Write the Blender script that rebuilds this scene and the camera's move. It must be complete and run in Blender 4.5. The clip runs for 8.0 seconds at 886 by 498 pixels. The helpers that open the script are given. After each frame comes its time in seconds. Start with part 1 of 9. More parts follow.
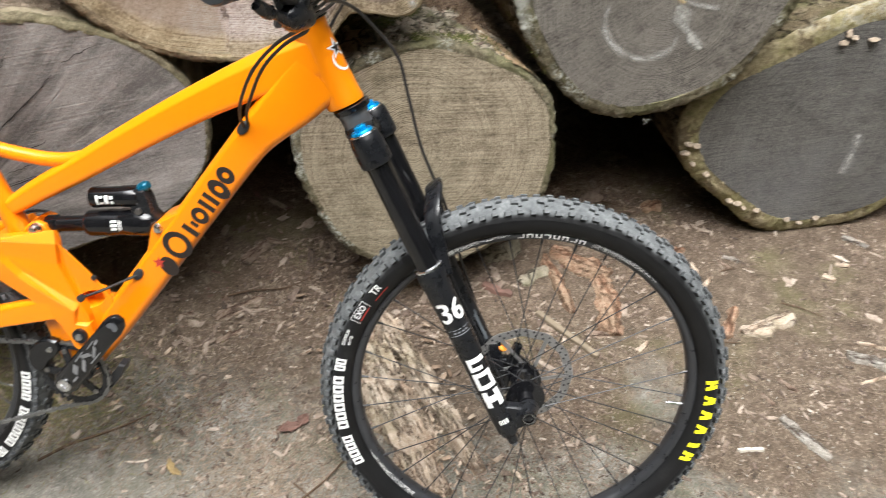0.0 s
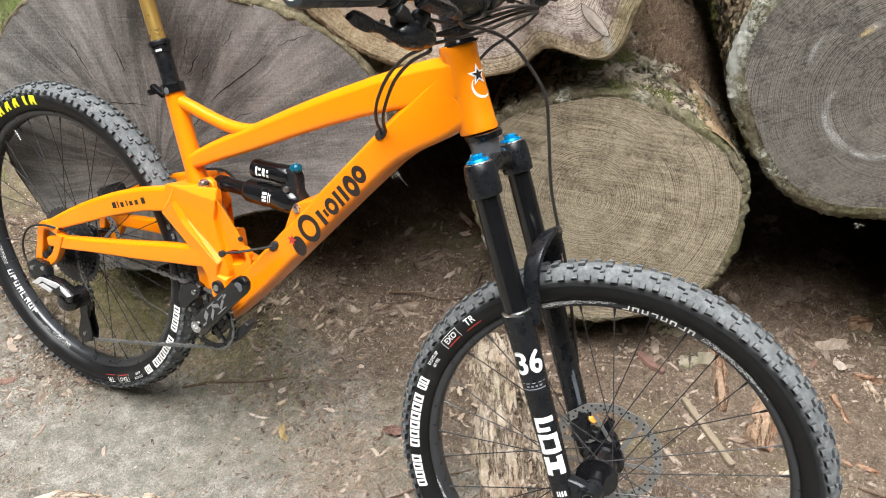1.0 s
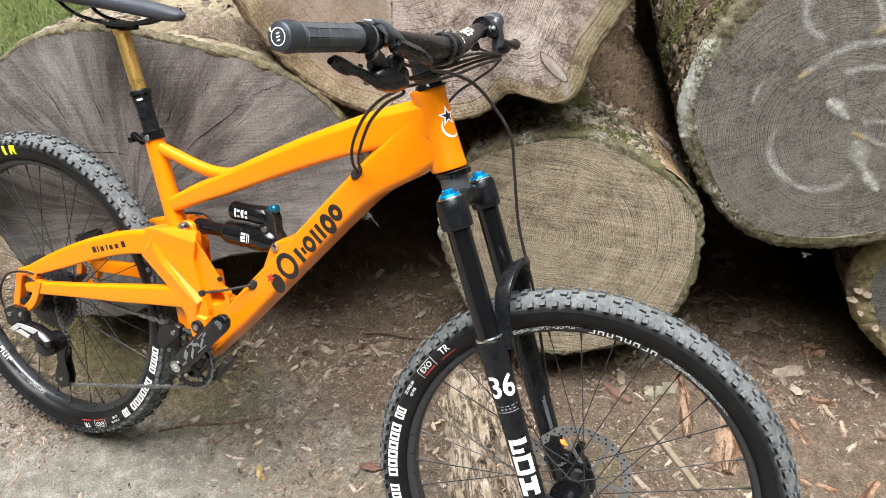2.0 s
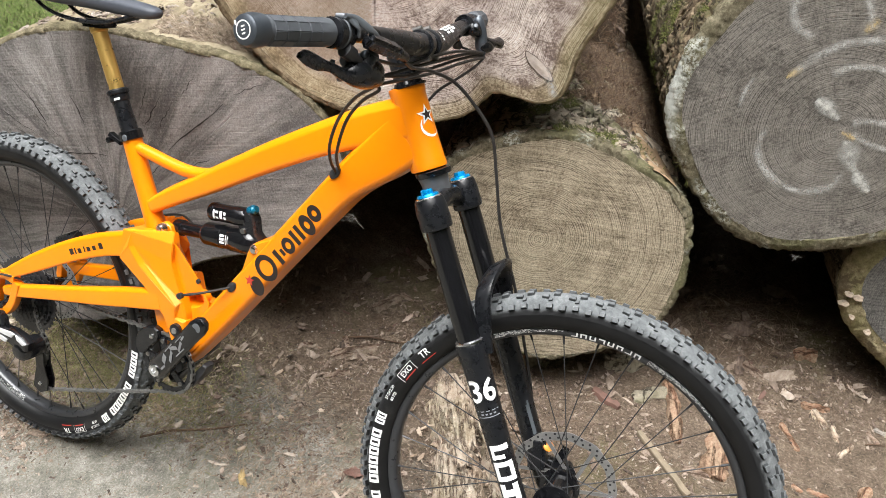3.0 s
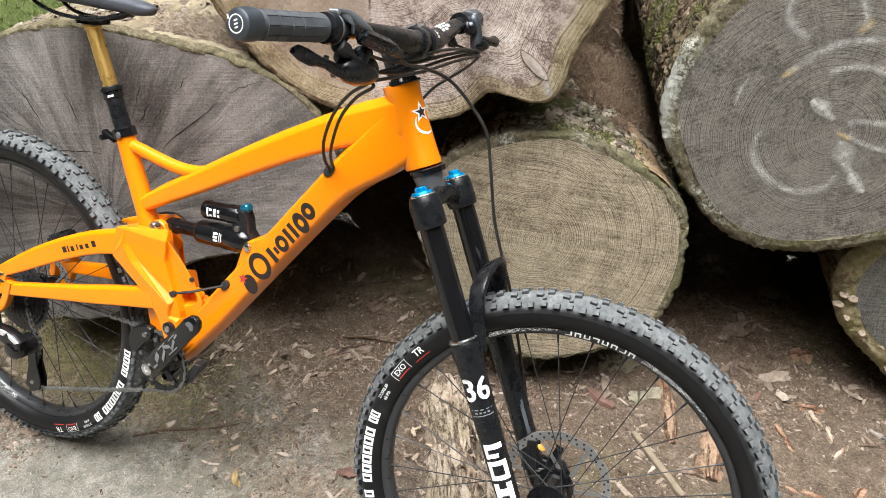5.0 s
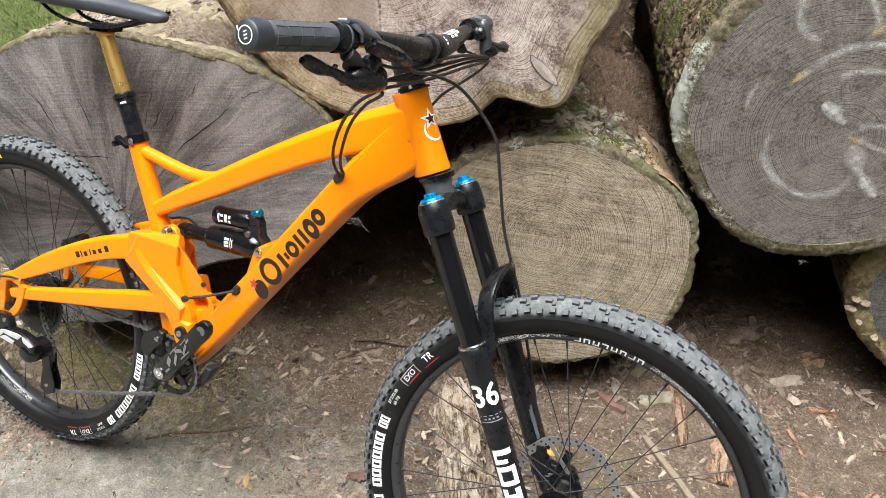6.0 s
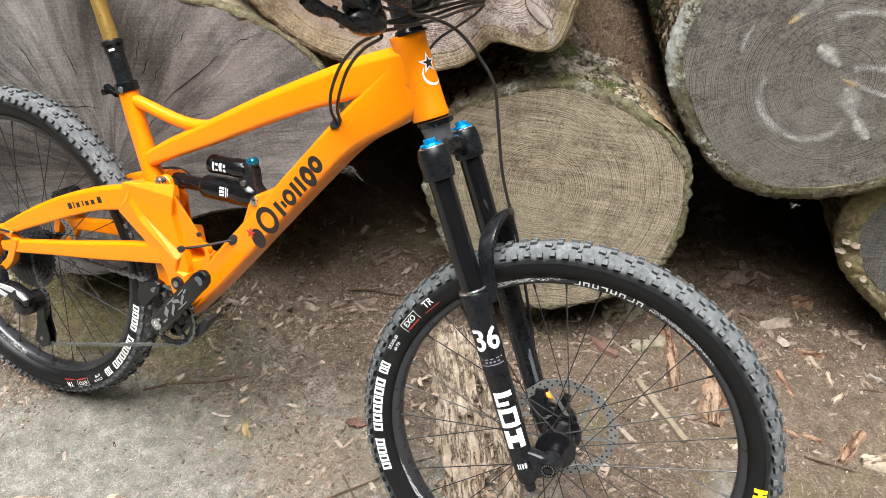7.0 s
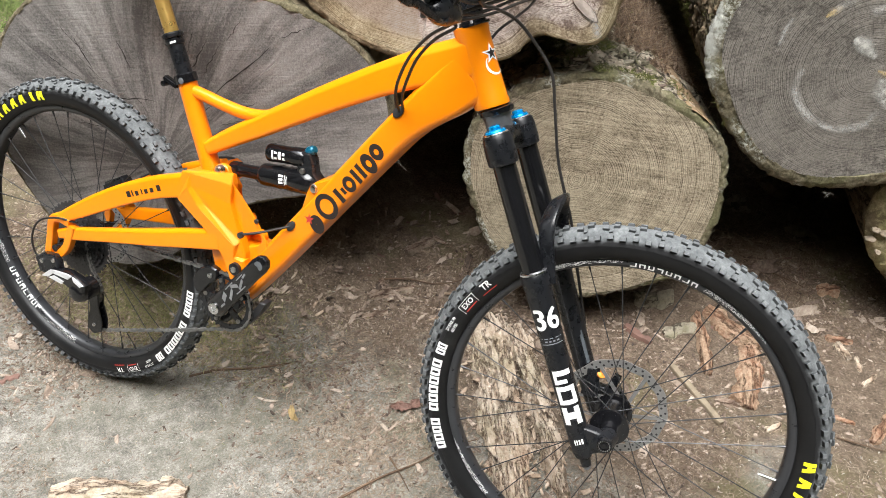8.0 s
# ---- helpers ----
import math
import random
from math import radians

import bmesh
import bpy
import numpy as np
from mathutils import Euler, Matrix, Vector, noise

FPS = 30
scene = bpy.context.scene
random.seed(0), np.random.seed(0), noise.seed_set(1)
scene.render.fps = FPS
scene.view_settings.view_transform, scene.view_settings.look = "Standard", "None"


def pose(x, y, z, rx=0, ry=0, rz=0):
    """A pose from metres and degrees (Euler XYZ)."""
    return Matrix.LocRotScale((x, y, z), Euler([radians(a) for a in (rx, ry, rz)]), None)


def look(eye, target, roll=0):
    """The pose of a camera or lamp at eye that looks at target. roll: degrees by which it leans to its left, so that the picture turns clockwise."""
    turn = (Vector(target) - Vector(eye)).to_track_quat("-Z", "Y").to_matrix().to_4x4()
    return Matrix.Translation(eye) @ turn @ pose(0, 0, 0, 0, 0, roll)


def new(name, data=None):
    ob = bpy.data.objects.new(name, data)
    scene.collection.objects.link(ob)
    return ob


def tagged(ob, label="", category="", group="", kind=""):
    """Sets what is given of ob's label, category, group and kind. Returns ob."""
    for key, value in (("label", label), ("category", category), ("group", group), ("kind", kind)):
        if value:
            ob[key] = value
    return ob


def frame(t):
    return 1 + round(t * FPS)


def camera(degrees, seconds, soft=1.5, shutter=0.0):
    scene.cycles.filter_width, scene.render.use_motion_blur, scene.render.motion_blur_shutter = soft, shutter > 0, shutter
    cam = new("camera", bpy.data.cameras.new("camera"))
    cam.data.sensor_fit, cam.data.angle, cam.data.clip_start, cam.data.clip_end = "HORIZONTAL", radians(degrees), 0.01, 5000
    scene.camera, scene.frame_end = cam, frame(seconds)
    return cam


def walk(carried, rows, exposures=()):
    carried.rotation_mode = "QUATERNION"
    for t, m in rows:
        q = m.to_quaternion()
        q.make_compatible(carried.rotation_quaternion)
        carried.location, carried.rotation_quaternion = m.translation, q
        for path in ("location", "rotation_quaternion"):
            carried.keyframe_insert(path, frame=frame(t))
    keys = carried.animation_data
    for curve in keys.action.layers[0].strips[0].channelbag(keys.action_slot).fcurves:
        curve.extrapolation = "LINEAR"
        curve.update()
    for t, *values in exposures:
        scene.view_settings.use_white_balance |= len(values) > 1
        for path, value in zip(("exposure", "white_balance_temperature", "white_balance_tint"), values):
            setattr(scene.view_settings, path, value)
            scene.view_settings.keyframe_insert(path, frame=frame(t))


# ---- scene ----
cam = camera(56.86, 8.0, 0.8, 0.2)
# seconds, x, y, z, then the turns about x, y, z in degrees
ROWS = [
    (0, 1.1681, -0.8853, 1.4543, 48.049, 0.653, 6.282),
    (0.2, 1.2056, -0.8624, 1.4495, 47.183, 2.865, 12.352),
    (0.5, 1.3084, -0.8223, 1.4483, 49.425, 1.874, 25.229),
    (0.8, 1.3633, -0.8001, 1.4458, 50.018, 1.325, 29.912),
    (1, 1.3930, -0.7895, 1.4414, 50.601, 1.259, 30.062),
    (1.2, 1.4122, -0.8005, 1.4521, 53.384, 0.995, 28.373),
    (2.3, 1.4171, -0.8661, 1.4577, 54.383, 0.703, 27.282),
    (2.5, 1.4295, -0.8464, 1.4508, 54.544, 0.678, 27.287),
    (3, 1.4325, -0.8300, 1.4370, 54.588, 0.676, 27.239),
    (3.5, 1.4257, -0.8351, 1.4362, 54.583, 0.676, 27.215),
    (4, 1.4281, -0.8254, 1.4312, 54.488, 0.505, 27.160),
    (4.5, 1.4292, -0.8189, 1.4322, 54.405, 0.457, 27.076),
    (4.7, 1.4341, -0.8236, 1.4289, 54.648, 0.431, 27.025),
    (5.8, 1.4368, -0.8322, 1.4331, 54.903, 0.634, 27.697),
    (6, 1.4390, -0.8250, 1.4387, 54.781, 0.895, 27.821),
    (6.5, 1.4363, -0.8296, 1.4348, 54.828, 0.986, 27.702),
    (6.7, 1.4353, -0.8346, 1.4329, 52.958, 0.972, 27.216),
    (7, 1.4196, -0.8422, 1.4312, 51.432, 0.749, 26.469),
    (7.5, 1.3899, -0.8739, 1.4333, 51.429, 0.637, 26.253),
    (8, 1.3513, -0.9351, 1.4426, 51.390, 0.638, 26.205),
]
walk(cam, [(t, pose(x, y, z, rx, ry, rz)) for t, x, y, z, rx, ry, rz in ROWS], [(0.0, 1.20), (0.8, 1.20), (1.2, 1.28), (8.0, 1.28)])
# ---- world ----
world = bpy.data.worlds.new("forest_daylight")
scene.world = world
world.use_nodes = True
_wn, _wl = world.node_tree.nodes, world.node_tree.links
_sky = _wn.new("ShaderNodeTexSky")
_sky.sky_type = "NISHITA"
_sky.sun_disc = False
_sky.sun_elevation, _sky.sun_rotation = radians(70), radians(175)
_sky.air_density, _sky.dust_density, _sky.ozone_density = 1.0, 6.0, 1.0
_soft = _wn.new("ShaderNodeHueSaturation")  # thick cloud: little colour
_soft.inputs["Saturation"].default_value = 0.22
_wl.new(_sky.outputs[0], _soft.inputs["Color"])
_wl.new(_soft.outputs[0], _wn["Background"].inputs["Color"])
_wn["Background"].inputs["Strength"].default_value = 0.15
_sun = bpy.data.lights.new("sun", "SUN")
_sun.energy, _sun.angle, _sun.color = 2.8, radians(46), (0.97, 1.0, 1.005)
_sun_ob = new("sun", _sun)
_sun_ob.matrix_basis = look((0.6, -0.2, 5.0), (0.6, 0.2, 0.2))


# ---- material nodes ----
class Nodes:
    """A node material with a Principled surface, and short calls for the nodes it needs."""

    def __init__(self, name, rough=0.6, metal=0.0, base=(0.5, 0.5, 0.5), spec=0.5):
        self.m = bpy.data.materials.new(name)
        self.m.use_nodes = True
        self.t = self.m.node_tree
        self.b = self.t.nodes["Principled BSDF"]
        self.b.inputs["Roughness"].default_value = rough
        self.b.inputs["Metallic"].default_value = metal
        self.b.inputs["Base Color"].default_value = (*base, 1)
        self.b.inputs["Specular IOR Level"].default_value = spec
        tc = self.t.nodes.new("ShaderNodeTexCoord")
        self.obj = tc.outputs["Object"]

    def put(self, sock, value):
        if isinstance(value, (int, float)):
            sock.default_value = value
        elif isinstance(value, tuple):
            sock.default_value = value if len(value) == len(sock.default_value) else (*value, 1)
        else:
            self.t.links.new(value, sock)

    def mapping(self, vec, scale=(1, 1, 1), rot=(0, 0, 0), loc=(0, 0, 0)):
        n = self.t.nodes.new("ShaderNodeMapping")
        n.inputs["Scale"].default_value = scale
        n.inputs["Rotation"].default_value = [radians(a) for a in rot]
        n.inputs["Location"].default_value = loc
        self.t.links.new(vec, n.inputs["Vector"])
        return n.outputs[0]

    def noise(self, scale, detail=4, rough=0.6, vec=None, distort=0.0):
        n = self.t.nodes.new("ShaderNodeTexNoise")
        self.t.links.new(vec if vec is not None else self.obj, n.inputs["Vector"])
        n.inputs["Scale"].default_value, n.inputs["Detail"].default_value = scale, detail
        n.inputs["Roughness"].default_value, n.inputs["Distortion"].default_value = rough, distort
        return n.outputs["Fac"]

    def noise_rgb(self, scale, detail=3, vec=None):
        n = self.t.nodes.new("ShaderNodeTexNoise")
        self.t.links.new(vec if vec is not None else self.obj, n.inputs["Vector"])
        n.inputs["Scale"].default_value, n.inputs["Detail"].default_value = scale, detail
        return n.outputs["Color"]

    def cells(self, scale, vec=None, edge=False):
        n = self.t.nodes.new("ShaderNodeTexVoronoi")
        n.feature = "DISTANCE_TO_EDGE" if edge else "F1"
        self.t.links.new(vec if vec is not None else self.obj, n.inputs["Vector"])
        n.inputs["Scale"].default_value = scale
        return n.outputs["Distance"]

    def math(self, op, a, b=0.0, clamp=False):
        n = self.t.nodes.new("ShaderNodeMath")
        n.operation, n.use_clamp = op, clamp
        self.put(n.inputs[0], a)
        self.put(n.inputs[1], b)
        return n.outputs[0]

    def span(self, v, lo, hi, a=0.0, b=1.0):
        n = self.t.nodes.new("ShaderNodeMapRange")
        n.interpolation_type = "SMOOTHSTEP"
        self.put(n.inputs["Value"], v)
        for k, x in (("From Min", lo), ("From Max", hi), ("To Min", a), ("To Max", b)):
            n.inputs[k].default_value = x
        return n.outputs[0]

    def ramp(self, v, stops):
        n = self.t.nodes.new("ShaderNodeValToRGB")
        r = n.color_ramp
        while len(r.elements) < len(stops):
            r.elements.new(0.5)
        for e, (p, c) in zip(r.elements, stops):
            e.position, e.color = p, (*c, 1)
        self.put(n.inputs[0], v)
        return n.outputs[0]

    def mix(self, f, a, b, blend="MIX"):
        n = self.t.nodes.new("ShaderNodeMix")
        n.data_type, n.blend_type = "RGBA", blend
        self.put(n.inputs[0], f)
        self.put(n.inputs[6], a)
        self.put(n.inputs[7], b)
        return n.outputs[2]

    def xyz(self, vec):
        n = self.t.nodes.new("ShaderNodeSeparateXYZ")
        self.t.links.new(vec, n.inputs[0])
        return n.outputs[0], n.outputs[1], n.outputs[2]

    def vec(self, x, y, z):
        n = self.t.nodes.new("ShaderNodeCombineXYZ")
        for s, v in zip(n.inputs, (x, y, z)):
            self.put(s, v)
        return n.outputs[0]

    def shift(self, vec, by, amount):
        n = self.t.nodes.new("ShaderNodeVectorMath")
        n.operation = "MULTIPLY_ADD"
        self.t.links.new(by, n.inputs[0])
        n.inputs[1].default_value = (amount,) * 3
        self.t.links.new(vec, n.inputs[2])
        return n.outputs[0]

    def island(self):
        return self.t.nodes.new("ShaderNodeNewGeometry").outputs["Random Per Island"]

    def object_random(self):
        return self.t.nodes.new("ShaderNodeObjectInfo").outputs["Random"]

    def normal_up(self):
        return self.xyz(self.t.nodes.new("ShaderNodeNewGeometry").outputs["Normal"])[2]

    def bump(self, height, strength=0.4, distance=0.004):
        n = self.t.nodes.new("ShaderNodeBump")
        n.inputs["Strength"].default_value, n.inputs["Distance"].default_value = strength, distance
        self.t.links.new(height, n.inputs["Height"])
        if self.b.inputs["Normal"].is_linked:
            self.t.links.new(self.b.inputs["Normal"].links[0].from_socket, n.inputs["Normal"])
        self.t.links.new(n.outputs[0], self.b.inputs["Normal"])

    def colour(self, v):
        self.put(self.b.inputs["Base Color"], v)

    def rough(self, v):
        self.put(self.b.inputs["Roughness"], v)

    def coat(self, weight, rough):
        self.b.inputs["Coat Weight"].default_value = weight
        self.b.inputs["Coat Roughness"].default_value = rough

    def alpha(self, v):
        self.put(self.b.inputs["Alpha"], v)


def plain(name, base, rough, metal=0.0, spec=0.5, grain=60.0, vary=0.25, bump=0.0, coat=0.0):
    """A surface of nearly one colour, with slight blotches, dust and uneven gloss."""
    n = Nodes(name, rough, metal, base, spec)
    a = n.noise(grain, 5, 0.65)
    b = n.noise(grain * 0.13, 3)
    f = n.math("ADD", n.math("MULTIPLY", a, 0.5), n.math("MULTIPLY", b, 0.5))
    lo = tuple(c * (1 - vary) for c in base)
    hi = tuple(min(1.0, c * (1 + vary)) for c in base)
    n.colour(n.ramp(f, [(0.3, lo), (0.7, hi)]))
    n.rough(n.span(a, 0.3, 0.7, max(0.03, rough - 0.08), min(1, rough + 0.1)))
    if bump:
        n.bump(a, bump, 0.001)
    if coat:
        n.coat(coat, 0.12)
    return n.m


# painted frame: satin powder coat, faint orange peel, thin dust
_n = Nodes("orange_paint", 0.4, 0.0, (0.8, 0.2, 0.002), 0.25)
_d = _n.noise(9, 5)
_n.colour(_n.mix(_n.span(_d, 0.45, 0.8, 0.0, 0.2), (0.84, 0.228, 0.0015, 1), (0.78, 0.216, 0.004, 1)))
_n.rough(_n.span(_d, 0.3, 0.8, 0.3, 0.46))
_n.bump(_n.noise(420, 2), 0.05, 0.0004)
_n.coat(0.55, 0.16)
ORANGE = _n.m
BLACK_GLOSS = plain("black_anodised", (0.0065, 0.0065, 0.0075), 0.15, 0.0, 0.4, 40, 0.4, 0.0, 0.2)
BLACK_SATIN = plain("black_satin_paint", (0.0080, 0.0086, 0.0104), 0.29, 0.0, 0.42, 60, 0.4)
BLACK_PLASTIC = plain("black_plastic", (0.02, 0.02, 0.022), 0.46, 0.0, 0.5, 90, 0.4, 0.1)
GRIP_RUBBER = plain("grip_rubber", (0.066, 0.071, 0.080), 0.62, 0.0, 0.35, 120, 0.3, 0.2)
COLLAR_GREY = plain("grey_anodised_collar", (0.075, 0.085, 0.1), 0.4, 0.6, 0.5, 60, 0.25)
SADDLE_COVER = plain("saddle_cover", (0.058, 0.063, 0.077), 0.5, 0.0, 0.4, 70, 0.3, 0.15)
LEVER_GREY = plain("grey_painted_alloy", (0.088, 0.097, 0.108), 0.36, 0.15, 0.5, 70, 0.3)
STEEL = plain("steel", (0.55, 0.55, 0.55), 0.3, 1.0, 0.5, 80, 0.2)
STEEL_WORN = plain("worn_steel", (0.30, 0.29, 0.28), 0.4, 1.0, 0.5, 140, 0.4)
SPOKE_BLACK = plain("black_spoke", (0.022, 0.022, 0.024), 0.4, 0.1, 0.5, 60, 0.3)
GREY_METAL = plain("grey_alloy", (0.19, 0.2, 0.22), 0.4, 0.7, 0.5, 60, 0.2)
RIM_BLACK = plain("black_rim", (0.024, 0.025, 0.028), 0.34, 0.0, 0.6, 50, 0.3)
SILVER_FACE = plain("bright_link_face", (0.62, 0.62, 0.63), 0.35, 0.35, 0.5, 60, 0.15)
SPROCKET_BLACK = plain("worn_black_steel", (0.055, 0.055, 0.058), 0.35, 0.6, 0.5, 120, 0.4)
ROTOR_STEEL = plain("brake_disc_steel", (0.29, 0.285, 0.28), 0.38, 0.6, 0.5, 90, 0.25)
SILVER = plain("polished_alloy", (0.7, 0.7, 0.72), 0.22, 1.0, 0.5, 60, 0.15)
CHAIN_STEEL = plain("chain_steel", (0.20, 0.20, 0.195), 0.4, 0.8, 0.5, 140, 0.5)
TEAL_DIAL = plain("teal_anodised", (0.004, 0.11, 0.19), 0.3, 0.3, 0.5, 60, 0.2)
SCUFF = plain("rubbed_alloy", (0.20, 0.20, 0.205), 0.4, 0.3, 0.5, 160, 0.4)
BLUE_ANODISED = plain("blue_anodised", (0.0, 0.32, 0.72), 0.25, 0.55, 0.5, 60, 0.15)
GOLD = plain("gold_coated_alloy", (0.62, 0.40, 0.12), 0.30, 0.75, 0.5, 25, 0.05)
DECAL_WHITE = plain("white_decal", (0.80, 0.80, 0.78), 0.5, 0.0, 0.4, 150, 0.08)
DECAL_GREY = plain("grey_decal", (0.22, 0.23, 0.25), 0.5, 0.0, 0.4, 150, 0.1)
LABEL_GREY = plain("dull_grey_label", (0.085, 0.095, 0.105), 0.5, 0.0, 0.4, 150, 0.1)
DECAL_BLACK = plain("black_decal", (0.02, 0.014, 0.012), 0.45, 0.0, 0.4, 150, 0.2)
DECAL_RED = plain("red_decal", (0.45, 0.04, 0.03), 0.5, 0.0, 0.4, 150, 0.1)
DECAL_YELLOW = plain("yellow_print", (0.85, 0.80, 0.02), 0.5, 0.0, 0.4, 150, 0.08)
ORANGE_PLASTIC = plain("orange_plastic", (0.85, 0.28, 0.03), 0.4, 0.0, 0.4, 80, 0.1)
CABLE_BLACK = plain("cable_sheath", (0.018, 0.016, 0.015), 0.4, 0.0, 0.45, 200, 0.4)

# tyre sidewall, black with a bloom of dust
_n = Nodes("tyre_rubber", 0.46, 0.0, (0.02, 0.02, 0.02), 0.3)
_d = _n.noise(14, 6, 0.7)
_n.colour(_n.ramp(_d, [(0.35, (0.005, 0.005, 0.0056)), (0.6, (0.0085, 0.0085, 0.009)), (0.82, (0.025, 0.025, 0.024))]))
_n.bump(_n.noise(260, 3), 0.12, 0.0006)
TYRE = _n.m
TREAD_SIDE = plain("tread_flank_rubber", (0.045, 0.048, 0.050), 0.75, 0.0, 0.3, 120, 0.5)
SCAR_DARK = plain("knot_edge", (0.12, 0.09, 0.075), 0.9, 0.0, 0.2, 160, 0.5)
CRACK = plain("drying_crack", (0.035, 0.03, 0.027), 0.95, 0.0, 0.1, 160, 0.5)
SCAR_PALE = plain("knot_wood", (0.40, 0.34, 0.30), 0.85, 0.0, 0.2, 90, 0.4, 0.5)
# tread blocks, worn dark on top, pale dust on their edges
_n = Nodes("dusty_tread_rubber", 0.8, 0.0, (0.15, 0.15, 0.15), 0.25)
_d = _n.noise(90, 6, 0.75)
_e = _n.noise(9, 3)
_n.colour(_n.mix(_n.span(_e, 0.35, 0.7, 0.0, 0.5),
                 _n.ramp(_d, [(0.30, (0.075, 0.080, 0.083)), (0.55, (0.140, 0.147, 0.151)), (0.75, (0.25, 0.26, 0.26))]),
                 _n.ramp(_d, [(0.30, (0.045, 0.048, 0.050)), (0.55, (0.085, 0.089, 0.092)), (0.75, (0.15, 0.156, 0.158))])))
_n.bump(_n.noise(300, 3), 0.3, 0.0008)
TREAD = _n.m
# carcass between the tread blocks, where the dust lies
_n = Nodes("tread_base_rubber", 0.85, 0.0, (0.2, 0.2, 0.2), 0.25)
_x, _y, _z = _n.xyz(_n.obj)
_rad = _n.math("SUBTRACT", _n.math("SQRT", _n.math("ADD", _n.math("MULTIPLY", _x, _x), _n.math("MULTIPLY", _z, _z))), 0.314)
_round = _n.math("ADD", _n.math("ARCTAN2", _n.math("ABSOLUTE", _y), _rad), _n.math("MULTIPLY", _n.math("SUBTRACT", _n.noise(45, 5, 0.7), 0.5), 0.5))
_dust = _n.ramp(_n.noise(60, 6, 0.75), [(0.32, (0.062, 0.066, 0.068)), (0.54, (0.120, 0.126, 0.129)), (0.74, (0.21, 0.218, 0.218))])
_n.colour(_n.mix(_n.span(_round, 1.05, 1.32), _dust, (0.010, 0.010, 0.0105, 1)))
_n.bump(_n.noise(260, 3), 0.25, 0.0008)
TREAD_BASE = _n.m


def end_grain(name, dark, light, ring=220.0, ring_amount=0.14, wobble=0.02, rays=0.35, ray_count=7.5, saw=0.35, saw_angle=8.0, saw_scale=210.0, stain=(0.1, 0.1, 0.1), stain_amount=0.5, split=None, wedge=0.0, grain=1.15, pith=(0.0, 0.0), follow=0.0, band=0.34, saw_run=7.0, wedges=3.3):
    """Sawn end of a log: growth rings about the object's origin, drying rays, saw marks and grey weathering."""
    n = Nodes(name, 0.88, 0.0, light, 0.15)
    p = n.shift(n.obj, n.noise_rgb(3.2, 3), wobble * 2.2)
    p = n.shift(p, n.noise_rgb(24, 2), wobble * 0.22)
    x, _, z = n.xyz(n.mapping(p, (1, 1, 1), (0, 0, 0), (-pith[0], 0, -pith[1])))
    r = n.math("SQRT", n.math("ADD", n.math("MULTIPLY", x, x), n.math("MULTIPLY", z, z)))
    a = n.math("ARCTAN2", z, x)
    sap = None
    if follow:
        # outer rings run along the log's own outline
        at = n.t.nodes.new("ShaderNodeAttribute")
        at.attribute_name = "sap"
        sap = at.outputs["Fac"]
        own = n.math("ADD", n.math("MULTIPLY", sap, follow), n.math("MULTIPLY", n.noise(7.0, 4, 0.6), 0.018))
        k = n.span(sap, 0.25, 0.85)
        r = n.math("ADD", n.math("MULTIPLY", r, n.math("SUBTRACT", 1.0, k)), n.math("MULTIPLY", own, k))
    # rings of uneven width: thin dark late wood
    uneven = n.math("ADD", r, n.math("MULTIPLY", n.noise(1.0, 6, 0.75, n.vec(n.math("MULTIPLY", r, 22.0), 0.0, 0.0)), 0.03))
    rings = n.span(n.math("SINE", n.math("MULTIPLY", uneven, ring * 6.283)), -1.0, -0.1)
    rings = n.math("MULTIPLY", rings, n.span(n.noise(16, 4, 0.7), 0.3, 0.6))
    bands = n.noise(1.0, 6, 0.8, n.vec(n.math("MULTIPLY", r, 60.0), n.math("MULTIPLY", a, 0.4), 3.0))
    ca, sa = n.math("COSINE", a), n.math("SINE", a)

    def fan(count, along, detail, rough):
        """Noise drawn out along the radius."""
        return n.noise(1.0, detail, rough, n.vec(n.math("MULTIPLY", ca, count), n.math("MULTIPLY", sa, count), n.math("MULTIPLY", r, along)))
    ray_pat = fan(ray_count, 3.0, 7, 0.78)
    ray_fine = fan(60.0, 7.0, 4, 0.75)
    check = fan(26.0, 2.0, 3, 0.6)
    sv = n.mapping(n.obj, (1, 1, 1), (0, saw_angle, 0))
    sawn = n.noise(1.0, 5, 0.7, n.mapping(sv, (saw_run, 1.0, saw_scale)))
    blotch = n.noise(5.0, 7, 0.72)
    speck = n.noise(190.0, 6, 0.8)
    f = n.math("ADD", n.math("MULTIPLY", rings, ring_amount), n.math("MULTIPLY", bands, band))
    f = n.math("ADD", f, n.math("MULTIPLY", n.math("SUBTRACT", ray_pat, 0.5), rays))
    f = n.math("ADD", f, n.math("MULTIPLY", n.math("SUBTRACT", ray_fine, 0.5), 0.18 + rays * 0.5))
    f = n.math("ADD", f, n.math("MULTIPLY", n.math("SUBTRACT", sawn, 0.5), saw))
    f = n.math("ADD", f, n.math("MULTIPLY", n.math("SUBTRACT", speck, 0.5), grain))
    f = n.math("ADD", f, n.math("MULTIPLY", blotch, 0.36))
    if wedge:
        f = n.math("ADD", f, n.math("MULTIPLY", n.math("SUBTRACT", n.span(fan(wedges, 5.0, 6, 0.62), 0.40, 0.60), 0.5), wedge))
        f = n.math("ADD", f, n.math("MULTIPLY", n.math("SUBTRACT", n.span(n.noise(4.0, 5, 0.6), 0.38, 0.62), 0.5), wedge * 0.7))
    mid = tuple((c + d) / 2 for c, d in zip(dark, light))
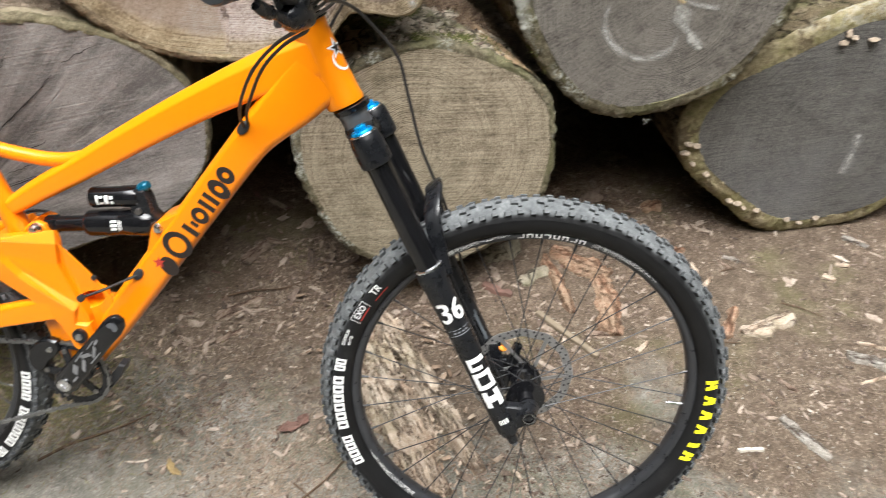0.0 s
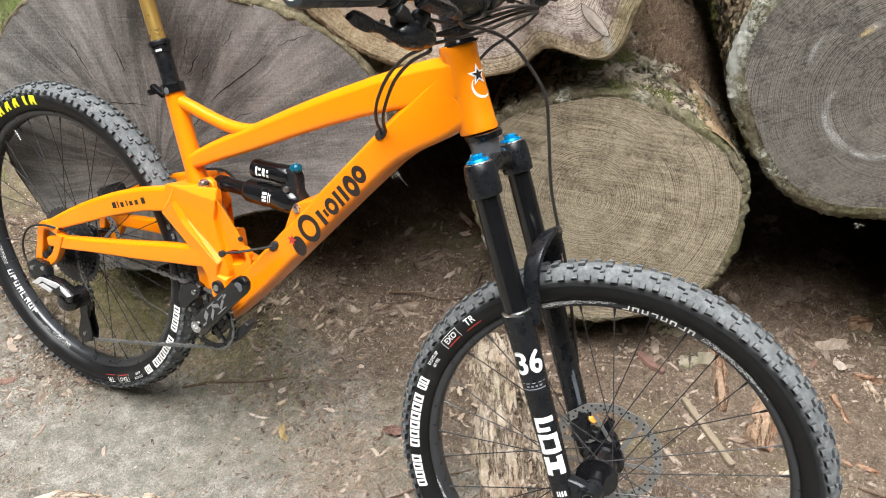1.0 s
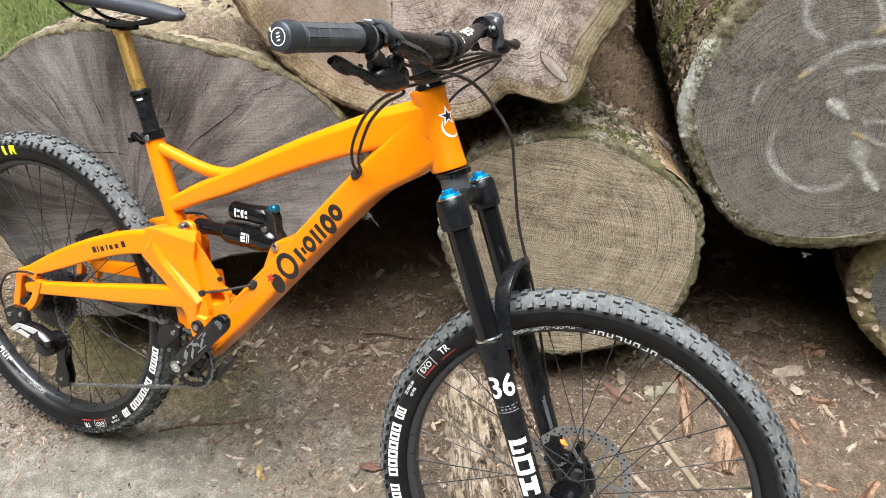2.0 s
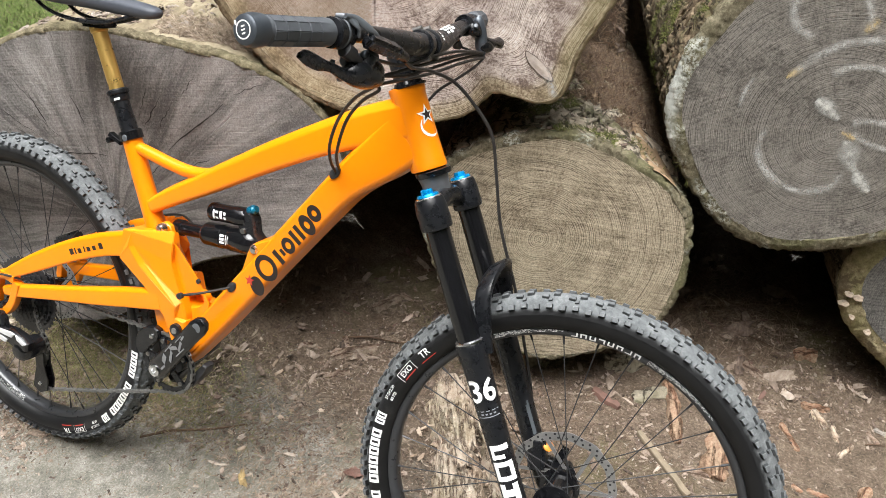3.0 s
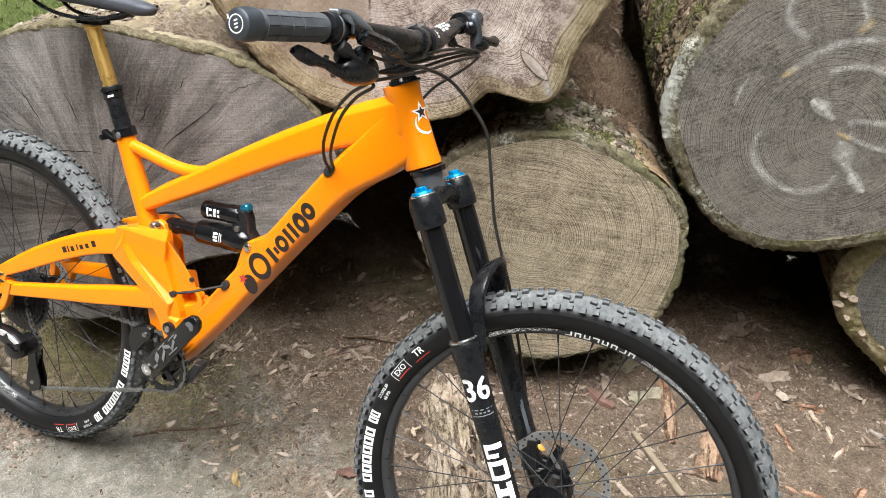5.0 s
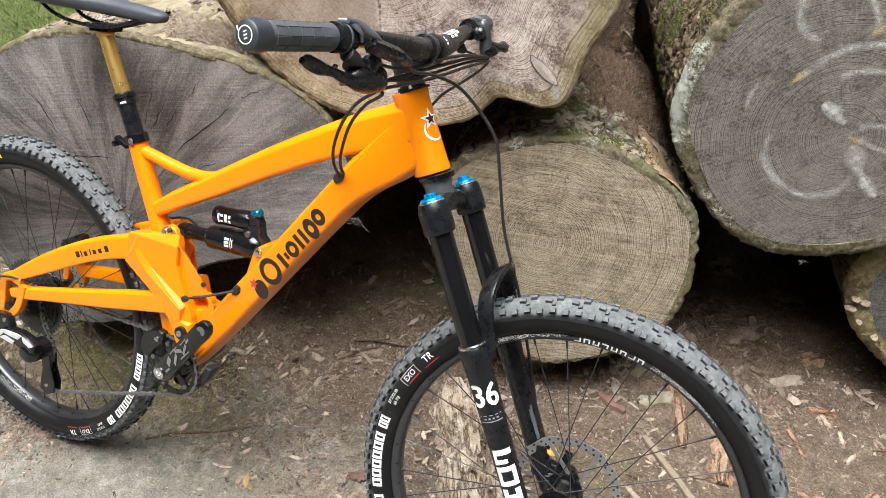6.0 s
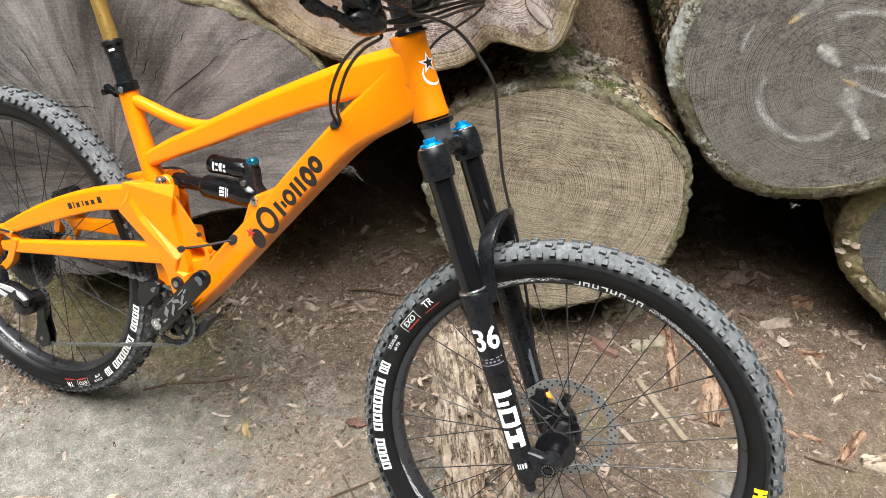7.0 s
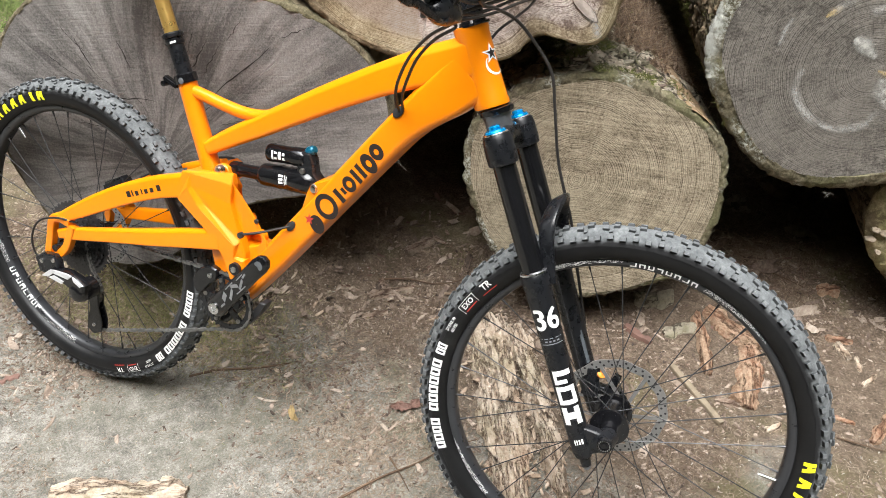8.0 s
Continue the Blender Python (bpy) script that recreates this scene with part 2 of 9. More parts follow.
    col = n.ramp(f, [(0.10, tuple(c * 0.45 for c in dark)), (0.30, dark), (0.48, mid), (0.72, light), (0.95, tuple(min(0.8, c * 1.45) for c in light))])
    col = n.mix(n.span(n.noise(2.6, 6, 0.66), 0.42, 0.68, 0.0, stain_amount), col, n.mix(0.5, col, (*stain, 1)), "MIX")
    col = n.mix(n.span(check, 0.30, 0.22, 0.0, min(0.85, rays * 1.1)), col, tuple(c * 0.4 for c in dark) + (1,))
    if split:
        edge, tint = split
        ox, _, _ = n.xyz(n.shift(n.obj, n.noise_rgb(14, 2), 0.02))
        col = n.mix(n.span(ox, edge - 0.004, edge + 0.004), n.mix(0.5, col, (*tint, 1)), col)
    if follow:
        ragged = n.math("ADD", sap, n.math("MULTIPLY", n.math("SUBTRACT", n.noise(9.0, 5, 0.65), 0.5), 0.13))
        band = n.ramp(f, [(0.2, (0.14, 0.105, 0.055)), (0.5, (0.36, 0.28, 0.155)), (0.8, (0.60, 0.50, 0.32))])
        col = n.mix(n.span(ragged, 0.88, 0.95, 0.0, 0.65), col, band)
        sx, _, _ = n.xyz(n.obj)
        green = n.math("MULTIPLY", n.span(ragged, 0.86, 0.97), n.span(sx, 0.22, 0.36, 0.0, 0.6))
        col = n.mix(green, col, n.mix(0.35, (0.085, 0.09, 0.03, 1), band))
    n.colour(col)
    h = n.math("ADD", n.math("MULTIPLY", sawn, 0.9), n.math("MULTIPLY", rings, min(0.3, ring_amount * 2)))
    h = n.math("ADD", h, n.math("MULTIPLY", n.span(check, 0.22, 0.32), 1.2 * min(1.0, rays * 2)))
    h = n.math("ADD", h, n.math("MULTIPLY", speck, 0.8))
    n.bump(h, 0.85, 0.003)
    return n.m


FACE_MIDDLE = end_grain("sawn_end_tan", (0.142, 0.114, 0.078), (0.395, 0.331, 0.242), 245, 0.33, 0.012, 0.06, 7.5, 0.95, -6.0, 215.0, (0.25, 0.225, 0.155), 0.6, None, 0.0, 1.4, saw_run=4.5)
FACE_RIGHT = end_grain("sawn_end_grey", (0.084, 0.076, 0.066), (0.278, 0.253, 0.224), 285, 0.25, 0.012, 0.20, 7.5, 0.45, 30.0, 190.0, (0.13, 0.117, 0.10), 0.6, None, 0.0, 1.15)
FACE_CORNER = end_grain("sawn_end_dull", (0.09, 0.086, 0.08), (0.225, 0.212, 0.192), 180, 0.10, 0.014, 0.1, 7.5, 0.45, 2.0, 170.0, (0.15, 0.15, 0.16), 0.7)
FACE_LEFT = end_grain("sawn_end_weathered", (0.246, 0.227, 0.213), (0.500, 0.470, 0.440), 150, 0.02, 0.03, 0.36, 6.0, 0.16, 4.0, 160.0, (0.30, 0.265, 0.25), 0.4, None, 0.15, 0.66, (-0.08, 0.04), band=0.08, wedges=8.0)
FACE_UPPER = end_grain("sawn_end_pinkish", (0.21, 0.158, 0.133), (0.70, 0.607, 0.545), 265, 0.30, 0.05, 0.24, 7.5, 0.3, 50.0, 130.0, (0.27, 0.19, 0.175), 0.75, (-0.062, (0.28, 0.21, 0.13)), 0.15, 1.5, (0.0, 0.0), 0.42)


def bark_material(name, dark, light, moss=0.5, pale=0.3, scale=1.0):
    """Furrowed bark: plates parted by cracks that run along the log, with moss and pale scars."""
    n = Nodes(name, 0.93, 0.0, light, 0.12)
    p = n.mapping(n.obj, (1.0, 0.34, 1.0))
    p = n.shift(p, n.noise_rgb(14, 3), 0.03)
    ridge = n.math("ABSOLUTE", n.math("SUBTRACT", n.noise(21 * scale, 4, 0.6, p), 0.5))
    cross = n.math("ABSOLUTE", n.math("SUBTRACT", n.noise(34 * scale, 3, 0.6, n.mapping(n.obj, (1, 1, 1), (0, 0, 0), (3, 1, 5))), 0.5))
    crack = n.math("MULTIPLY", n.span(ridge, 0.0, 0.045), n.span(cross, 0.0, 0.02, 0.6, 1.0))
    big = n.noise(8, 6, 0.7)
    fine = n.noise(110, 7, 0.8)
    f = n.math("ADD", n.math("MULTIPLY", fine, 0.75), n.math("MULTIPLY", big, 0.45))
    c = n.ramp(f, [(0.36, dark), (0.58, tuple((a + b) / 2 for a, b in zip(dark, light))), (0.78, light)])
    c = n.mix(n.span(n.noise(6.2, 6, 0.68), 0.5, 0.6, 0.0, pale), c, n.mix(n.span(fine, 0.35, 0.65), (0.24, 0.19, 0.13, 1), (0.50, 0.44, 0.35, 1)))
    m = n.math("MULTIPLY", n.span(n.noise(6.8, 7, 0.75), 0.45, 0.6), n.span(n.normal_up(), -0.1, 0.6))
    c = n.mix(n.math("MULTIPLY", m, moss), c, n.ramp(n.noise(210, 4, 0.7), [(0.3, (0.028, 0.036, 0.01)), (0.7, (0.13, 0.13, 0.045))]))
    c = n.mix(n.math("SUBTRACT", 0.8, n.math("MULTIPLY", crack, 0.8)), c, (0.03, 0.023, 0.016, 1))
    n.colour(c)
    n.bump(n.math("ADD", n.math("MULTIPLY", crack, 1.3), n.math("MULTIPLY", fine, 1.1)), 0.9, 0.008)
    return n.m


BARK_MOSSY = bark_material("mossy_bark", (0.15, 0.128, 0.09), (0.52, 0.46, 0.36), 0.6, 0.8)
# bark of the tan log: beige plates parted by deep cracks, mossy in patches
_n = Nodes("plated_bark", 0.93, 0.0, (0.4, 0.33, 0.25), 0.12)
_p = _n.shift(_n.mapping(_n.obj, (1.0, 0.6, 1.0)), _n.noise_rgb(9, 4), 0.09)
_e = _n.cells(12, _p, True)
_fine = _n.noise(95, 7, 0.8)
_c = _n.ramp(_n.math("ADD", _n.math("MULTIPLY", _fine, 0.7), _n.math("MULTIPLY", _n.noise(11, 5, 0.7), 0.5)), [(0.34, (0.21, 0.165, 0.115)), (0.54, (0.48, 0.40, 0.30)), (0.74, (0.68, 0.60, 0.49))])
_m = _n.span(_n.noise(6.5, 6, 0.7), 0.48, 0.58, 0.0, 0.75)
_c = _n.mix(_m, _c, _n.ramp(_n.noise(150, 5, 0.75), [(0.34, (0.05, 0.055, 0.018)), (0.66, (0.20, 0.20, 0.085))]))
_c = _n.mix(_n.span(_e, 0.005, 0.055, 0.9, 0.0), _c, (0.025, 0.02, 0.013, 1))
_n.colour(_c)
_n.bump(_n.math("ADD", _n.math("MULTIPLY", _n.span(_e, 0.0, 0.14), 1.5), _fine), 1.0, 0.012)
BARK_PLATES = _n.m
BARK_BROWN = bark_material("brown_bark", (0.07, 0.046, 0.03), (0.24, 0.17, 0.11), 0.4, 0.25)
# bare upper side of the wide log: yellowish wood, green with algae in patches
_n = Nodes("bare_pale_log", 0.85, 0.0, (0.4, 0.34, 0.22), 0.2)
_f = _n.noise(30, 6, 0.7, _n.mapping(_n.obj, (1.0, 0.25, 1.0)))
_c = _n.ramp(_n.math("ADD", _n.math("MULTIPLY", _f, 0.7), _n.math("MULTIPLY", _n.noise(6, 5, 0.65), 0.4)), [(0.36, (0.085, 0.066, 0.042)), (0.54, (0.205, 0.168, 0.112)), (0.72, (0.37, 0.315, 0.225))])
_c = _n.mix(_n.span(_n.noise(4.5, 5, 0.65), 0.46, 0.62, 0.0, 0.3), _c, (0.10, 0.096, 0.04, 1))
_n.colour(_n.mix(_n.span(_n.noise(9, 6, 0.7, _n.mapping(_n.obj, (1, 0.4, 1), (0, 0, 0), (4, 2, 1))), 0.60, 0.66, 0.0, 0.8), _c, (0.09, 0.062, 0.042, 1)))
_n.bump(_f, 0.7, 0.006)
BARE_LOG = _n.m
BARK_GREY = bark_material("lichen_bark", (0.06, 0.047, 0.03), (0.25, 0.195, 0.12), 0.6, 0.35)
# rim of bark seen on the sawn end: olive brown, speckled with lichen
_n = Nodes("bark_edge", 0.92, 0.0, (0.16, 0.13, 0.09), 0.15)
_f = _n.noise(75, 7, 0.8)
_c = _n.ramp(_f, [(0.34, (0.055, 0.045, 0.028)), (0.52, (0.15, 0.13, 0.085)), (0.70, (0.29, 0.255, 0.18))])
_c = _n.mix(_n.span(_n.noise(7, 5, 0.65, _n.mapping(_n.obj, (1, 1, 1), (0, 0, 0), (5, 1, 2))), 0.46, 0.60, 0.0, 0.6), _c, _n.ramp(_n.noise(160, 5, 0.75), [(0.35, (0.05, 0.052, 0.02)), (0.65, (0.16, 0.155, 0.075))]))
_li = _n.math("MULTIPLY", _n.span(_n.noise(9, 4, 0.6), 0.50, 0.62), _n.span(_n.noise(130, 5, 0.8), 0.46, 0.56))
_c = _n.mix(_n.math("MULTIPLY", _li, 0.85), _c, (0.46, 0.47, 0.42, 1))
_x, _y, _z = _n.xyz(_n.shift(_n.obj, _n.noise_rgb(20, 4), 0.05))
_crust = _n.math("MULTIPLY", _n.span(_x, -0.275, -0.305), _n.math("MULTIPLY", _n.span(_z, -0.09, -0.05), _n.span(_z, 0.14, 0.09)))
_crust = _n.math("MULTIPLY", _crust, _n.span(_n.noise(55, 6, 0.75), 0.40, 0.55, 0.25, 0.9))
_c = _n.mix(_crust, _c, (0.50, 0.51, 0.47, 1))
_n.colour(_c)
_n.bump(_f, 0.9, 0.006)
BARK_EDGE = _n.m

# thin dark rim, damp and mossy
_n = Nodes("dark_edge", 0.9, 0.0, (0.1, 0.085, 0.05), 0.2)
_f = _n.noise(70, 7, 0.8)
_c = _n.ramp(_f, [(0.34, (0.04, 0.032, 0.02)), (0.52, (0.13, 0.108, 0.068)), (0.70, (0.27, 0.232, 0.155))])
_n.colour(_n.mix(_n.span(_n.noise(7, 5, 0.65), 0.46, 0.60, 0.0, 0.3), _c, (0.075, 0.072, 0.030, 1)))
_n.bump(_f, 0.8, 0.005)
DARK_EDGE = _n.m
# broad tan rim of the corner log, yellow-green in patches
_n = Nodes("tan_bark_rim", 0.92, 0.0, (0.2, 0.16, 0.1), 0.15)
_f = _n.noise(60, 7, 0.8)
_c = _n.ramp(_f, [(0.34, (0.115, 0.09, 0.052)), (0.52, (0.285, 0.235, 0.142)), (0.70, (0.48, 0.415, 0.275))])
_c = _n.mix(_n.span(_n.noise(8, 5, 0.65), 0.44, 0.58, 0.0, 0.55), _c, _n.ramp(_n.noise(140, 5, 0.75), [(0.35, (0.115, 0.110, 0.042)), (0.65, (0.30, 0.28, 0.125))]))
_x, _y, _z = _n.xyz(_n.obj)
_c = _n.mix(_n.math("MULTIPLY", _n.span(_z, 0.26, 0.31), _n.span(_n.noise(38, 6, 0.75), 0.46, 0.56, 0.0, 0.6)), _c, (0.40, 0.385, 0.335, 1))
_c = _n.mix(_n.span(_n.noise(11, 5, 0.7, _n.mapping(_n.obj, (1, 1, 1), (0, 0, 0), (2, 5, 3))), 0.56, 0.64, 0.0, 0.7), _c, (0.055, 0.036, 0.022, 1))
_n.colour(_c)
_n.bump(_f, 0.9, 0.006)
TAN_RIM = _n.m
# outer sapwood where the bark has gone: tan and yellowish
_n = Nodes("tan_edge", 0.9, 0.0, (0.3, 0.24, 0.14), 0.15)
_f = _n.noise(70, 7, 0.8)
_c = _n.ramp(_f, [(0.34, (0.16, 0.12, 0.07)), (0.52, (0.33, 0.265, 0.165)), (0.70, (0.50, 0.43, 0.30))])
_c = _n.mix(_n.span(_n.noise(8, 5, 0.65), 0.5, 0.6, 0.0, 0.35), _c, (0.17, 0.15, 0.06, 1))
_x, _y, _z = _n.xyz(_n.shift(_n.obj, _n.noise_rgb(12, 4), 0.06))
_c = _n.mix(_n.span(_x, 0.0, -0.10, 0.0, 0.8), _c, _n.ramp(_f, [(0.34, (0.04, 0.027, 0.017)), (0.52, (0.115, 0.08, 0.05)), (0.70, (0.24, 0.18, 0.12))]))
_n.colour(_c)
_n.bump(_f, 0.8, 0.005)
TAN_EDGE = _n.m

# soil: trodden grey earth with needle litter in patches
_n = Nodes("forest_floor", 0.95, 0.0, (0.2, 0.17, 0.13), 0.12)
_x, _y, _z = _n.xyz(_n.obj)
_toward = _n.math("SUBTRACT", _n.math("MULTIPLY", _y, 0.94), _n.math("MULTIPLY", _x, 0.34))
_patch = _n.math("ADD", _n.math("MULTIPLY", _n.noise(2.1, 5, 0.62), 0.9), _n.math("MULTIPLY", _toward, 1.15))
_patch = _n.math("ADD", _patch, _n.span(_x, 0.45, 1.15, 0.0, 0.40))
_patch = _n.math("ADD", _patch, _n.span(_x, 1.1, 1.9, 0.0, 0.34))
# two trodden bare places beside the front wheel
_edge = _n.math("MULTIPLY", _n.math("SUBTRACT", _n.noise(7.0, 5, 0.65), 0.5), 1.6)
for _cx, _cy, _rx, _ry in ((1.70, 0.60, 0.22, 0.10), (1.52, 0.34, 0.10, 0.16)):
    _u = _n.math("DIVIDE", _n.math("SUBTRACT", _x, _cx), _rx)
    _v = _n.math("DIVIDE", _n.math("SUBTRACT", _y, _cy), _ry)
    _q = _n.math("ADD", _n.math("ADD", _n.math("MULTIPLY", _u, _u), _n.math("MULTIPLY", _v, _v)), _edge)
    _patch = _n.math("SUBTRACT", _patch, _n.span(_q, 1.5, 0.2, 0.0, 0.32))
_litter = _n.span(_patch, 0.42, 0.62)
_grit = _n.noise(240, 5, 0.78)
_mid = _n.noise(26, 6, 0.7)
_soil = _n.ramp(_n.math("ADD", _n.math("MULTIPLY", _grit, 0.55), _n.math("MULTIPLY", _mid, 0.5)),
                [(0.38, (0.076, 0.072, 0.063)), (0.52, (0.210, 0.196, 0.169)), (0.66, (0.42, 0.398, 0.355))])
_soil = _n.mix(_n.span(_n.noise(3.4, 5), 0.4, 0.66, 0.0, 0.4), _soil, (0.175, 0.166, 0.128, 1))
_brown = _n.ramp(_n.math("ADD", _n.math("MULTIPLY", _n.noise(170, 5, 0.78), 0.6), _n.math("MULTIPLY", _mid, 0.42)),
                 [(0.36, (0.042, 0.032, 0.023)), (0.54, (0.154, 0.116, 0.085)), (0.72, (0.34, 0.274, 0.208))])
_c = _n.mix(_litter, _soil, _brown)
_green = _n.math("MULTIPLY", _n.span(_n.noise(2.7, 5, 0.6, _n.mapping(_n.obj, (1, 1, 1), (0, 0, 0), (7.3, 2.1, 0))), 0.52, 0.66), _n.span(_patch, 0.2, 0.5))
_c = _n.mix(_n.math("MULTIPLY", _green, 0.4), _c, (0.15, 0.148, 0.062, 1))
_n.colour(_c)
_n.bump(_n.math("ADD", _grit, _n.math("MULTIPLY", _mid, 1.6)), 0.9, 0.007)
SOIL = _n.m


def chip_material(name, stops, rough=0.85):
    n = Nodes(name, rough, 0.0, (0.3, 0.2, 0.12), 0.2)
    fib = n.noise(140, 5, 0.7, n.mapping(n.obj, (1.0, 0.35, 1.0), (0, 0, 37)))
    coarse = n.noise(38, 4, 0.7)
    v = n.math("ADD", n.math("MULTIPLY", n.island(), 0.62), n.math("MULTIPLY", n.math("SUBTRACT", fib, 0.5), 0.75))
    v = n.math("ADD", n.math("ADD", v, 0.19), n.math("MULTIPLY", n.math("SUBTRACT", coarse, 0.5), 0.45))
    n.colour(n.ramp(v, stops))
    n.bump(fib, 0.8, 0.003)
    return n.m


CHIP = chip_material("bark_chip", [(0.10, (0.043, 0.032, 0.025)), (0.36, (0.120, 0.087, 0.068)), (0.62, (0.217, 0.167, 0.132)), (0.84, (0.326, 0.267, 0.214)), (1.0, (0.450, 0.387, 0.321))])
CRUMB = chip_material("bark_crumb", [(0.10, (0.048, 0.035, 0.027)), (0.40, (0.144, 0.105, 0.081)), (0.66, (0.256, 0.198, 0.156)), (0.86, (0.374, 0.308, 0.250)), (1.0, (0.529, 0.463, 0.396))])
SLAB_CRUMB = chip_material("slab_crumb", [(0.1, (0.133, 0.087, 0.058)), (0.5, (0.307, 0.229, 0.166)), (0.95, (0.488, 0.413, 0.330))])
PALE_FLAKE = chip_material("pale_flake", [(0.1, (0.07, 0.047, 0.034)), (0.4, (0.15, 0.115, 0.09)), (0.7, (0.25, 0.21, 0.175)), (1.0, (0.37, 0.335, 0.295))])
FLAKE = chip_material("pale_bark_flake", [(0.10, (0.086, 0.061, 0.046)), (0.36, (0.193, 0.147, 0.114)), (0.62, (0.320, 0.258, 0.208)), (0.84, (0.439, 0.373, 0.311)), (1.0, (0.570, 0.512, 0.446))])
FLANK_CHIP = chip_material("flank_bark_chip", [(0.1, (0.03, 0.021, 0.013)), (0.5, (0.095, 0.068, 0.042)), (0.95, (0.22, 0.17, 0.11))])
SLAB_PALE = chip_material("pale_bark_plate", [(0.1, (0.07, 0.06, 0.035)), (0.5, (0.20, 0.175, 0.125)), (0.95, (0.36, 0.32, 0.25))])
NEEDLE = chip_material("dry_needle", [(0.1, (0.081, 0.051, 0.037)), (0.5, (0.167, 0.117, 0.084)), (0.95, (0.299, 0.233, 0.171))])
NEEDLE_RED = chip_material("reddish_needle", [(0.1, (0.06, 0.034, 0.022)), (0.5, (0.17, 0.110, 0.068)), (0.95, (0.38, 0.28, 0.185))])
MOSS = chip_material("moss_tuft", [(0.1, (0.04, 0.045, 0.012)), (0.5, (0.10, 0.11, 0.03)), (0.95, (0.22, 0.21, 0.08))])
NEEDLE_TAN = chip_material("tan_needle", [(0.1, (0.115, 0.086, 0.061)), (0.5, (0.251, 0.193, 0.143)), (0.95, (0.448, 0.373, 0.290))])
GRIT = chip_material("grit", [(0.1, (0.10, 0.09, 0.075)), (0.6, (0.32, 0.29, 0.25)), (0.95, (0.55, 0.52, 0.46))])
GREEN_GRASS = chip_material("green_blade", [(0.1, (0.05, 0.075, 0.018)), (0.6, (0.12, 0.16, 0.045)), (0.95, (0.22, 0.25, 0.09))], 0.6)
GRASS = chip_material("grass_blade", [(0.1, (0.095, 0.102, 0.038)), (0.6, (0.225, 0.218, 0.09)), (0.95, (0.42, 0.37, 0.20))], 0.6)
BARE_WOOD = plain("bare_inner_wood", (0.33, 0.225, 0.135), 0.75, 0.0, 0.2, 55, 0.5, 0.6)
FUNGUS = plain("pale_fungus", (0.28, 0.225, 0.17), 0.8, 0.0, 0.2, 120, 0.35, 0.3)
FIBRE = plain("torn_fibre", (0.36, 0.34, 0.30), 0.85, 0.0, 0.2, 120, 0.3)
LEAF_YELLOW = plain("dry_yellow_leaf", (0.31, 0.225, 0.105), 0.7, 0.0, 0.3, 60, 0.35, 0.3)
LEAF_RED = plain("dead_red_leaf", (0.135, 0.075, 0.058), 0.65, 0.0, 0.3, 60, 0.4, 0.3)
STICK_WOOD = plain("grey_split_wood", (0.19, 0.152, 0.108), 0.8, 0.0, 0.2, 80, 0.35, 0.4)
TWIG = plain("twig_bark", (0.10, 0.065, 0.042), 0.85, 0.0, 0.2, 90, 0.45, 0.4)


def chalk(name, base, strength, low=0.1):
    """Smeared chalk: thins out to the edges of the stroke and lets the grain through."""
    n = Nodes(name, 0.92, 0.0, base, 0.1)
    uv = n.t.nodes.new("ShaderNodeTexCoord").outputs["UV"]
    u, v, _ = n.xyz(uv)
    edge = n.math("SUBTRACT", 1.0, n.math("ABSOLUTE", n.math("SUBTRACT", n.math("MULTIPLY", v, 2.0), 1.0)))
    ends = n.math("SUBTRACT", 1.0, n.math("ABSOLUTE", n.math("SUBTRACT", n.math("MULTIPLY", u, 2.0), 1.0)))
    k = n.math("MULTIPLY", n.span(edge, 0.0, 1.05), n.span(ends, 0.0, 0.12, 0.2, 1.0))
    grain = n.span(n.noise(150, 6, 0.8), 0.38, 0.60, low, 1.0)
    cloud = n.span(n.noise(26, 4, 0.65), 0.3, 0.62, 0.35, 1.0)
    n.alpha(n.math("MULTIPLY", n.math("MULTIPLY", k, strength), n.math("MULTIPLY", grain, cloud)))
    return n.m


CHALK = chalk("chalk", (0.58, 0.57, 0.54), 0.62, 0.3)
CHALK_THICK = chalk("thick_chalk", (0.50, 0.49, 0.455), 1.25, 0.5)
CRAYON = chalk("wax_crayon", (0.55, 0.42, 0.22), 0.8, 0.4)

# slab of shed bark: pale flaky inside
def slab_material(name, stops, moss):
    n = Nodes(name, 0.9, 0.0, (0.4, 0.3, 0.2), 0.15)
    p = n.shift(n.mapping(n.obj, (0.7, 3.0, 1.0)), n.noise_rgb(18, 3), 0.035)
    f = n.noise(13, 8, 0.78, p, 0.4)
    g = n.noise(120, 6, 0.8)
    c = n.ramp(n.math("ADD", n.math("MULTIPLY", f, 0.75), n.math("MULTIPLY", g, 0.45)), stops)
    c = n.mix(n.span(n.noise(9, 5, 0.7), 0.50, 0.62, 0.0, 0.5), c, n.mix(n.span(g, 0.35, 0.65), (*moss[0], 1), (*moss[1], 1)))
    crk = n.math("ABSOLUTE", n.math("SUBTRACT", n.noise(17, 5, 0.65, p), 0.5))
    c = n.mix(n.span(crk, 0.0, 0.034, 0.8, 0.0), c, (0.085, 0.045, 0.028, 1))
    n.colour(c)
    n.bump(n.math("ADD", n.math("ADD", f, g), n.span(crk, 0.0, 0.05)), 0.95, 0.01)
    return n.m


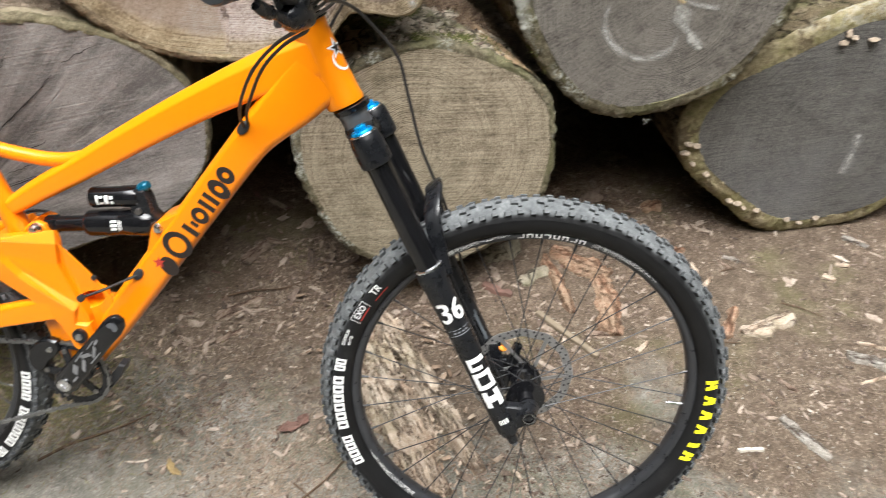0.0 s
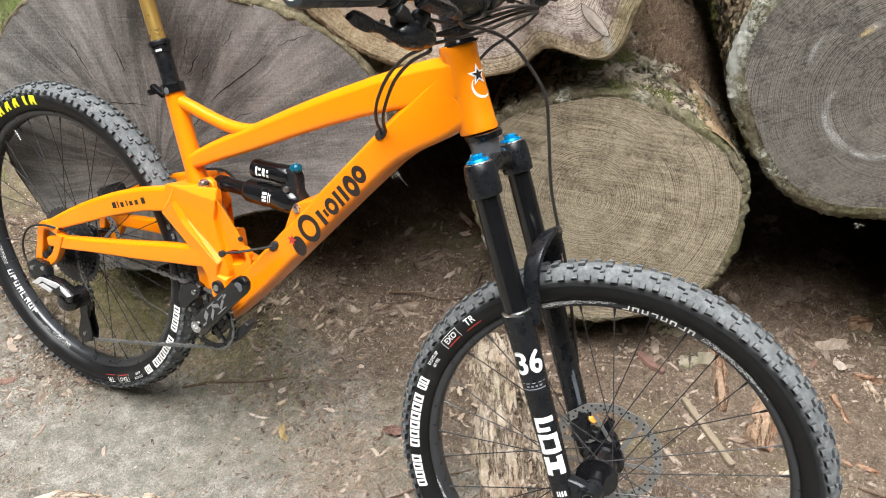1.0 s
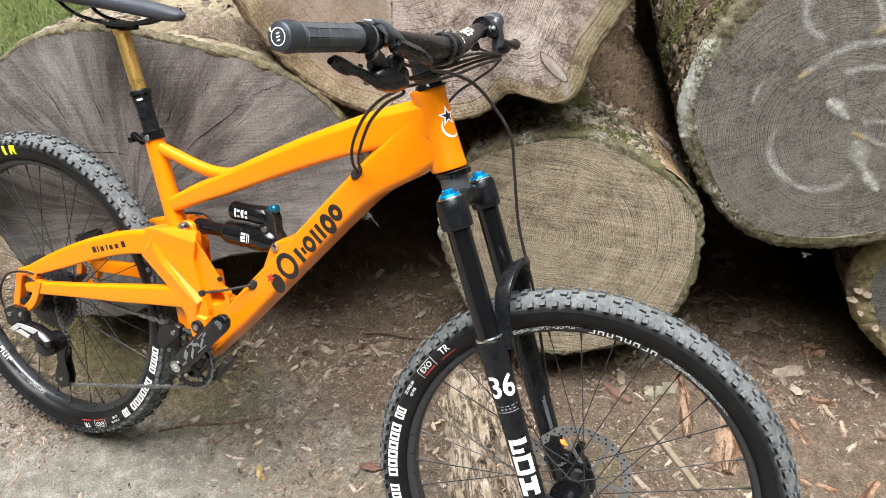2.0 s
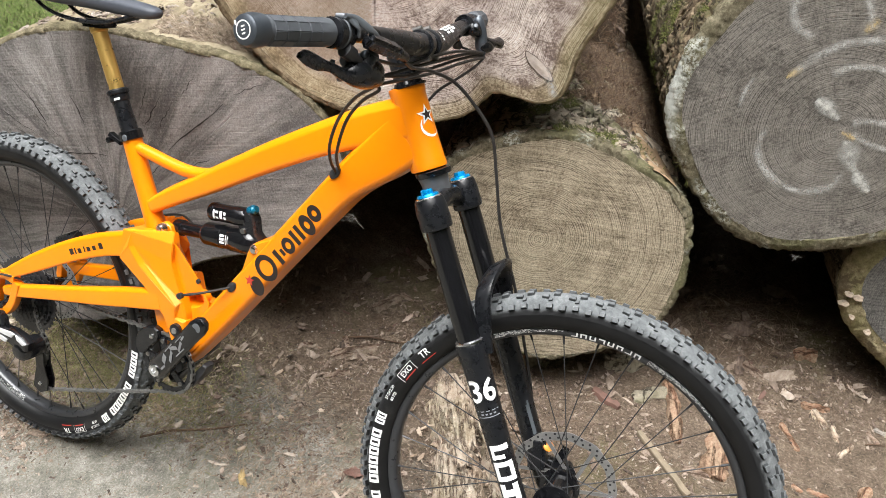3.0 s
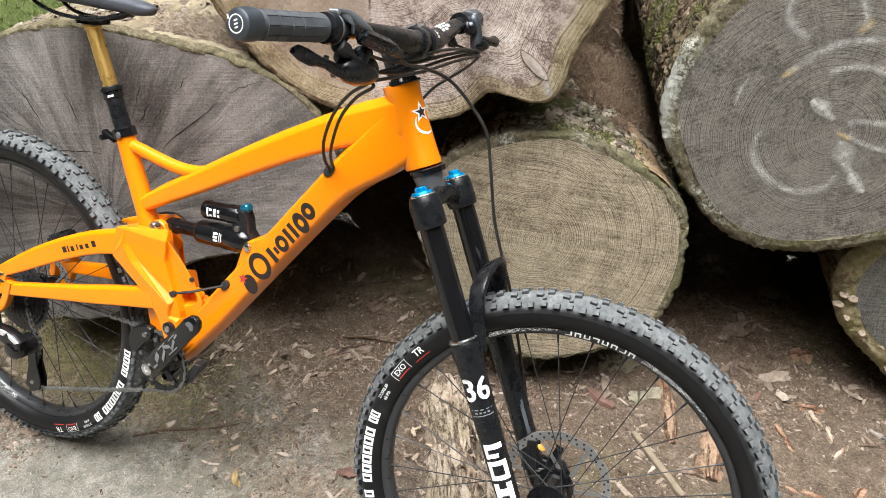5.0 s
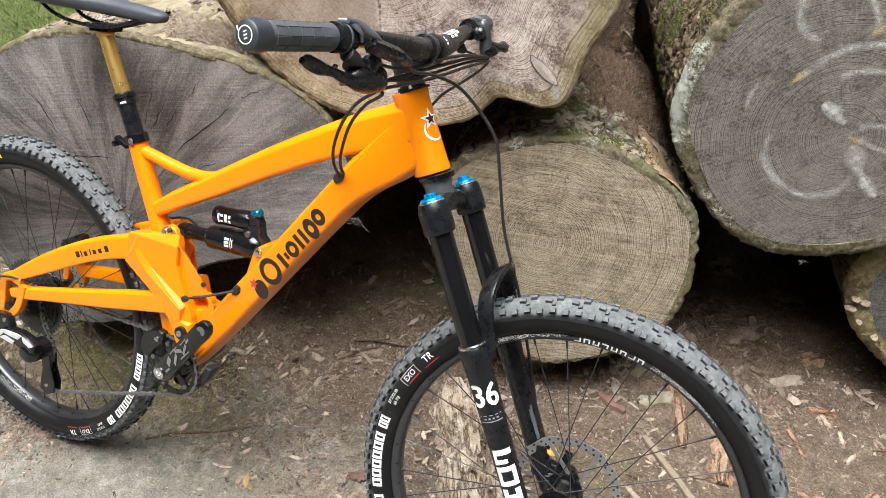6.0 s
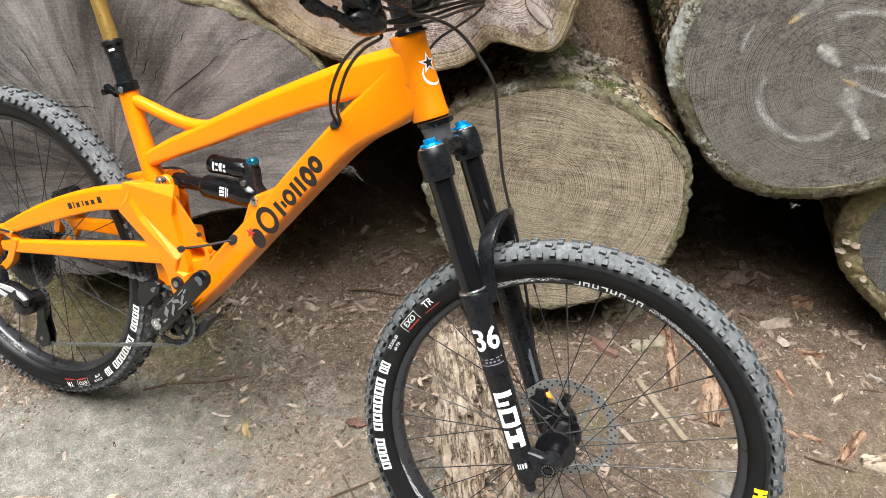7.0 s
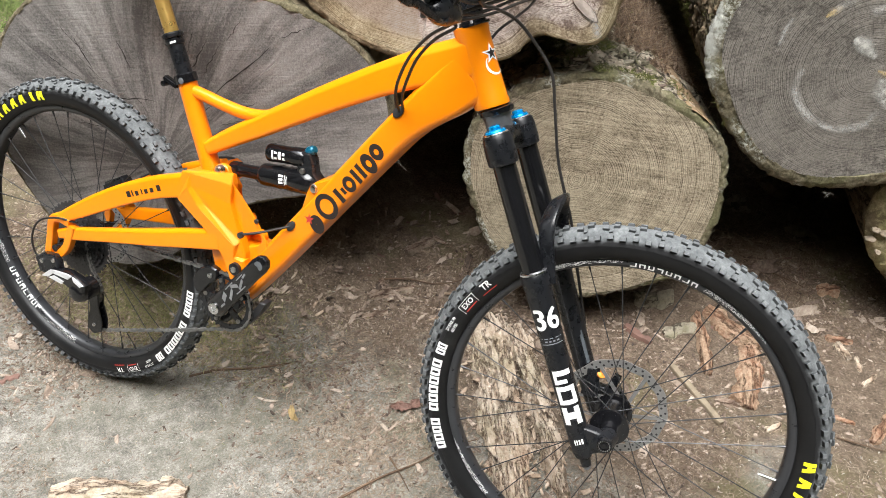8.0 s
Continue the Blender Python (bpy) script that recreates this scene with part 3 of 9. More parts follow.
SLAB = slab_material("flaky_bark_slab", [(0.38, (0.13, 0.08, 0.054)), (0.47, (0.34, 0.232, 0.16)), (0.56, (0.54, 0.415, 0.31)), (0.70, (0.72, 0.615, 0.50))], ((0.20, 0.16, 0.08), (0.44, 0.37, 0.24)))
SLAB_RED = slab_material("reddish_bark_slab", [(0.36, (0.055, 0.026, 0.016)), (0.46, (0.19, 0.092, 0.055)), (0.56, (0.34, 0.19, 0.12)), (0.70, (0.52, 0.37, 0.26))], ((0.12, 0.085, 0.05), (0.40, 0.27, 0.18)))
SLAB_DULL = slab_material("dull_bark_flake", [(0.38, (0.047, 0.031, 0.024)), (0.47, (0.133, 0.087, 0.065)), (0.56, (0.239, 0.168, 0.127)), (0.70, (0.407, 0.324, 0.257))], ((0.088, 0.075, 0.050), (0.233, 0.192, 0.142)))
SLAB_GREY = slab_material("grey_weathered_wood", [(0.38, (0.09, 0.075, 0.062)), (0.47, (0.21, 0.183, 0.155)), (0.56, (0.33, 0.295, 0.255)), (0.70, (0.50, 0.46, 0.41))], ((0.12, 0.10, 0.075), (0.32, 0.28, 0.225)))
CHIP_WHITE = plain("fresh_white_wood", (0.46, 0.42, 0.355), 0.8, 0.0, 0.2, 90, 0.25, 0.4)



# ---- mesh helpers ----
def link_mesh(name, bm, material, parent=None, label="", smooth=True):
    """Links a bmesh as one mesh object."""
    me = bpy.data.meshes.new(name)
    bmesh.ops.recalc_face_normals(bm, faces=bm.faces)
    bm.to_mesh(me)
    bm.free()
    me.materials.append(material)
    if smooth:
        me.polygons.foreach_set("use_smooth", [True] * len(me.polygons))
        me.set_sharp_from_angle(angle=radians(38))
    ob = new(name, me)
    if parent is not None:
        ob.parent = parent
    if label:
        tagged(ob, label)
    return ob


def part(name, bm, material, parent, label=""):
    return link_mesh(name, bm, material, parent, label)


def mesh_from(name, verts, faces, material, parent=None, label="", smooth=False):
    me = bpy.data.meshes.new(name)
    me.from_pydata([tuple(v) for v in verts], [], faces)
    me.materials.append(material)
    if smooth:
        me.polygons.foreach_set("use_smooth", [True] * len(me.polygons))
        me.set_sharp_from_angle(angle=radians(40))
    me.update()
    ob = new(name, me)
    if parent is not None:
        ob.parent = parent
    if label:
        tagged(ob, label)
    return ob


def rings_into(bm, rings, cap=True, closed=False):
    """Skins rings of equal point counts."""
    rows = [[bm.verts.new(p) for p in ring] for ring in rings]
    n = len(rows[0])
    pairs = list(zip(rows, rows[1:]))
    if closed:
        pairs.append((rows[-1], rows[0]))
    for a, b in pairs:
        for i in range(n):
            j = (i + 1) % n
            bm.faces.new((a[i], a[j], b[j], b[i]))
    if cap and not closed:
        bm.faces.new(rows[0][::-1])
        bm.faces.new(rows[-1])
    return bm


def smooth_path(points, steps=8):
    """Catmull-Rom through the points (tuples of any length)."""
    pts = [np.array(p, float) for p in points]
    ext = [2 * pts[0] - pts[1]] + pts + [2 * pts[-1] - pts[-2]]
    out = []
    for i in range(1, len(ext) - 2):
        a, b, c, d = ext[i - 1:i + 3]
        for k in range(steps):
            t = k / steps
            out.append(0.5 * ((2 * b) + (c - a) * t + (2 * a - 5 * b + 4 * c - d) * t * t + (3 * b - a - 3 * c + d) * t ** 3))
    out.append(pts[-1])
    return out


def tube(bm, points, radius, n=10, cap=True):
    """A round tube along 3D points; radius: one number or one for each point."""
    pts = [Vector(p[:3]) for p in points]
    rad = [radius] * len(pts) if isinstance(radius, (int, float)) else list(radius)
    d0 = (pts[1] - pts[0]).normalized()
    side = d0.orthogonal().normalized()
    rings = []
    for i, p in enumerate(pts):
        d = (pts[min(i + 1, len(pts) - 1)] - pts[max(i - 1, 0)]).normalized()
        side = (side - d * side.dot(d)).normalized()
        up = d.cross(side)
        rings.append([p + (side * math.cos(2 * math.pi * k / n) + up * math.sin(2 * math.pi * k / n)) * rad[i] for k in range(n)])
    return rings_into(bm, rings, cap)


def lathe(bm, origin, axis, profile, n=24):
    """Turns (distance along the axis, radius) pairs about an axis."""
    o, ax = Vector(origin), Vector(axis).normalized()
    u = ax.orthogonal().normalized()
    v = ax.cross(u)
    rings = [[o + ax * s + (u * math.cos(2 * math.pi * k / n) + v * math.sin(2 * math.pi * k / n)) * max(r, 1e-4) for k in range(n)] for s, r in profile]
    return rings_into(bm, rings, True)


def box_tube(bm, stations, corner=0.007, crown=0.0):
    """A folded frame tube in the bicycle's plane, flat sided with rounded corners and, with a crown, sloped upper facets. Stations: x, z, half height across the run, half width, side shift."""
    st = [np.array(s, float) for s in stations]
    rings = []
    for i, s in enumerate(st):
        d = st[min(i + 1, len(st) - 1)][:2] - st[max(i - 1, 0)][:2]
        d = d / np.linalg.norm(d)
        nx, nz = -d[1], d[0]
        c = min(corner, 0.8 * s[2], 0.8 * s[3])
        ring = []
        for q, (sh, sw) in enumerate(((1, 1), (-1, 1), (-1, -1), (1, -1))):
            a0 = q * math.pi / 2
            arc = [(s[2] - c + c * math.cos(radians(90 * k / 4)), s[3] - c + c * math.sin(radians(90 * k / 4))) for k in range(5)]
            e = 0.25 * (min(s[2], s[3]) - c)
            arc = [(s[2], s[3] - c - e)] + arc + [(s[2] - c - e, s[3])]
            if q % 2:
                arc = arc[::-1]
            if crown and sh > 0:
                t, k = s[2], s[3]
                arc = [(t, k * (1 - crown) - 0.003), (t - 0.0006, k * (1 - crown) - 0.0005), (t - 0.0016, k * (1 - crown) + 0.0008), (t * (1 - crown * 0.62) + 0.0012, k - 0.0018), (t * (1 - crown * 0.62) - 0.0004, k - 0.0008), (t * (1 - crown * 0.62) - 0.002, k - 0.0001), (t * (1 - crown * 0.62) - 0.004, k)]
                if q % 2:
                    arc = arc[::-1]
            for h, w in arc:
                ring.append((s[0] + nx * h * sh, s[4] + w * sw, s[1] + nz * h * sh))
        rings.append(ring)
    return rings_into(bm, rings, True)


def slab_prism(bm, outline, y0, y1, bevel=0.003):
    """A plate with an outline in x and z, from y0 to y1, with eased edges."""
    c = np.mean(np.array(outline), axis=0)

    def ring(y, inset):
        out = []
        for p in outline:
            d = np.array(p) - c
            L = np.linalg.norm(d)
            q = c + d * (1 - inset / max(L, 1e-6))
            out.append((q[0], y, q[1]))
        return out
    s = 1 if y1 > y0 else -1
    return rings_into(bm, [ring(y0, bevel), ring(y0 + s * bevel, 0), ring(y1 - s * bevel, 0), ring(y1, bevel)], True)


def block(bm, m, sx, sy, sz, taper=1.0):
    """A small box at the pose m."""
    vs = []
    for z, k in ((-sz / 2, 1.0), (sz / 2, taper)):
        for x, y in ((-1, -1), (1, -1), (1, 1), (-1, 1)):
            vs.append(bm.verts.new(m @ Vector((x * sx / 2 * k, y * sy / 2 * k, z))))
    for f in ((3, 2, 1, 0), (4, 5, 6, 7), (0, 1, 5, 4), (1, 2, 6, 5), (2, 3, 7, 6), (3, 0, 4, 7)):
        bm.faces.new([vs[i] for i in f])
    return bm


def lettering(text, size, thick=0.0006, bold=0.0):
    """Vertices and faces of a word in the built-in font, centred, in x and y."""
    cu = bpy.data.curves.new("lettering", "FONT")
    cu.body, cu.size, cu.extrude, cu.align_x, cu.align_y = text, size, thick, "CENTER", "CENTER"
    cu.resolution_u, cu.offset = 3, bold
    ob = bpy.data.objects.new("lettering", cu)
    me = bpy.data.meshes.new_from_object(ob)
    verts = [tuple(v.co) for v in me.vertices]
    faces = [tuple(p.vertices) for p in me.polygons]
    bpy.data.objects.remove(ob)
    bpy.data.meshes.remove(me)
    bpy.data.curves.remove(cu)
    return verts, faces


# ---- ground ----
def pile_line(x):
    """The y at which the sawn ends of the pile stand."""
    return 0.245 + 0.365 * (x - 0.13)


def ground_height(x, y):
    d = (y - pile_line(x)) * 0.94
    gap = max(0.0, min(1.0, (1.14 - (x + 0.31 * (y - 0.6))) / 0.05)) if 0.0 < x < 2.2 else 1.0
    gap = max(gap, min(1.0, max(0.0, (y - 4.6) / 0.8)))
    # the tall rise behind the logs is added, to block light from behind
    bank = 0.05 * min(1, max(0, (d + 0.02) / 0.25)) ** 2 + 1.15 * gap * min(1, max(0, (d - 0.45) / 1.0)) ** 2 * max(0.0, min(1.0, (x + 1.0) / 0.8))
    bank += 0.18 * math.exp(-((x - 0.07) / 0.22) ** 2) * min(1.0, max(0.0, (y - 0.11) / 0.15)) ** 2
    rough = 0.011 * noise.noise((x * 3.1, y * 3.1, 0.3)) + 0.005 * noise.noise((x * 11, y * 11, 4.0)) + 0.0025 * noise.noise((x * 34, y * 34, 9.0))
    return bank + rough * min(1.0, 2.0 / (1 + 0.2 * (x * x + y * y))) - 0.004


def build_ground():
    def spaced(lo, hi, step, far):
        a = list(np.arange(lo, hi + 1e-6, step))
        k, s = hi, step
        while k < far:
            s *= 1.35
            k += s
            a.append(k)
        k, s = lo, step
        while k > -far:
            s *= 1.35
            k -= s
            a.insert(0, k)
        return a
    xs, ys = spaced(-1.0, 2.6, 0.018, 300), spaced(-0.7, 1.6, 0.018, 300)
    verts = [(x, y, ground_height(x, y)) for y in ys for x in xs]
    w = len(xs)
    faces = [(j * w + i, j * w + i + 1, (j + 1) * w + i + 1, (j + 1) * w + i) for j in range(len(ys) - 1) for i in range(w - 1)]
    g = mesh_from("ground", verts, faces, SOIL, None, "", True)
    tagged(g, "trodden grey-brown forest earth with needles and bark litter", "ground", "", "structure")


build_ground()


# ---- the log pile ----
# on the sawn ends: branch scar, fungi (x, z, half sizes) and torn fibres
SCAR = (0.259, -0.285, 0.040, 0.0105, -45)
FUNGI = ((-0.387, 0.021, 0.012, 0.006), (-0.392, -0.004, 0.013, 0.006), (-0.366, 0.014, 0.014, 0.008), (-0.327, -0.072, 0.009, 0.006), (-0.368, -0.037, 0.007, 0.005),
         (-0.246, -0.163, 0.009, 0.006), (-0.224, -0.174, 0.012, 0.007), (-0.205, -0.190, 0.008, 0.006), (-0.165, -0.203, 0.010, 0.006), (-0.073, -0.242, 0.010, 0.006),
         (-0.033, -0.258, 0.008, 0.004), (0.009, -0.248, 0.012, 0.006), (-0.052, 0.251, 0.014, 0.008), (-0.044, 0.272, 0.009, 0.013), (-0.027, 0.261, 0.012, 0.006), (0.022, 0.253, 0.018, 0.006))
WEB = (-0.030, -0.294)
TORN = (0.435, 0.052)
CRACKS = ((0.042, 0.19, 0.18, 0.299, 0.0028), (-0.217, 0.235, -0.246, 0.309, 0.0022), (-0.217, 0.179, -0.092, 0.173, 0.0022), (0.202, 0.319, 0.27, 0.345, 0.0016), (-0.133, 0.239, -0.152, 0.306, 0.0018), (0.09, 0.315, 0.123, 0.355, 0.0016), (-0.004, 0.237, 0.042, 0.307, 0.002))


def log_outline(centre, r0, waves, bumps=()):
    """A function from angle to a point of the sawn end's outline."""
    def at(a, inset=0.0):
        r = r0 + sum(c * math.cos((k + 1) * a) + s * math.sin((k + 1) * a) for k, (c, s) in enumerate(waves))
        for a0, h, w in bumps:
            d = (a - radians(a0) + math.pi) % (2 * math.pi) - math.pi
            r += h * math.exp(-(d / radians(w)) ** 2)
        r -= inset
        return centre[0] + r * math.cos(a), centre[1] + r * math.sin(a)
    return at


def build_log(origin, yaw, tilt, outline, seed, face_mat, bark_mat, label, face_label, length=2.6, bark_thick=0.02, taper=-0.02, step_x=None, depth=0.007, rim_mat=None, skew=0.0):
    a, b = radians(yaw), radians(tilt)
    nrm = Vector((math.sin(a) * math.cos(b), -math.cos(a) * math.cos(b), math.sin(b)))
    u = Vector((math.cos(a), math.sin(a), 0))
    v = nrm.cross(u)
    m = Matrix((u, -nrm, v)).transposed().to_4x4()
    m.translation = origin
    log = new("log")
    log.matrix_basis = m
    tagged(log, label, "log", "logs in the pile")
    seg = 420
    angs = [2 * math.pi * k / seg for k in range(seg)]
    off = Vector((seed * 7.1, seed * 3.3, seed * 1.7))

    def edge_noise(t, y, k):
        x, z = outline(t)
        p = Vector((x, y, z)) + off
        rough = noise.noise((p.x * 8, p.y * 3, p.z * 8)) * 0.006 + noise.noise((p.x * 34, p.y * 10, p.z * 34)) * (0.0018 + 0.0022 * k)
        furrow = abs(noise.noise((p.x * 26, p.y * 6, p.z * 26)))
        cross = abs(noise.noise((p.x * 22 + 5, p.y * 22, p.z * 22)))
        return rough - depth * max(0, 0.22 - furrow) / 0.22 * k - depth * 0.6 * max(0, 0.12 - cross) / 0.12 * k + 0.0028 * noise.noise((p.x * 95, p.y * 40, p.z * 95)) + 0.0014 * noise.noise((p.x * 210, p.y * 90, p.z * 210))

    # sawn face
    verts, faces = [], []
    nr = 34
    cx = sum(outline(t)[0] for t in angs) / seg
    cz = sum(outline(t)[1] for t in angs) / seg
    verts.append((cx, 0.0, cz))

    def face_y(x, z):
        y = 0.003 * noise.noise((x * 5 + off.x, z * 5, seed)) + 0.0012 * noise.noise((x * 40, z * 14 + off.z, seed))
        if step_x is not None and x < step_x + 0.006 * noise.noise((z * 20, 0, 1)):
            y += 0.016
        return y
    for j in range(1, nr + 1):
        f = j / nr
        for t in angs:
            ox, oz = outline(t, bark_thick - 0.002 + 0.003 * noise.noise((math.cos(t) * 4 + seed, math.sin(t) * 4, 2)))
            x, z = cx + (ox - cx) * f, cz + (oz - cz) * f
            verts.append((x, face_y(x, z), z))
    for i in range(seg):
        faces.append((0, 1 + i, 1 + (i + 1) % seg))
    for j in range(nr - 1):
        for i in range(seg):
            p, q = 1 + j * seg + i, 1 + j * seg + (i + 1) % seg
            faces.append((p, p + seg, q + seg, q))
    cut = mesh_from("cut_face", verts, faces, face_mat, log, face_label, True)
    sap = cut.data.attributes.new("sap", "FLOAT", "POINT")
    sap.data.foreach_set("value", [0.0] + [j / nr for j in range(1, nr + 1) for _ in angs])

    # ragged rim of bark on the sawn end, then the bark along the log
    def ring(y, inset, k, grow=0.0):
        out = []
        for t in angs:
            e = edge_noise(t, y, k) - inset + grow
            x, z = outline(t, -e)
            x += skew * max(0.0, y - 0.02)
            out.append((x, y + (0.006 * noise.noise((x * 26 + off.x, z * 26, seed)) + 0.004 * noise.noise((x * 85 + off.x, z * 85, seed)) if y < 0.02 else 0), z))
        return out
    rim = [ring(0.012, bark_thick + 0.004, 0)]
    for j in range(11):
        f = j / 10
        row = []
        for t in angs:
            x, z = outline(t, bark_thick * (1 - f) - edge_noise(t, 0.0, 0.35 * f) * (0.3 + 0.7 * f))
            y = -0.001 + 0.014 * f ** 4 - 0.004 * noise.noise((x * 15 + off.x, z * 15, seed)) - 0.003 * noise.noise((x * 60 + off.x, z * 60, seed)) - 0.003 * noise.noise((x * 170, z * 170 + off.x, seed))
            row.append((x, y + 0.002, z))
        rim.append(row)
    rim.append(ring(0.024, 0.0, 0.45))
    vr = [p for r in rim for p in r]
    fr = [(j * seg + i, j * seg + (i + 1) % seg, (j + 1) * seg + (i + 1) % seg, (j + 1) * seg + i) for j in range(len(rim) - 1) for i in range(seg)]
    mesh_from("bark_rim", vr, fr, rim_mat or BARK_EDGE, log, "ragged mossy edge of bark", True)
    ys = [0.024]
    while ys[-1] < length:
        ys.append(ys[-1] + (0.012 if ys[-1] < 0.35 else 0.03 if ys[-1] < 0.9 else 0.2))
    body = [ring(y, 0.0, min(1.0, 0.3 + 8 * y), taper * y) for y in ys]
    vb = [p for r in body for p in r]
    fb = [(j * seg + i, j * seg + (i + 1) % seg, (j + 1) * seg + (i + 1) % seg, (j + 1) * seg + i) for j in range(len(body) - 1) for i in range(seg)]
    last = (len(body) - 1) * seg
    fb.append(tuple(last + i for i in range(seg)))
    mesh_from("bark", vb, fb, bark_mat, log, "", True)
    return log, face_y


OUT_M = log_outline((0.021, -0.048), 0.291, [(-0.002, 0.004), (0.008, -0.007), (0.003, 0.008), (-0.002, -0.003), (0.0, 0.003), (-0.004, 0.001)])
OUT_R = log_outline((-0.024, 0.023), 0.315, [(0.006, 0.006), (0.004, 0.006), (0.010, 0.006), (0.005, 0.010), (-0.007, 0.006)])
OUT_C = log_outline((-0.02, 0.015), 0.345, [(0.017, 0.004), (0.034, -0.004), (-0.014, 0.005), (0.008, -0.009), (-0.004, 0.004)])
OUT_L = log_outline((-0.024, 0.141), 0.392, [(-0.053, -0.043), (0.057, 0.048), (0.049, 0.003), (0.006, -0.010)], [(-95, -0.088, 26), (-145, -0.03, 22), (50, 0.020, 48)])
OUT_U = log_outline((0.0, 0.0), 0.424, [(-0.002, 0.0), (0.003, 0.0)], [(-50, 0.045, 8.5), (-63, -0.034, 6.5), (-120, 0.006, 12)])
log_m, face_m = build_log((0.947, 0.579, 0.427), 18.5, 9.5, OUT_M, 1.0, FACE_MIDDLE, BARK_PLATES, "thick tan sawn log with mossy bark, lying low in the pile", "tan sawn end with fine rings", 4.2, 0.022, -0.02, None, 0.016)
log_r, face_r = build_log((1.465, 0.768, 0.714), 13.4, 5.9, OUT_R, 2.0, FACE_RIGHT, BARK_GREY, "grey weathered sawn log with chalk marks on its end", "grey sawn end with dense rings", 4.2, 0.036, skew=-0.105)
log_c, face_c = build_log((1.943, 0.921, 0.286), 15.0, 5.0, OUT_C, 3.0, FACE_CORNER, BARK_GREY, "dull grey sawn log resting on the ground", "dull grey sawn end", 4.2, 0.050, rim_mat=TAN_RIM)
log_l, face_l = build_log((0.156, 0.243, 0.41), 21.2, 6.4, OUT_L, 4.0, FACE_LEFT, BARE_LOG, "very wide weathered log with drying cracks behind the rear wheel", "dark grey sawn end with radial cracks", 1.9, 0.013, -0.02, None, 0.007, DARK_EDGE)
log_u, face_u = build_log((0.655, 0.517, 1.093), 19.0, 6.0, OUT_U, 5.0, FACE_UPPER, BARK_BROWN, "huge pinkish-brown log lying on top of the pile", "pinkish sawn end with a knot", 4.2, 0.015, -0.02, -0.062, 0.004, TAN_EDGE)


def chalk_stroke(log, face, points, width, material=None, name="chalk_mark"):
    """A hand-drawn stroke on a sawn end."""
    path = smooth_path(points, 8)
    width *= 1.45
    verts, faces, uvs = [], [], []
    for i, p in enumerate(path):
        d = path[min(i + 1, len(path) - 1)] - path[max(i - 1, 0)]
        d = d / (np.linalg.norm(d) + 1e-9)
        w = 0.78 * width * (0.85 + 0.5 * noise.noise((p[0] * 30, p[1] * 30, 3)))
        if material is not None:
            w *= 0.25 + 0.85 * math.sin(math.pi * (0.04 + 0.92 * i / (len(path) - 1))) ** 0.7
        for k in (-1, -0.4, 0.4, 1):
            x, z = p[0] - d[1] * w * k / 2, p[1] + d[0] * w * k / 2
            verts.append((x, face(x, z) - 0.0035, z))
            uvs.append((i / (len(path) - 1), (k + 1) / 2))
    for i in range(len(path) - 1):
        for k in range(3):
            a = i * 4 + k
            faces.append((a, a + 1, a + 5, a + 4))
    ob = mesh_from(name, verts, faces, material or CHALK, log, "smeared pale mark")
    layer = ob.data.uv_layers.new(name="UVMap")
    for loop in ob.data.loops:
        layer.data[loop.index].uv = uvs[loop.vertex_index]


chalk_stroke(log_r, face_r, [(-0.142, -0.018), (-0.150, -0.045), (-0.147, -0.072), (-0.126, -0.106), (-0.082, -0.135), (-0.038, -0.14), (0.0, -0.124), (0.017, -0.088)], 0.024)
chalk_stroke(log_r, face_r, [(0.004, -0.024), (0.016, -0.05), (0.024, -0.075), (0.03, -0.09)], 0.042, CHALK_THICK)
chalk_stroke(log_r, face_r, [(0.026, -0.07), (0.045, -0.1), (0.06, -0.118), (0.070, -0.128)], 0.036, CHALK_THICK)
chalk_stroke(log_r, face_r, [(-0.118, 0.092), (-0.084, 0.129), (-0.042, 0.156), (0.003, 0.167), (0.045, 0.169), (0.09, 0.155)], 0.026)
chalk_stroke(log_r, face_r, [(-0.066, 0.050), (-0.042, 0.034), (-0.016, 0.012)], 0.036, CHALK_THICK)
chalk_stroke(log_r, face_r, [(-0.139, 0.245), (-0.138, 0.2), (-0.122, 0.178), (-0.096, 0.164)], 0.03)
chalk_stroke(log_r, face_r, [(-0.03, 0.25), (-0.014, 0.225), (-0.002, 0.186)], 0.024)
chalk_stroke(log_r, face_r, [(0.006, 0.01), (0.04, 0.016), (0.10, 0.012)], 0.022)
chalk_stroke(log_r, face_r, [(0.01, -0.01), (0.05, -0.03), (0.10, -0.04)], 0.02)
chalk_stroke(log_r, face_r, [(-0.2, 0.02), (-0.196, 0.05), (-0.184, 0.082)], 0.012)
chalk_stroke(log_r, face_r, [(-0.05, 0.10), (-0.02, 0.115), (0.02, 0.118), (0.06, 0.112)], 0.03)
chalk_stroke(log_r, face_r, [(-0.128, 0.085), (-0.115, 0.097), (-0.102, 0.108)], 0.026, CRAYON, "crayon_mark")
chalk_stroke(log_r, face_r, [(-0.012, 0.18), (-0.003, 0.193), (0.006, 0.206)], 0.028, CRAYON, "crayon_mark")
chalk_stroke(log_r, face_r, [(-0.008, -0.011), (0.008, -0.016), (0.022, -0.022)], 0.02, CRAYON, "crayon_mark")
chalk_stroke(log_c, face_c, [(0.060, 0.004), (0.060, -0.036), (0.054, -0.07), (0.044, -0.118)], 0.044)
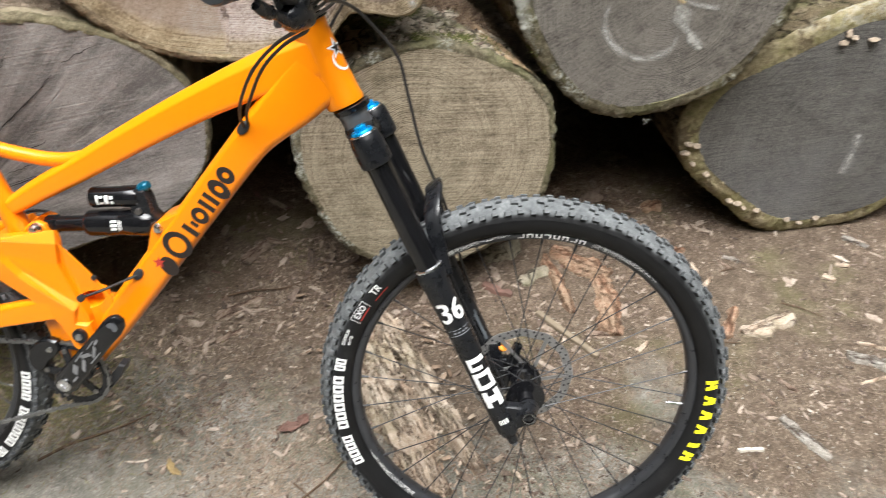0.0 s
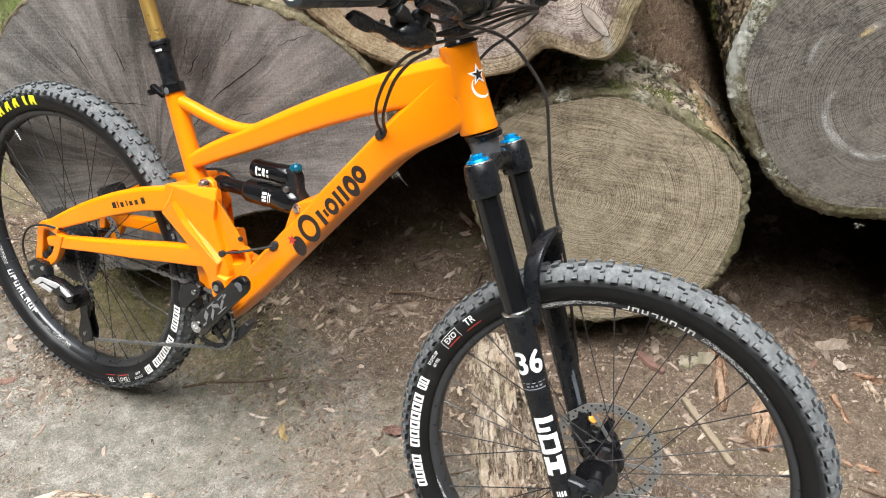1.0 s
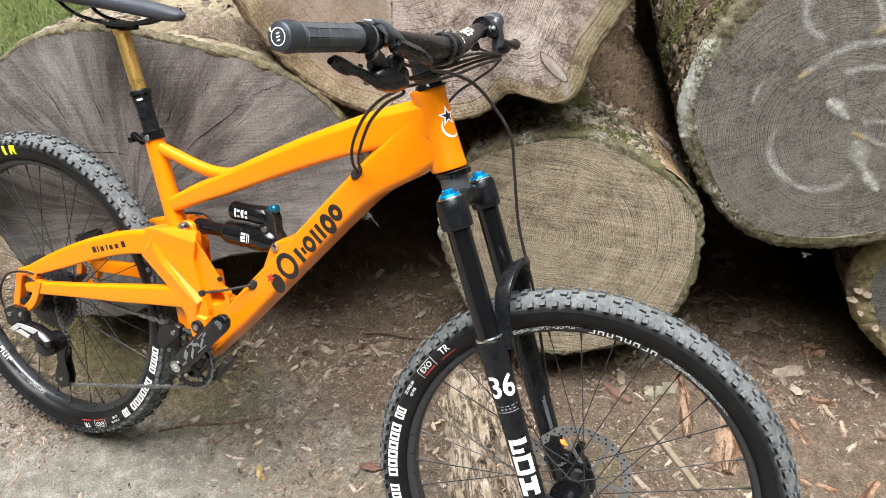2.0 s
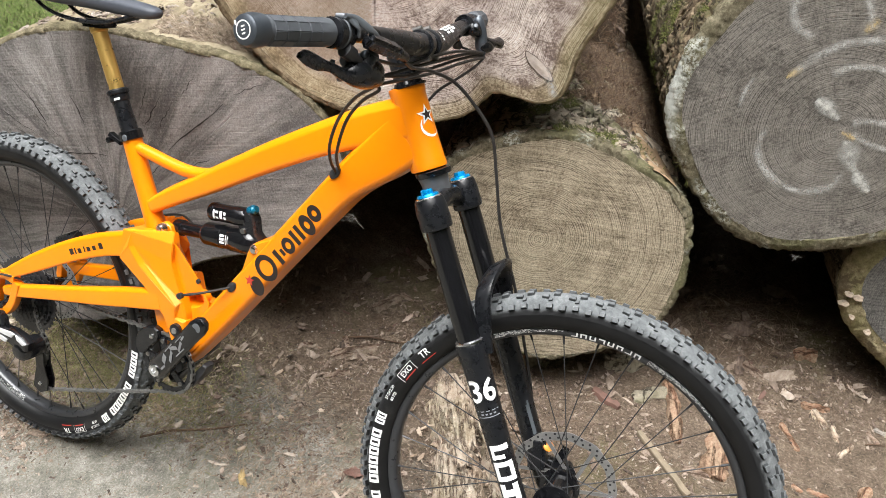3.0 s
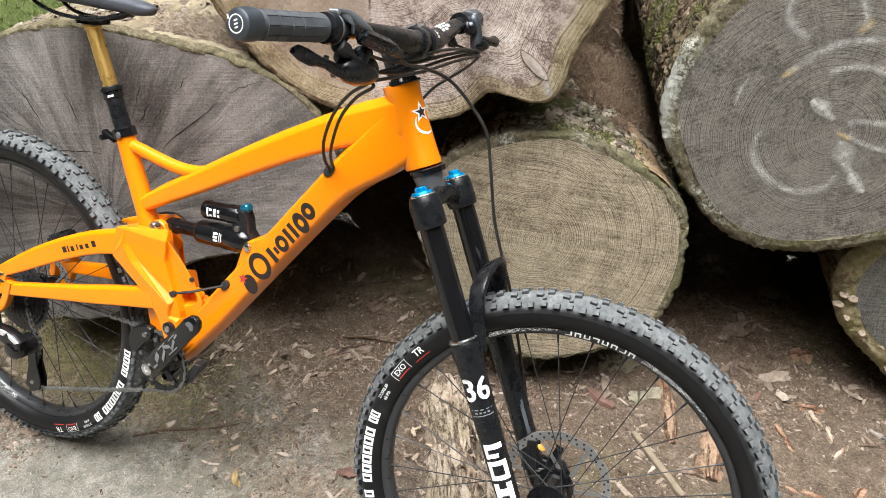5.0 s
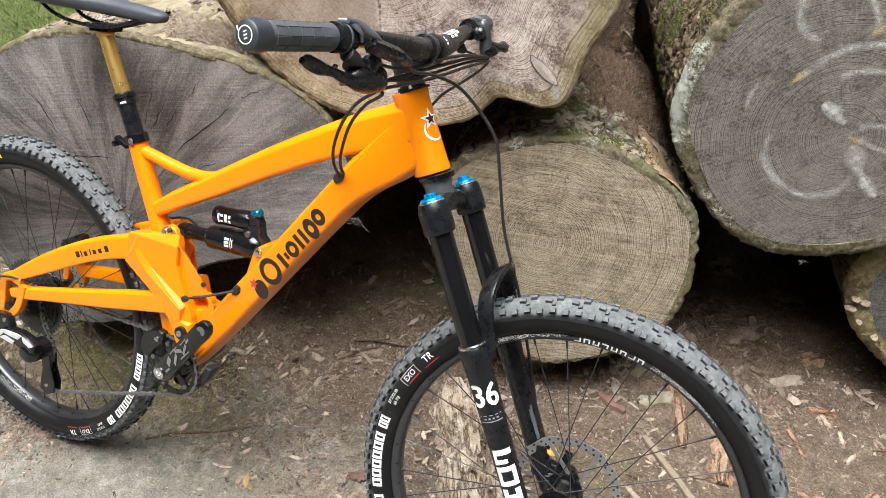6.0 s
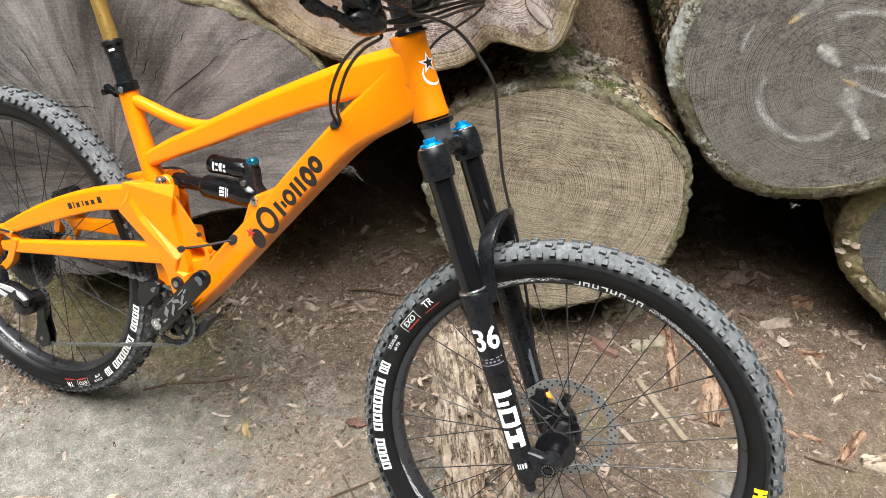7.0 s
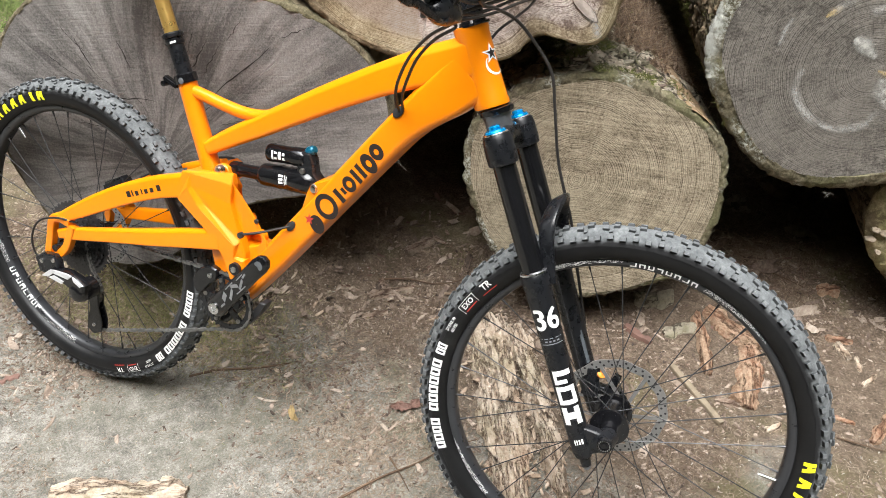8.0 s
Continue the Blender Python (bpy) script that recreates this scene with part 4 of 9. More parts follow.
def knot_scar(cx, cz, rx, rz, turn):
    """An old branch scar: a pale oval with a dark broken edge."""
    c, s = math.cos(radians(turn)), math.sin(radians(turn))

    def oval(k, lift):
        out = []
        for i in range(32):
            a = 2 * math.pi * i / 32
            w = k * (1 + 0.10 * noise.noise((math.cos(a) * 2, math.sin(a) * 2, 6)))
            x, z = cx + (math.cos(a) * rx * c - math.sin(a) * rz * s) * w, cz + (math.cos(a) * rx * s + math.sin(a) * rz * c) * w
            out.append((x, face_u(x, z) - lift, z))
        return out
    a, b = oval(1.0, 0.0022), oval(0.92, 0.0034)
    mesh_from("scar_edge", a + b, [(i, (i + 1) % 32, 32 + (i + 1) % 32, 32 + i) for i in range(32)], SCAR_DARK, log_u, "dark edge of a branch scar")
    mesh_from("branch_scar", oval(0.93, 0.0030) + [(cx, face_u(cx, cz) - 0.0045, cz)], [(i, (i + 1) % 32, 32) for i in range(32)], SCAR_PALE, log_u, "pale oval branch scar")


knot_scar(*SCAR)
chalk_stroke(log_u, face_u, [(0.27, -0.29), (0.285, -0.32), (0.29, -0.345)], 0.03)


# a strip where the bark has come off the tan log
def bare_strip():
    verts, faces = [], []
    n, k = 26, 7
    for i in range(n):
        t = i / (n - 1)
        y = 0.004 + 0.30 * t
        for j in range(k):
            v = j / (k - 1)
            a = radians(28 + 16 * t + (26 - 8 * t + 5 * noise.noise((t * 5, 1, 2))) * v)
            x, z = OUT_M(a, 0.0005 + 0.010 * (abs(2 * v - 1) ** 3) + 0.02 * y + 0.002 * noise.noise((t * 20, v * 6, 3)))
            verts.append((x, y, z))
    for i in range(n - 1):
        for j in range(k - 1):
            a = i * k + j
            faces.append((a, a + 1, a + k + 1, a + k))
    mesh_from("bare_wood", verts, faces, BARE_WOOD, log_m, "tan strip bare of bark", True)


bare_strip()


# ---- loose matter on the ground and the logs ----
def scatter_chips(name, label, places, size, material, seed, thin=0.16, category="litter"):
    """Flat broken chips at (x, y, z, tilt normal) places, in one mesh."""
    rnd = random.Random(seed)
    verts, faces = [], []
    for x, y, z, up in places:
        L = size * (0.35 + 1.9 * rnd.random() ** 2.6)
        W = L * rnd.uniform(0.16, 0.55)
        t = max(0.0012, W * thin)
        q = Vector((0, 0, 1)).rotation_difference((Vector(up) + Vector((rnd.gauss(0, .2), rnd.gauss(0, .2), 0))).normalized()).to_matrix() @ Matrix.Rotation(rnd.uniform(0, 6.28), 3, "Z")
        o = Vector((x, y, z + t * 0.35))
        base = len(verts)
        curl = rnd.uniform(-0.2, 0.5) / max(L, 0.01)
        # a splintered strip: straight long sides, broken ends, a rough spine
        side = [u / 4 - 0.5 for u in range(5)]
        shape = [(u * L * rnd.uniform(0.8, 1.1), -W * rnd.uniform(0.30, 0.55) * (1 - 0.5 * abs(u))) for u in side]
        shape += [(L * rnd.uniform(0.30, 0.62), W * v) for v in (-0.18, 0.12)]
        shape += [(u * L * rnd.uniform(0.8, 1.1), W * rnd.uniform(0.30, 0.55) * (1 - 0.5 * abs(u))) for u in side[::-1]]
        shape += [(-L * rnd.uniform(0.30, 0.62), W * v) for v in (0.14, -0.16)]
        k = len(shape)
        for h in (-t / 2, t / 2):
            for px, py in shape:
                s = 0.92 if h > 0 else 1.0
                verts.append(o + q @ Vector((px * s, py * s, h + curl * px * px * 0.5 + rnd.uniform(-0.3, 0.3) * t)))
        for u in (-0.28, 0.0, 0.28):
            verts.append(o + q @ Vector((u * L, W * rnd.uniform(-0.15, 0.15), t * rnd.uniform(0.2, 1.3) + curl * (u * L) ** 2 * 0.5)))
        spine = base + 2 * k
        for i in range(k):
            j = (i + 1) % k
            m = 0 if (shape[i][0] + shape[j][0]) < -0.30 * L else 2 if (shape[i][0] + shape[j][0]) > 0.30 * L else 1
            faces.append((base + k + i, base + k + j, spine + m))
            faces.append((base + i, base + j, base + k + j, base + k + i))
        for i in range(k):
            j = (i + 1) % k
            h = (j + 1) % k
            m = [0 if (shape[a][0] + shape[b][0]) < -0.30 * L else 2 if (shape[a][0] + shape[b][0]) > 0.30 * L else 1 for a, b in ((i, j), (j, h))]
            if m[0] != m[1]:
                faces.append((base + k + j, spine + m[1], spine + m[0]))
    ob = mesh_from(name, verts, faces, material)
    tagged(ob, label, category, "", "stuff")
    return ob


def scatter_needles(name, label, places, length, material, seed, width=0.0011, lift=0.25, category="litter"):
    """Fine dry needles, each a bent three-sided sliver."""
    rnd = random.Random(seed)
    verts, faces = [], []
    for x, y, z, up in places:
        L = length * rnd.uniform(0.5, 1.5)
        q = Vector((0, 0, 1)).rotation_difference(Vector(up).normalized()).to_matrix() @ Matrix.Rotation(rnd.uniform(0, 6.28), 3, "Z")
        rise = rnd.uniform(-0.05, lift)
        bend = rnd.uniform(-0.25, 0.25)
        w = width * rnd.uniform(0.7, 1.5)
        o = Vector((x, y, z + 0.001))
        base = len(verts)
        for s, k in ((-0.5, 0.6), (0.0, 1.0), (0.5, 0.35)):
            c = Vector((s * L, bend * L * (0.25 - s * s), (s + 0.5) * L * rise))
            for e in ((0, w * k, 0), (0, -w * k, 0), (0, 0, w * 1.4 * k)):
                verts.append(o + q @ (c + Vector(e)))
        for r in (0, 3):
            for i in range(3):
                j = (i + 1) % 3
                faces.append((base + r + i, base + r + j, base + r + 3 + j, base + r + 3 + i))
    ob = mesh_from(name, verts, faces, material)
    tagged(ob, label, category, "", "stuff")
    return ob


def scatter_crumbs(name, label, places, size, material, seed):
    """Small lumpy crumbs, each a skewed five-sided stump, in one mesh."""
    rnd = random.Random(seed)
    verts, faces = [], []
    for x, y, z, up in places:
        L = size * (0.35 + 1.5 * rnd.random() ** 2)
        W, t = L * rnd.uniform(0.4, 0.8), L * rnd.uniform(0.15, 0.4)
        c, s = math.cos(rnd.uniform(0, 6.28)), math.sin(rnd.uniform(0, 6.28))
        base = len(verts)
        for h, k in ((-0.2 * t, 1.0), (t, 0.7)):
            for i in range(5):
                a = 1.2566 * i + rnd.uniform(-0.35, 0.35)
                px, py = math.cos(a) * L / 2 * k, math.sin(a) * W / 2 * k
                verts.append((x + px * c - py * s, y + px * s + py * c, z + h + rnd.uniform(-0.2, 0.2) * t))
        faces.append(tuple(base + 5 + i for i in range(5)))
        for i in range(5):
            j = (i + 1) % 5
            faces.append((base + i, base + j, base + 5 + j, base + 5 + i))
    ob = mesh_from(name, verts, faces, material)
    tagged(ob, label, "litter", "", "stuff")
    return ob


def litter_share(x, y):
    d = (y - pile_line(x)) * 0.94
    s = 0.5 + 0.55 * noise.noise((x * 1.9, y * 1.9, 7.0)) + 0.3 * noise.noise((x * 5, y * 5, 2.0))
    near = max(0.0, min(1.0, 1.0 + (d + 0.25) / 0.55))
    right = max(0.0, min(1.0, (x - 0.55) / 0.5))
    for cx, cy, rx, ry in ((1.70, 0.60, 0.22, 0.10), (1.52, 0.34, 0.10, 0.16)):
        q = ((x - cx) / rx) ** 2 + ((y - cy) / ry) ** 2 + 0.8 * noise.noise((x * 9, y * 9, 1))
        s *= 0.45 + 0.55 * max(0.0, min(1.0, q - 0.4))
    return s * (0.06 + 0.95 * max(near * near, 0.75 * right))


def ground_places(count, seed, power=1.0, x0=-0.9, x1=2.6, y0=-0.62, y1=0.25):
    rnd = random.Random(seed)
    out = []
    while len(out) < count:
        x = rnd.uniform(x0, x1)
        y = rnd.uniform(y0, pile_line(x) + y1)
        if rnd.random() < max(0.0, litter_share(x, y)) ** power:
            out.append((x, y, ground_height(x, y), (rnd.gauss(0, .1), rnd.gauss(0, .1), 1)))
    return out


# middles, spread and count of loose needle patches on the path
PATCHES = ((0.08, -0.385, 0.06, 500), (0.62, 0.0, 0.08, 700), (0.72, -0.03, 0.10, 900), (0.64, -0.15, 0.09, 600), (1.55, 0.35, 0.16, 1200), (0.85, -0.2, 0.13, 800), (1.70, 0.30, 0.22, 1700), (1.50, 0.02, 0.17, 1000), (1.92, 0.50, 0.20, 1400), (1.35, 0.25, 0.12, 700), (0.66, 0.0, 0.12, 2600), (0.75, 0.04, 0.10, 1800), (0.74, -0.08, 0.11, 1800), (0.50, 0.24, 0.10, 900))
scatter_chips("bark_chips", "scattered reddish and tan bark chips on the earth", ground_places(11500, 11, 2.0), 0.0115, CHIP, 21)
scatter_chips("large_bark_chips", "larger flat bark flakes lying about the earth", ground_places(1150, 12, 2.1), 0.026, FLAKE, 22, 0.1)
scatter_needles("fallen_needles", "carpet of brown conifer needles on the earth", ground_places(60000, 13, 2.0), 0.0115, NEEDLE, 23, 0.0005)
scatter_crumbs("bark_crumbs", "dense crumbled red-brown bark on the earth", ground_places(26000, 14, 1.7), 0.0062, CRUMB, 25)
_r = random.Random(5)
scatter_needles("straw_bits", "short pale bits of straw trodden into the path", [(x, y, ground_height(x, y), (0, 0, 1)) for x, y in ((_r.uniform(-0.9, 2.2), _r.uniform(-0.62, 0.35)) for _ in range(9000))], 0.0065, NEEDLE_TAN, 26, 0.0006, 0.1)
scatter_chips("grit", "pale grit and small stones pressed into the earth",
              [(x, y, ground_height(x, y), (0, 0, 1)) for x, y in ((_r.uniform(-0.9, 2.4), _r.uniform(-0.62, 0.5)) for _ in range(9000))], 0.0036, GRIT, 24, 0.4)


def on_log(log, outline, count, seed, y0, y1, a0, a1, skew=0.0):
    """Places on the upper bark of a log."""
    rnd = random.Random(seed)
    m = log.matrix_basis
    out = []
    for _ in range(count):
        y, a = rnd.uniform(y0, y1), radians(rnd.triangular(a0, a1))
        x, z = outline(a, 0.006 + 0.02 * y)
        out.append((*(m @ Vector((x + skew * max(0.0, y - 0.02), y, z))), m.to_3x3() @ Vector((math.cos(a), 0, math.sin(a)))))
    return out


def in_gap(q):
    """Keeps the front of the tan log's bark clear, in a ragged line."""
    v = log_m.matrix_basis.inverted() @ Vector(q[:3])
    if 26 < math.degrees(math.atan2(v.z + 0.048, v.x - 0.021)) < 58 - 60 * max(0.0, v.y - 0.16) and v.y < 0.27:
        return False
    return v.y > 0.25 - 0.16 * max(0.0, v.x - 0.10) + 0.09 * noise.noise((v.x * 9, v.y * 9, 3)) and noise.noise((v.x * 14, v.y * 14, 8)) > -0.22


scatter_needles("needles_on_log", "brown needles caught between the logs", [q for q in on_log(log_m, OUT_M, 17000, 31, 0.02, 1.3, 22, 100) if in_gap(q)], 0.026, NEEDLE_RED, 32, 0.0008, 0.8)
scatter_needles("straw_on_log", "tan needles and straw caught between the logs", [q for q in on_log(log_m, OUT_M, 8000, 51, 0.02, 1.3, 22, 100) if in_gap(q)], 0.030, NEEDLE, 52, 0.0007, 0.9)
scatter_needles("moss_on_log", "tufts of green moss on the tan log", [q for q in on_log(log_m, OUT_M, 26000, 53, 0.01, 1.2, 40, 150) if noise.noise((q[0] * 11, q[1] * 11, q[2] * 11 + 4)) > 0.24], 0.009, MOSS, 54, 0.0008, 1.2, "moss")
scatter_chips("chips_on_log", "bark crumbs caught between the logs", on_log(log_m, OUT_M, 1500, 33, 0.03, 1.3, 5, 120), 0.02, CHIP, 34)
scatter_needles("needles_on_wide_log", "heap of red-brown needles on top of the wide log", [q for q in on_log(log_l, OUT_L, 34000, 35, 0.05, 0.75, 26, 84) if noise.noise((q[0] * 6, q[1] * 6, 3)) > -0.25], 0.022, NEEDLE_TAN, 36, 0.0007, 0.6)
scatter_chips("chips_on_wide_log", "pale shaggy bark flakes on top of the wide log", [q for q in on_log(log_l, OUT_L, 5200, 37, 0.03, 1.2, 40, 165) if noise.noise((q[0] * 5, q[1] * 5, 9)) > -0.12], 0.024, PALE_FLAKE, 38, 0.16)

scatter_needles("needles_on_bank", "brown needles on the bank between the logs", [(x, y, ground_height(x, y), (0, -0.4, 1)) for x, y in ((_r.uniform(0.5, 1.5), _r.uniform(0.85, 2.0)) for _ in range(14000))], 0.026, NEEDLE, 41, 0.0008, 0.6)
scatter_needles("needles_in_gap", "brown needles in the gap beside the grey log", [(x - 0.31 * (y - 0.6), y, ground_height(x - 0.31 * (y - 0.6), y), (0, -0.3, 1)) for x, y in ((_r.uniform(1.0, 1.2), _r.uniform(0.8, 2.0)) for _ in range(9000))], 0.026, NEEDLE_RED, 46, 0.0009, 0.8)
scatter_chips("bark_on_bank", "bark crumbs on the bank between the logs", [(x, y, ground_height(x, y), (0, -0.4, 1)) for x, y in ((_r.uniform(0.5, 1.5), _r.uniform(0.8, 2.0)) for _ in range(700))], 0.04, CHIP, 42)
_spots = []
for _cx, _cy, _w, _c in PATCHES:
    for _ in range(_c):
        _x, _y = _r.gauss(_cx, _w), _r.gauss(_cy, _w * 0.6)
        _spots.append((_x, _y, ground_height(_x, _y), (_r.gauss(0, 0.1), _r.gauss(0, 0.1), 1)))
scatter_needles("needle_patches", "loose patches of tan needles on the path", _spots[::2], 0.012, NEEDLE_TAN, 43, 0.0005, 0.25)
scatter_chips("patch_chips", "crumbs of bark among the loose needles", _spots[::13], 0.010, CHIP, 44)


# small growths and torn fibres on the sawn ends
def fungus(log, face, x, z, w, h):
    bm = bmesh.new()
    rings = []
    # a lobed shelf that stands out most along its lower edge
    for k, d in ((1.0, -0.008), (1.1, 0.004), (0.95, 0.008), (0.5, 0.009)):
        ring = []
        for i in range(24):
            a = 2 * math.pi * i / 24
            lobe = 0.68 * k * (1 + 0.6 * noise.noise((math.cos(a) * 1.8 + x * 60, math.sin(a) * 1.8 + z * 60, 1)) + 0.12 * math.sin(5 * a + x * 90))
            ring.append((x + math.cos(a) * w * lobe, face(x, z) - d * (1.0 - 0.4 * math.sin(a)), z + math.sin(a) * h * lobe))
        rings.append(ring)
    rings_into(bm, rings)
    part("bracket_fungus", bm, FUNGUS, log, "small pale bracket fungus")


def fibres(log, x, y, z, spread, count, seed):
    rnd = random.Random(seed)
    for _ in range(count):
        bm = bmesh.new()
        a = (x + rnd.gauss(0, spread * 0.3), y, z + rnd.gauss(0, spread * 0.2))
        b = (a[0] + rnd.gauss(0, spread), y - rnd.uniform(0, spread), a[2] - rnd.uniform(-0.2, 1.0) * spread)
        c = (b[0] + rnd.gauss(0, spread), b[1] - rnd.uniform(0, spread), b[2] + rnd.gauss(0, spread * 0.7))
        tube(bm, smooth_path([a, b, c], 5), [0.00022] * 11, 5)
        part("torn_fibre", bm, FIBRE, log, "pale torn fibre")


for _x, _z, _w, _h in FUNGI:
    fungus(log_c, face_c, _x, _z, _w, _h)
fibres(log_r, WEB[0], 0.01, WEB[1], 0.010, 5, 4)
fibres(log_l, TORN[0], 0.006, TORN[1], 0.012, 7, 6)


# flaking plates at the front of the tan log's bark, and moss and flakes on the grey log's flank
scatter_chips("flaking_bark", "pale mossy plates of bark on the tan log", on_log(log_m, OUT_M, 520, 61, 0.02, 0.42, 46, 150), 0.018, SLAB_PALE, 62, 0.3)
scatter_chips("flank_bark", "brown flaking bark on the flank of the grey log", on_log(log_r, OUT_R, 1600, 63, 0.02, 0.8, 110, 220, -0.105), 0.020, FLANK_CHIP, 64, 0.4)
scatter_needles("flank_moss", "green moss on the flank of the grey log", [q for q in on_log(log_r, OUT_R, 20000, 65, 0.005, 0.8, 100, 225, -0.105) if noise.noise((q[0] * 9, q[1] * 9, q[2] * 9)) > 0.22], 0.010, MOSS, 66, 0.0008, 1.2, "moss")


# drying cracks in the wide log's end
def drying_crack(x0, z0, x1, z1, w):
    n = 12
    verts, faces = [], []
    dx, dz = x1 - x0, z1 - z0
    L = math.hypot(dx, dz)
    for i in range(n + 1):
        t = i / n
        j = 0.004 * noise.noise((x0 * 30 + t * 5, z0 * 30, 2)) + 0.002 * noise.noise((t * 14, x0 * 50, 7))
        x, z = x0 + dx * t - dz / L * j, z0 + dz * t + dx / L * j
        k = w * math.sin(math.pi * (0.08 + 0.84 * t)) * (1 + 0.5 * noise.noise((t * 9, z0 * 40, 1)))
        for q in (-0.5, 0.5):
            px, pz = x - dz / L * k * q, z + dx / L * k * q
            verts.append((px, face_l(px, pz) - 0.0016, pz))
    for i in range(n):
        faces.append((2 * i, 2 * i + 1, 2 * i + 3, 2 * i + 2))
    mesh_from("drying_crack", verts, faces, CRACK, log_l, "dark drying crack")


for _q in CRACKS:
    drying_crack(*_q)
for _i in range(16):
    _a = radians(_r.uniform(5, 175))
    _d0 = _r.uniform(0.06, 0.26)
    _d1 = _d0 + _r.uniform(0.05, 0.14)
    drying_crack(math.cos(_a) * _d0 - 0.08, math.sin(_a) * _d0 + 0.08, math.cos(_a) * _d1 - 0.08, math.sin(_a) * _d1 + 0.08, _r.uniform(0.0008, 0.0018))

scatter_chips("litter_flakes", "tan leaf and bark flakes behind the rear wheel", [(x, y, ground_height(x, y), (0, -0.2, 1)) for x, y in ((_r.gauss(0.0, 0.22), _r.uniform(0.06, 0.34)) for _ in range(620))], 0.016, SLAB_CRUMB, 71, 0.14)
scatter_needles("litter_straw", "pale straw behind the rear wheel", [(x, y, ground_height(x, y), (0, -0.2, 1)) for x, y in ((_r.gauss(-0.04, 0.22), _r.uniform(0.02, 0.34)) for _ in range(9000))], 0.015, NEEDLE_TAN, 72, 0.0007, 0.5)


# ---- the bicycle ----
# built upright about its rear axle (x ahead, y to its left), then leaned against the pile
bike = new("mountain_bike")
bike.matrix_basis = pose(0.0, 0.0, 0.344, -15.94, 0, 0)
tagged(bike, "orange full-suspension mountain bike without pedals, leaning on the logs", "bicycle")

HEAD = radians(65.0)
STEER_AX = Vector((-math.cos(HEAD), 0, math.sin(HEAD)))


def steered(turn, axle):
    """Pose of a steered part: x ahead, y left, z up along the steerer, about the front axle."""
    left = Matrix.Rotation(radians(turn), 3, STEER_AX) @ Vector((0, 1, 0))
    m = Matrix((left.cross(STEER_AX), left, STEER_AX)).transposed().to_4x4()
    m.translation = axle
    return m


# the fork with its wheel, and the bar, which sits two degrees off the wheel
FRONT = steered(7.33, (1.1956, 0.0073, -0.0016))
BAR = steered(9.3, (1.2, 0.007, -0.011))


def front_part(name, bm, material, parent=None, label=""):
    ob = part(name, bm, material, parent or bike, label)
    if parent is None:
        ob.matrix_basis = FRONT
    return ob


def bar_part(name, bm, material, parent=None, label=""):
    ob = part(name, bm, material, parent or bike, label)
    if parent is None:
        ob.matrix_basis = BAR
    return ob


# -- frame --
bm = bmesh.new()
box_tube(bm, smooth_path([(0.345, 0.286, 0.015, 0.017, 0), (0.40, 0.319, 0.0185, 0.0185, 0), (0.483, 0.365, 0.0215, 0.021, 0), (0.60, 0.432, 0.0245, 0.0235, 0), (0.70, 0.485, 0.027, 0.026, 0), (0.79, 0.527, 0.031, 0.027, 0), (0.868, 0.558, 0.033, 0.0262, 0)], 5), 0.008, 0.62)
frame_part = part("frame_top_tube", bm, ORANGE, bike)
bm = bmesh.new()
_st = []
for _s, _w, _hw in ((-0.165, 0.050, 0.030), (-0.1, 0.053, 0.032), (0.0, 0.055, 0.033), (0.15, 0.055, 0.033), (0.33, 0.056, 0.033), (0.39, 0.059, 0.033), (0.43, 0.067, 0.0325), (0.47, 0.079, 0.0308), (0.50, 0.086, 0.0288), (0.538, 0.092, 0.0263)):
    # from the straight upper edge, half the depth inwards
    _st.append((0.5 + 0.615 * _s + 0.788 * _w / 2, 0.136 + 0.788 * _s - 0.615 * _w / 2, _w / 2, _hw, 0))
box_tube(bm, smooth_path(_st, 4), 0.010, 0.42)
down_tube = part("frame_down_tube", bm, ORANGE, bike)
bm = bmesh.new()
tube(bm, [(0.2855, 0, 0.412), (0.31, 0, 0.34), (0.345, 0, 0.245), (0.38, 0, 0.15)], [0.0182, 0.0182, 0.0185, 0.02], 28)
part("frame_seat_tube", bm, ORANGE, bike)
bm = bmesh.new()
tube(bm, smooth_path([(0.296, 0, 0.388), (0.335, 0, 0.382), (0.375, 0, 0.3745), (0.42, 0, 0.369), (0.46, 0, 0.371), (0.495, 0, 0.38)], 5), 0.0118, 18)
part("frame_brace", bm, ORANGE, bike)
bm = bmesh.new()
lathe(bm, (0.9055, 0, 0.483), STEER_AX, [(0, 0.0265), (0.001, 0.0285), (0.006, 0.0292), (0.012, 0.0280), (0.06, 0.0268), (0.115, 0.0268), (0.121, 0.0282), (0.129, 0.0282), (0.13, 0.0265)], 36)
head_tube = part("frame_head_tube", bm, ORANGE, bike)
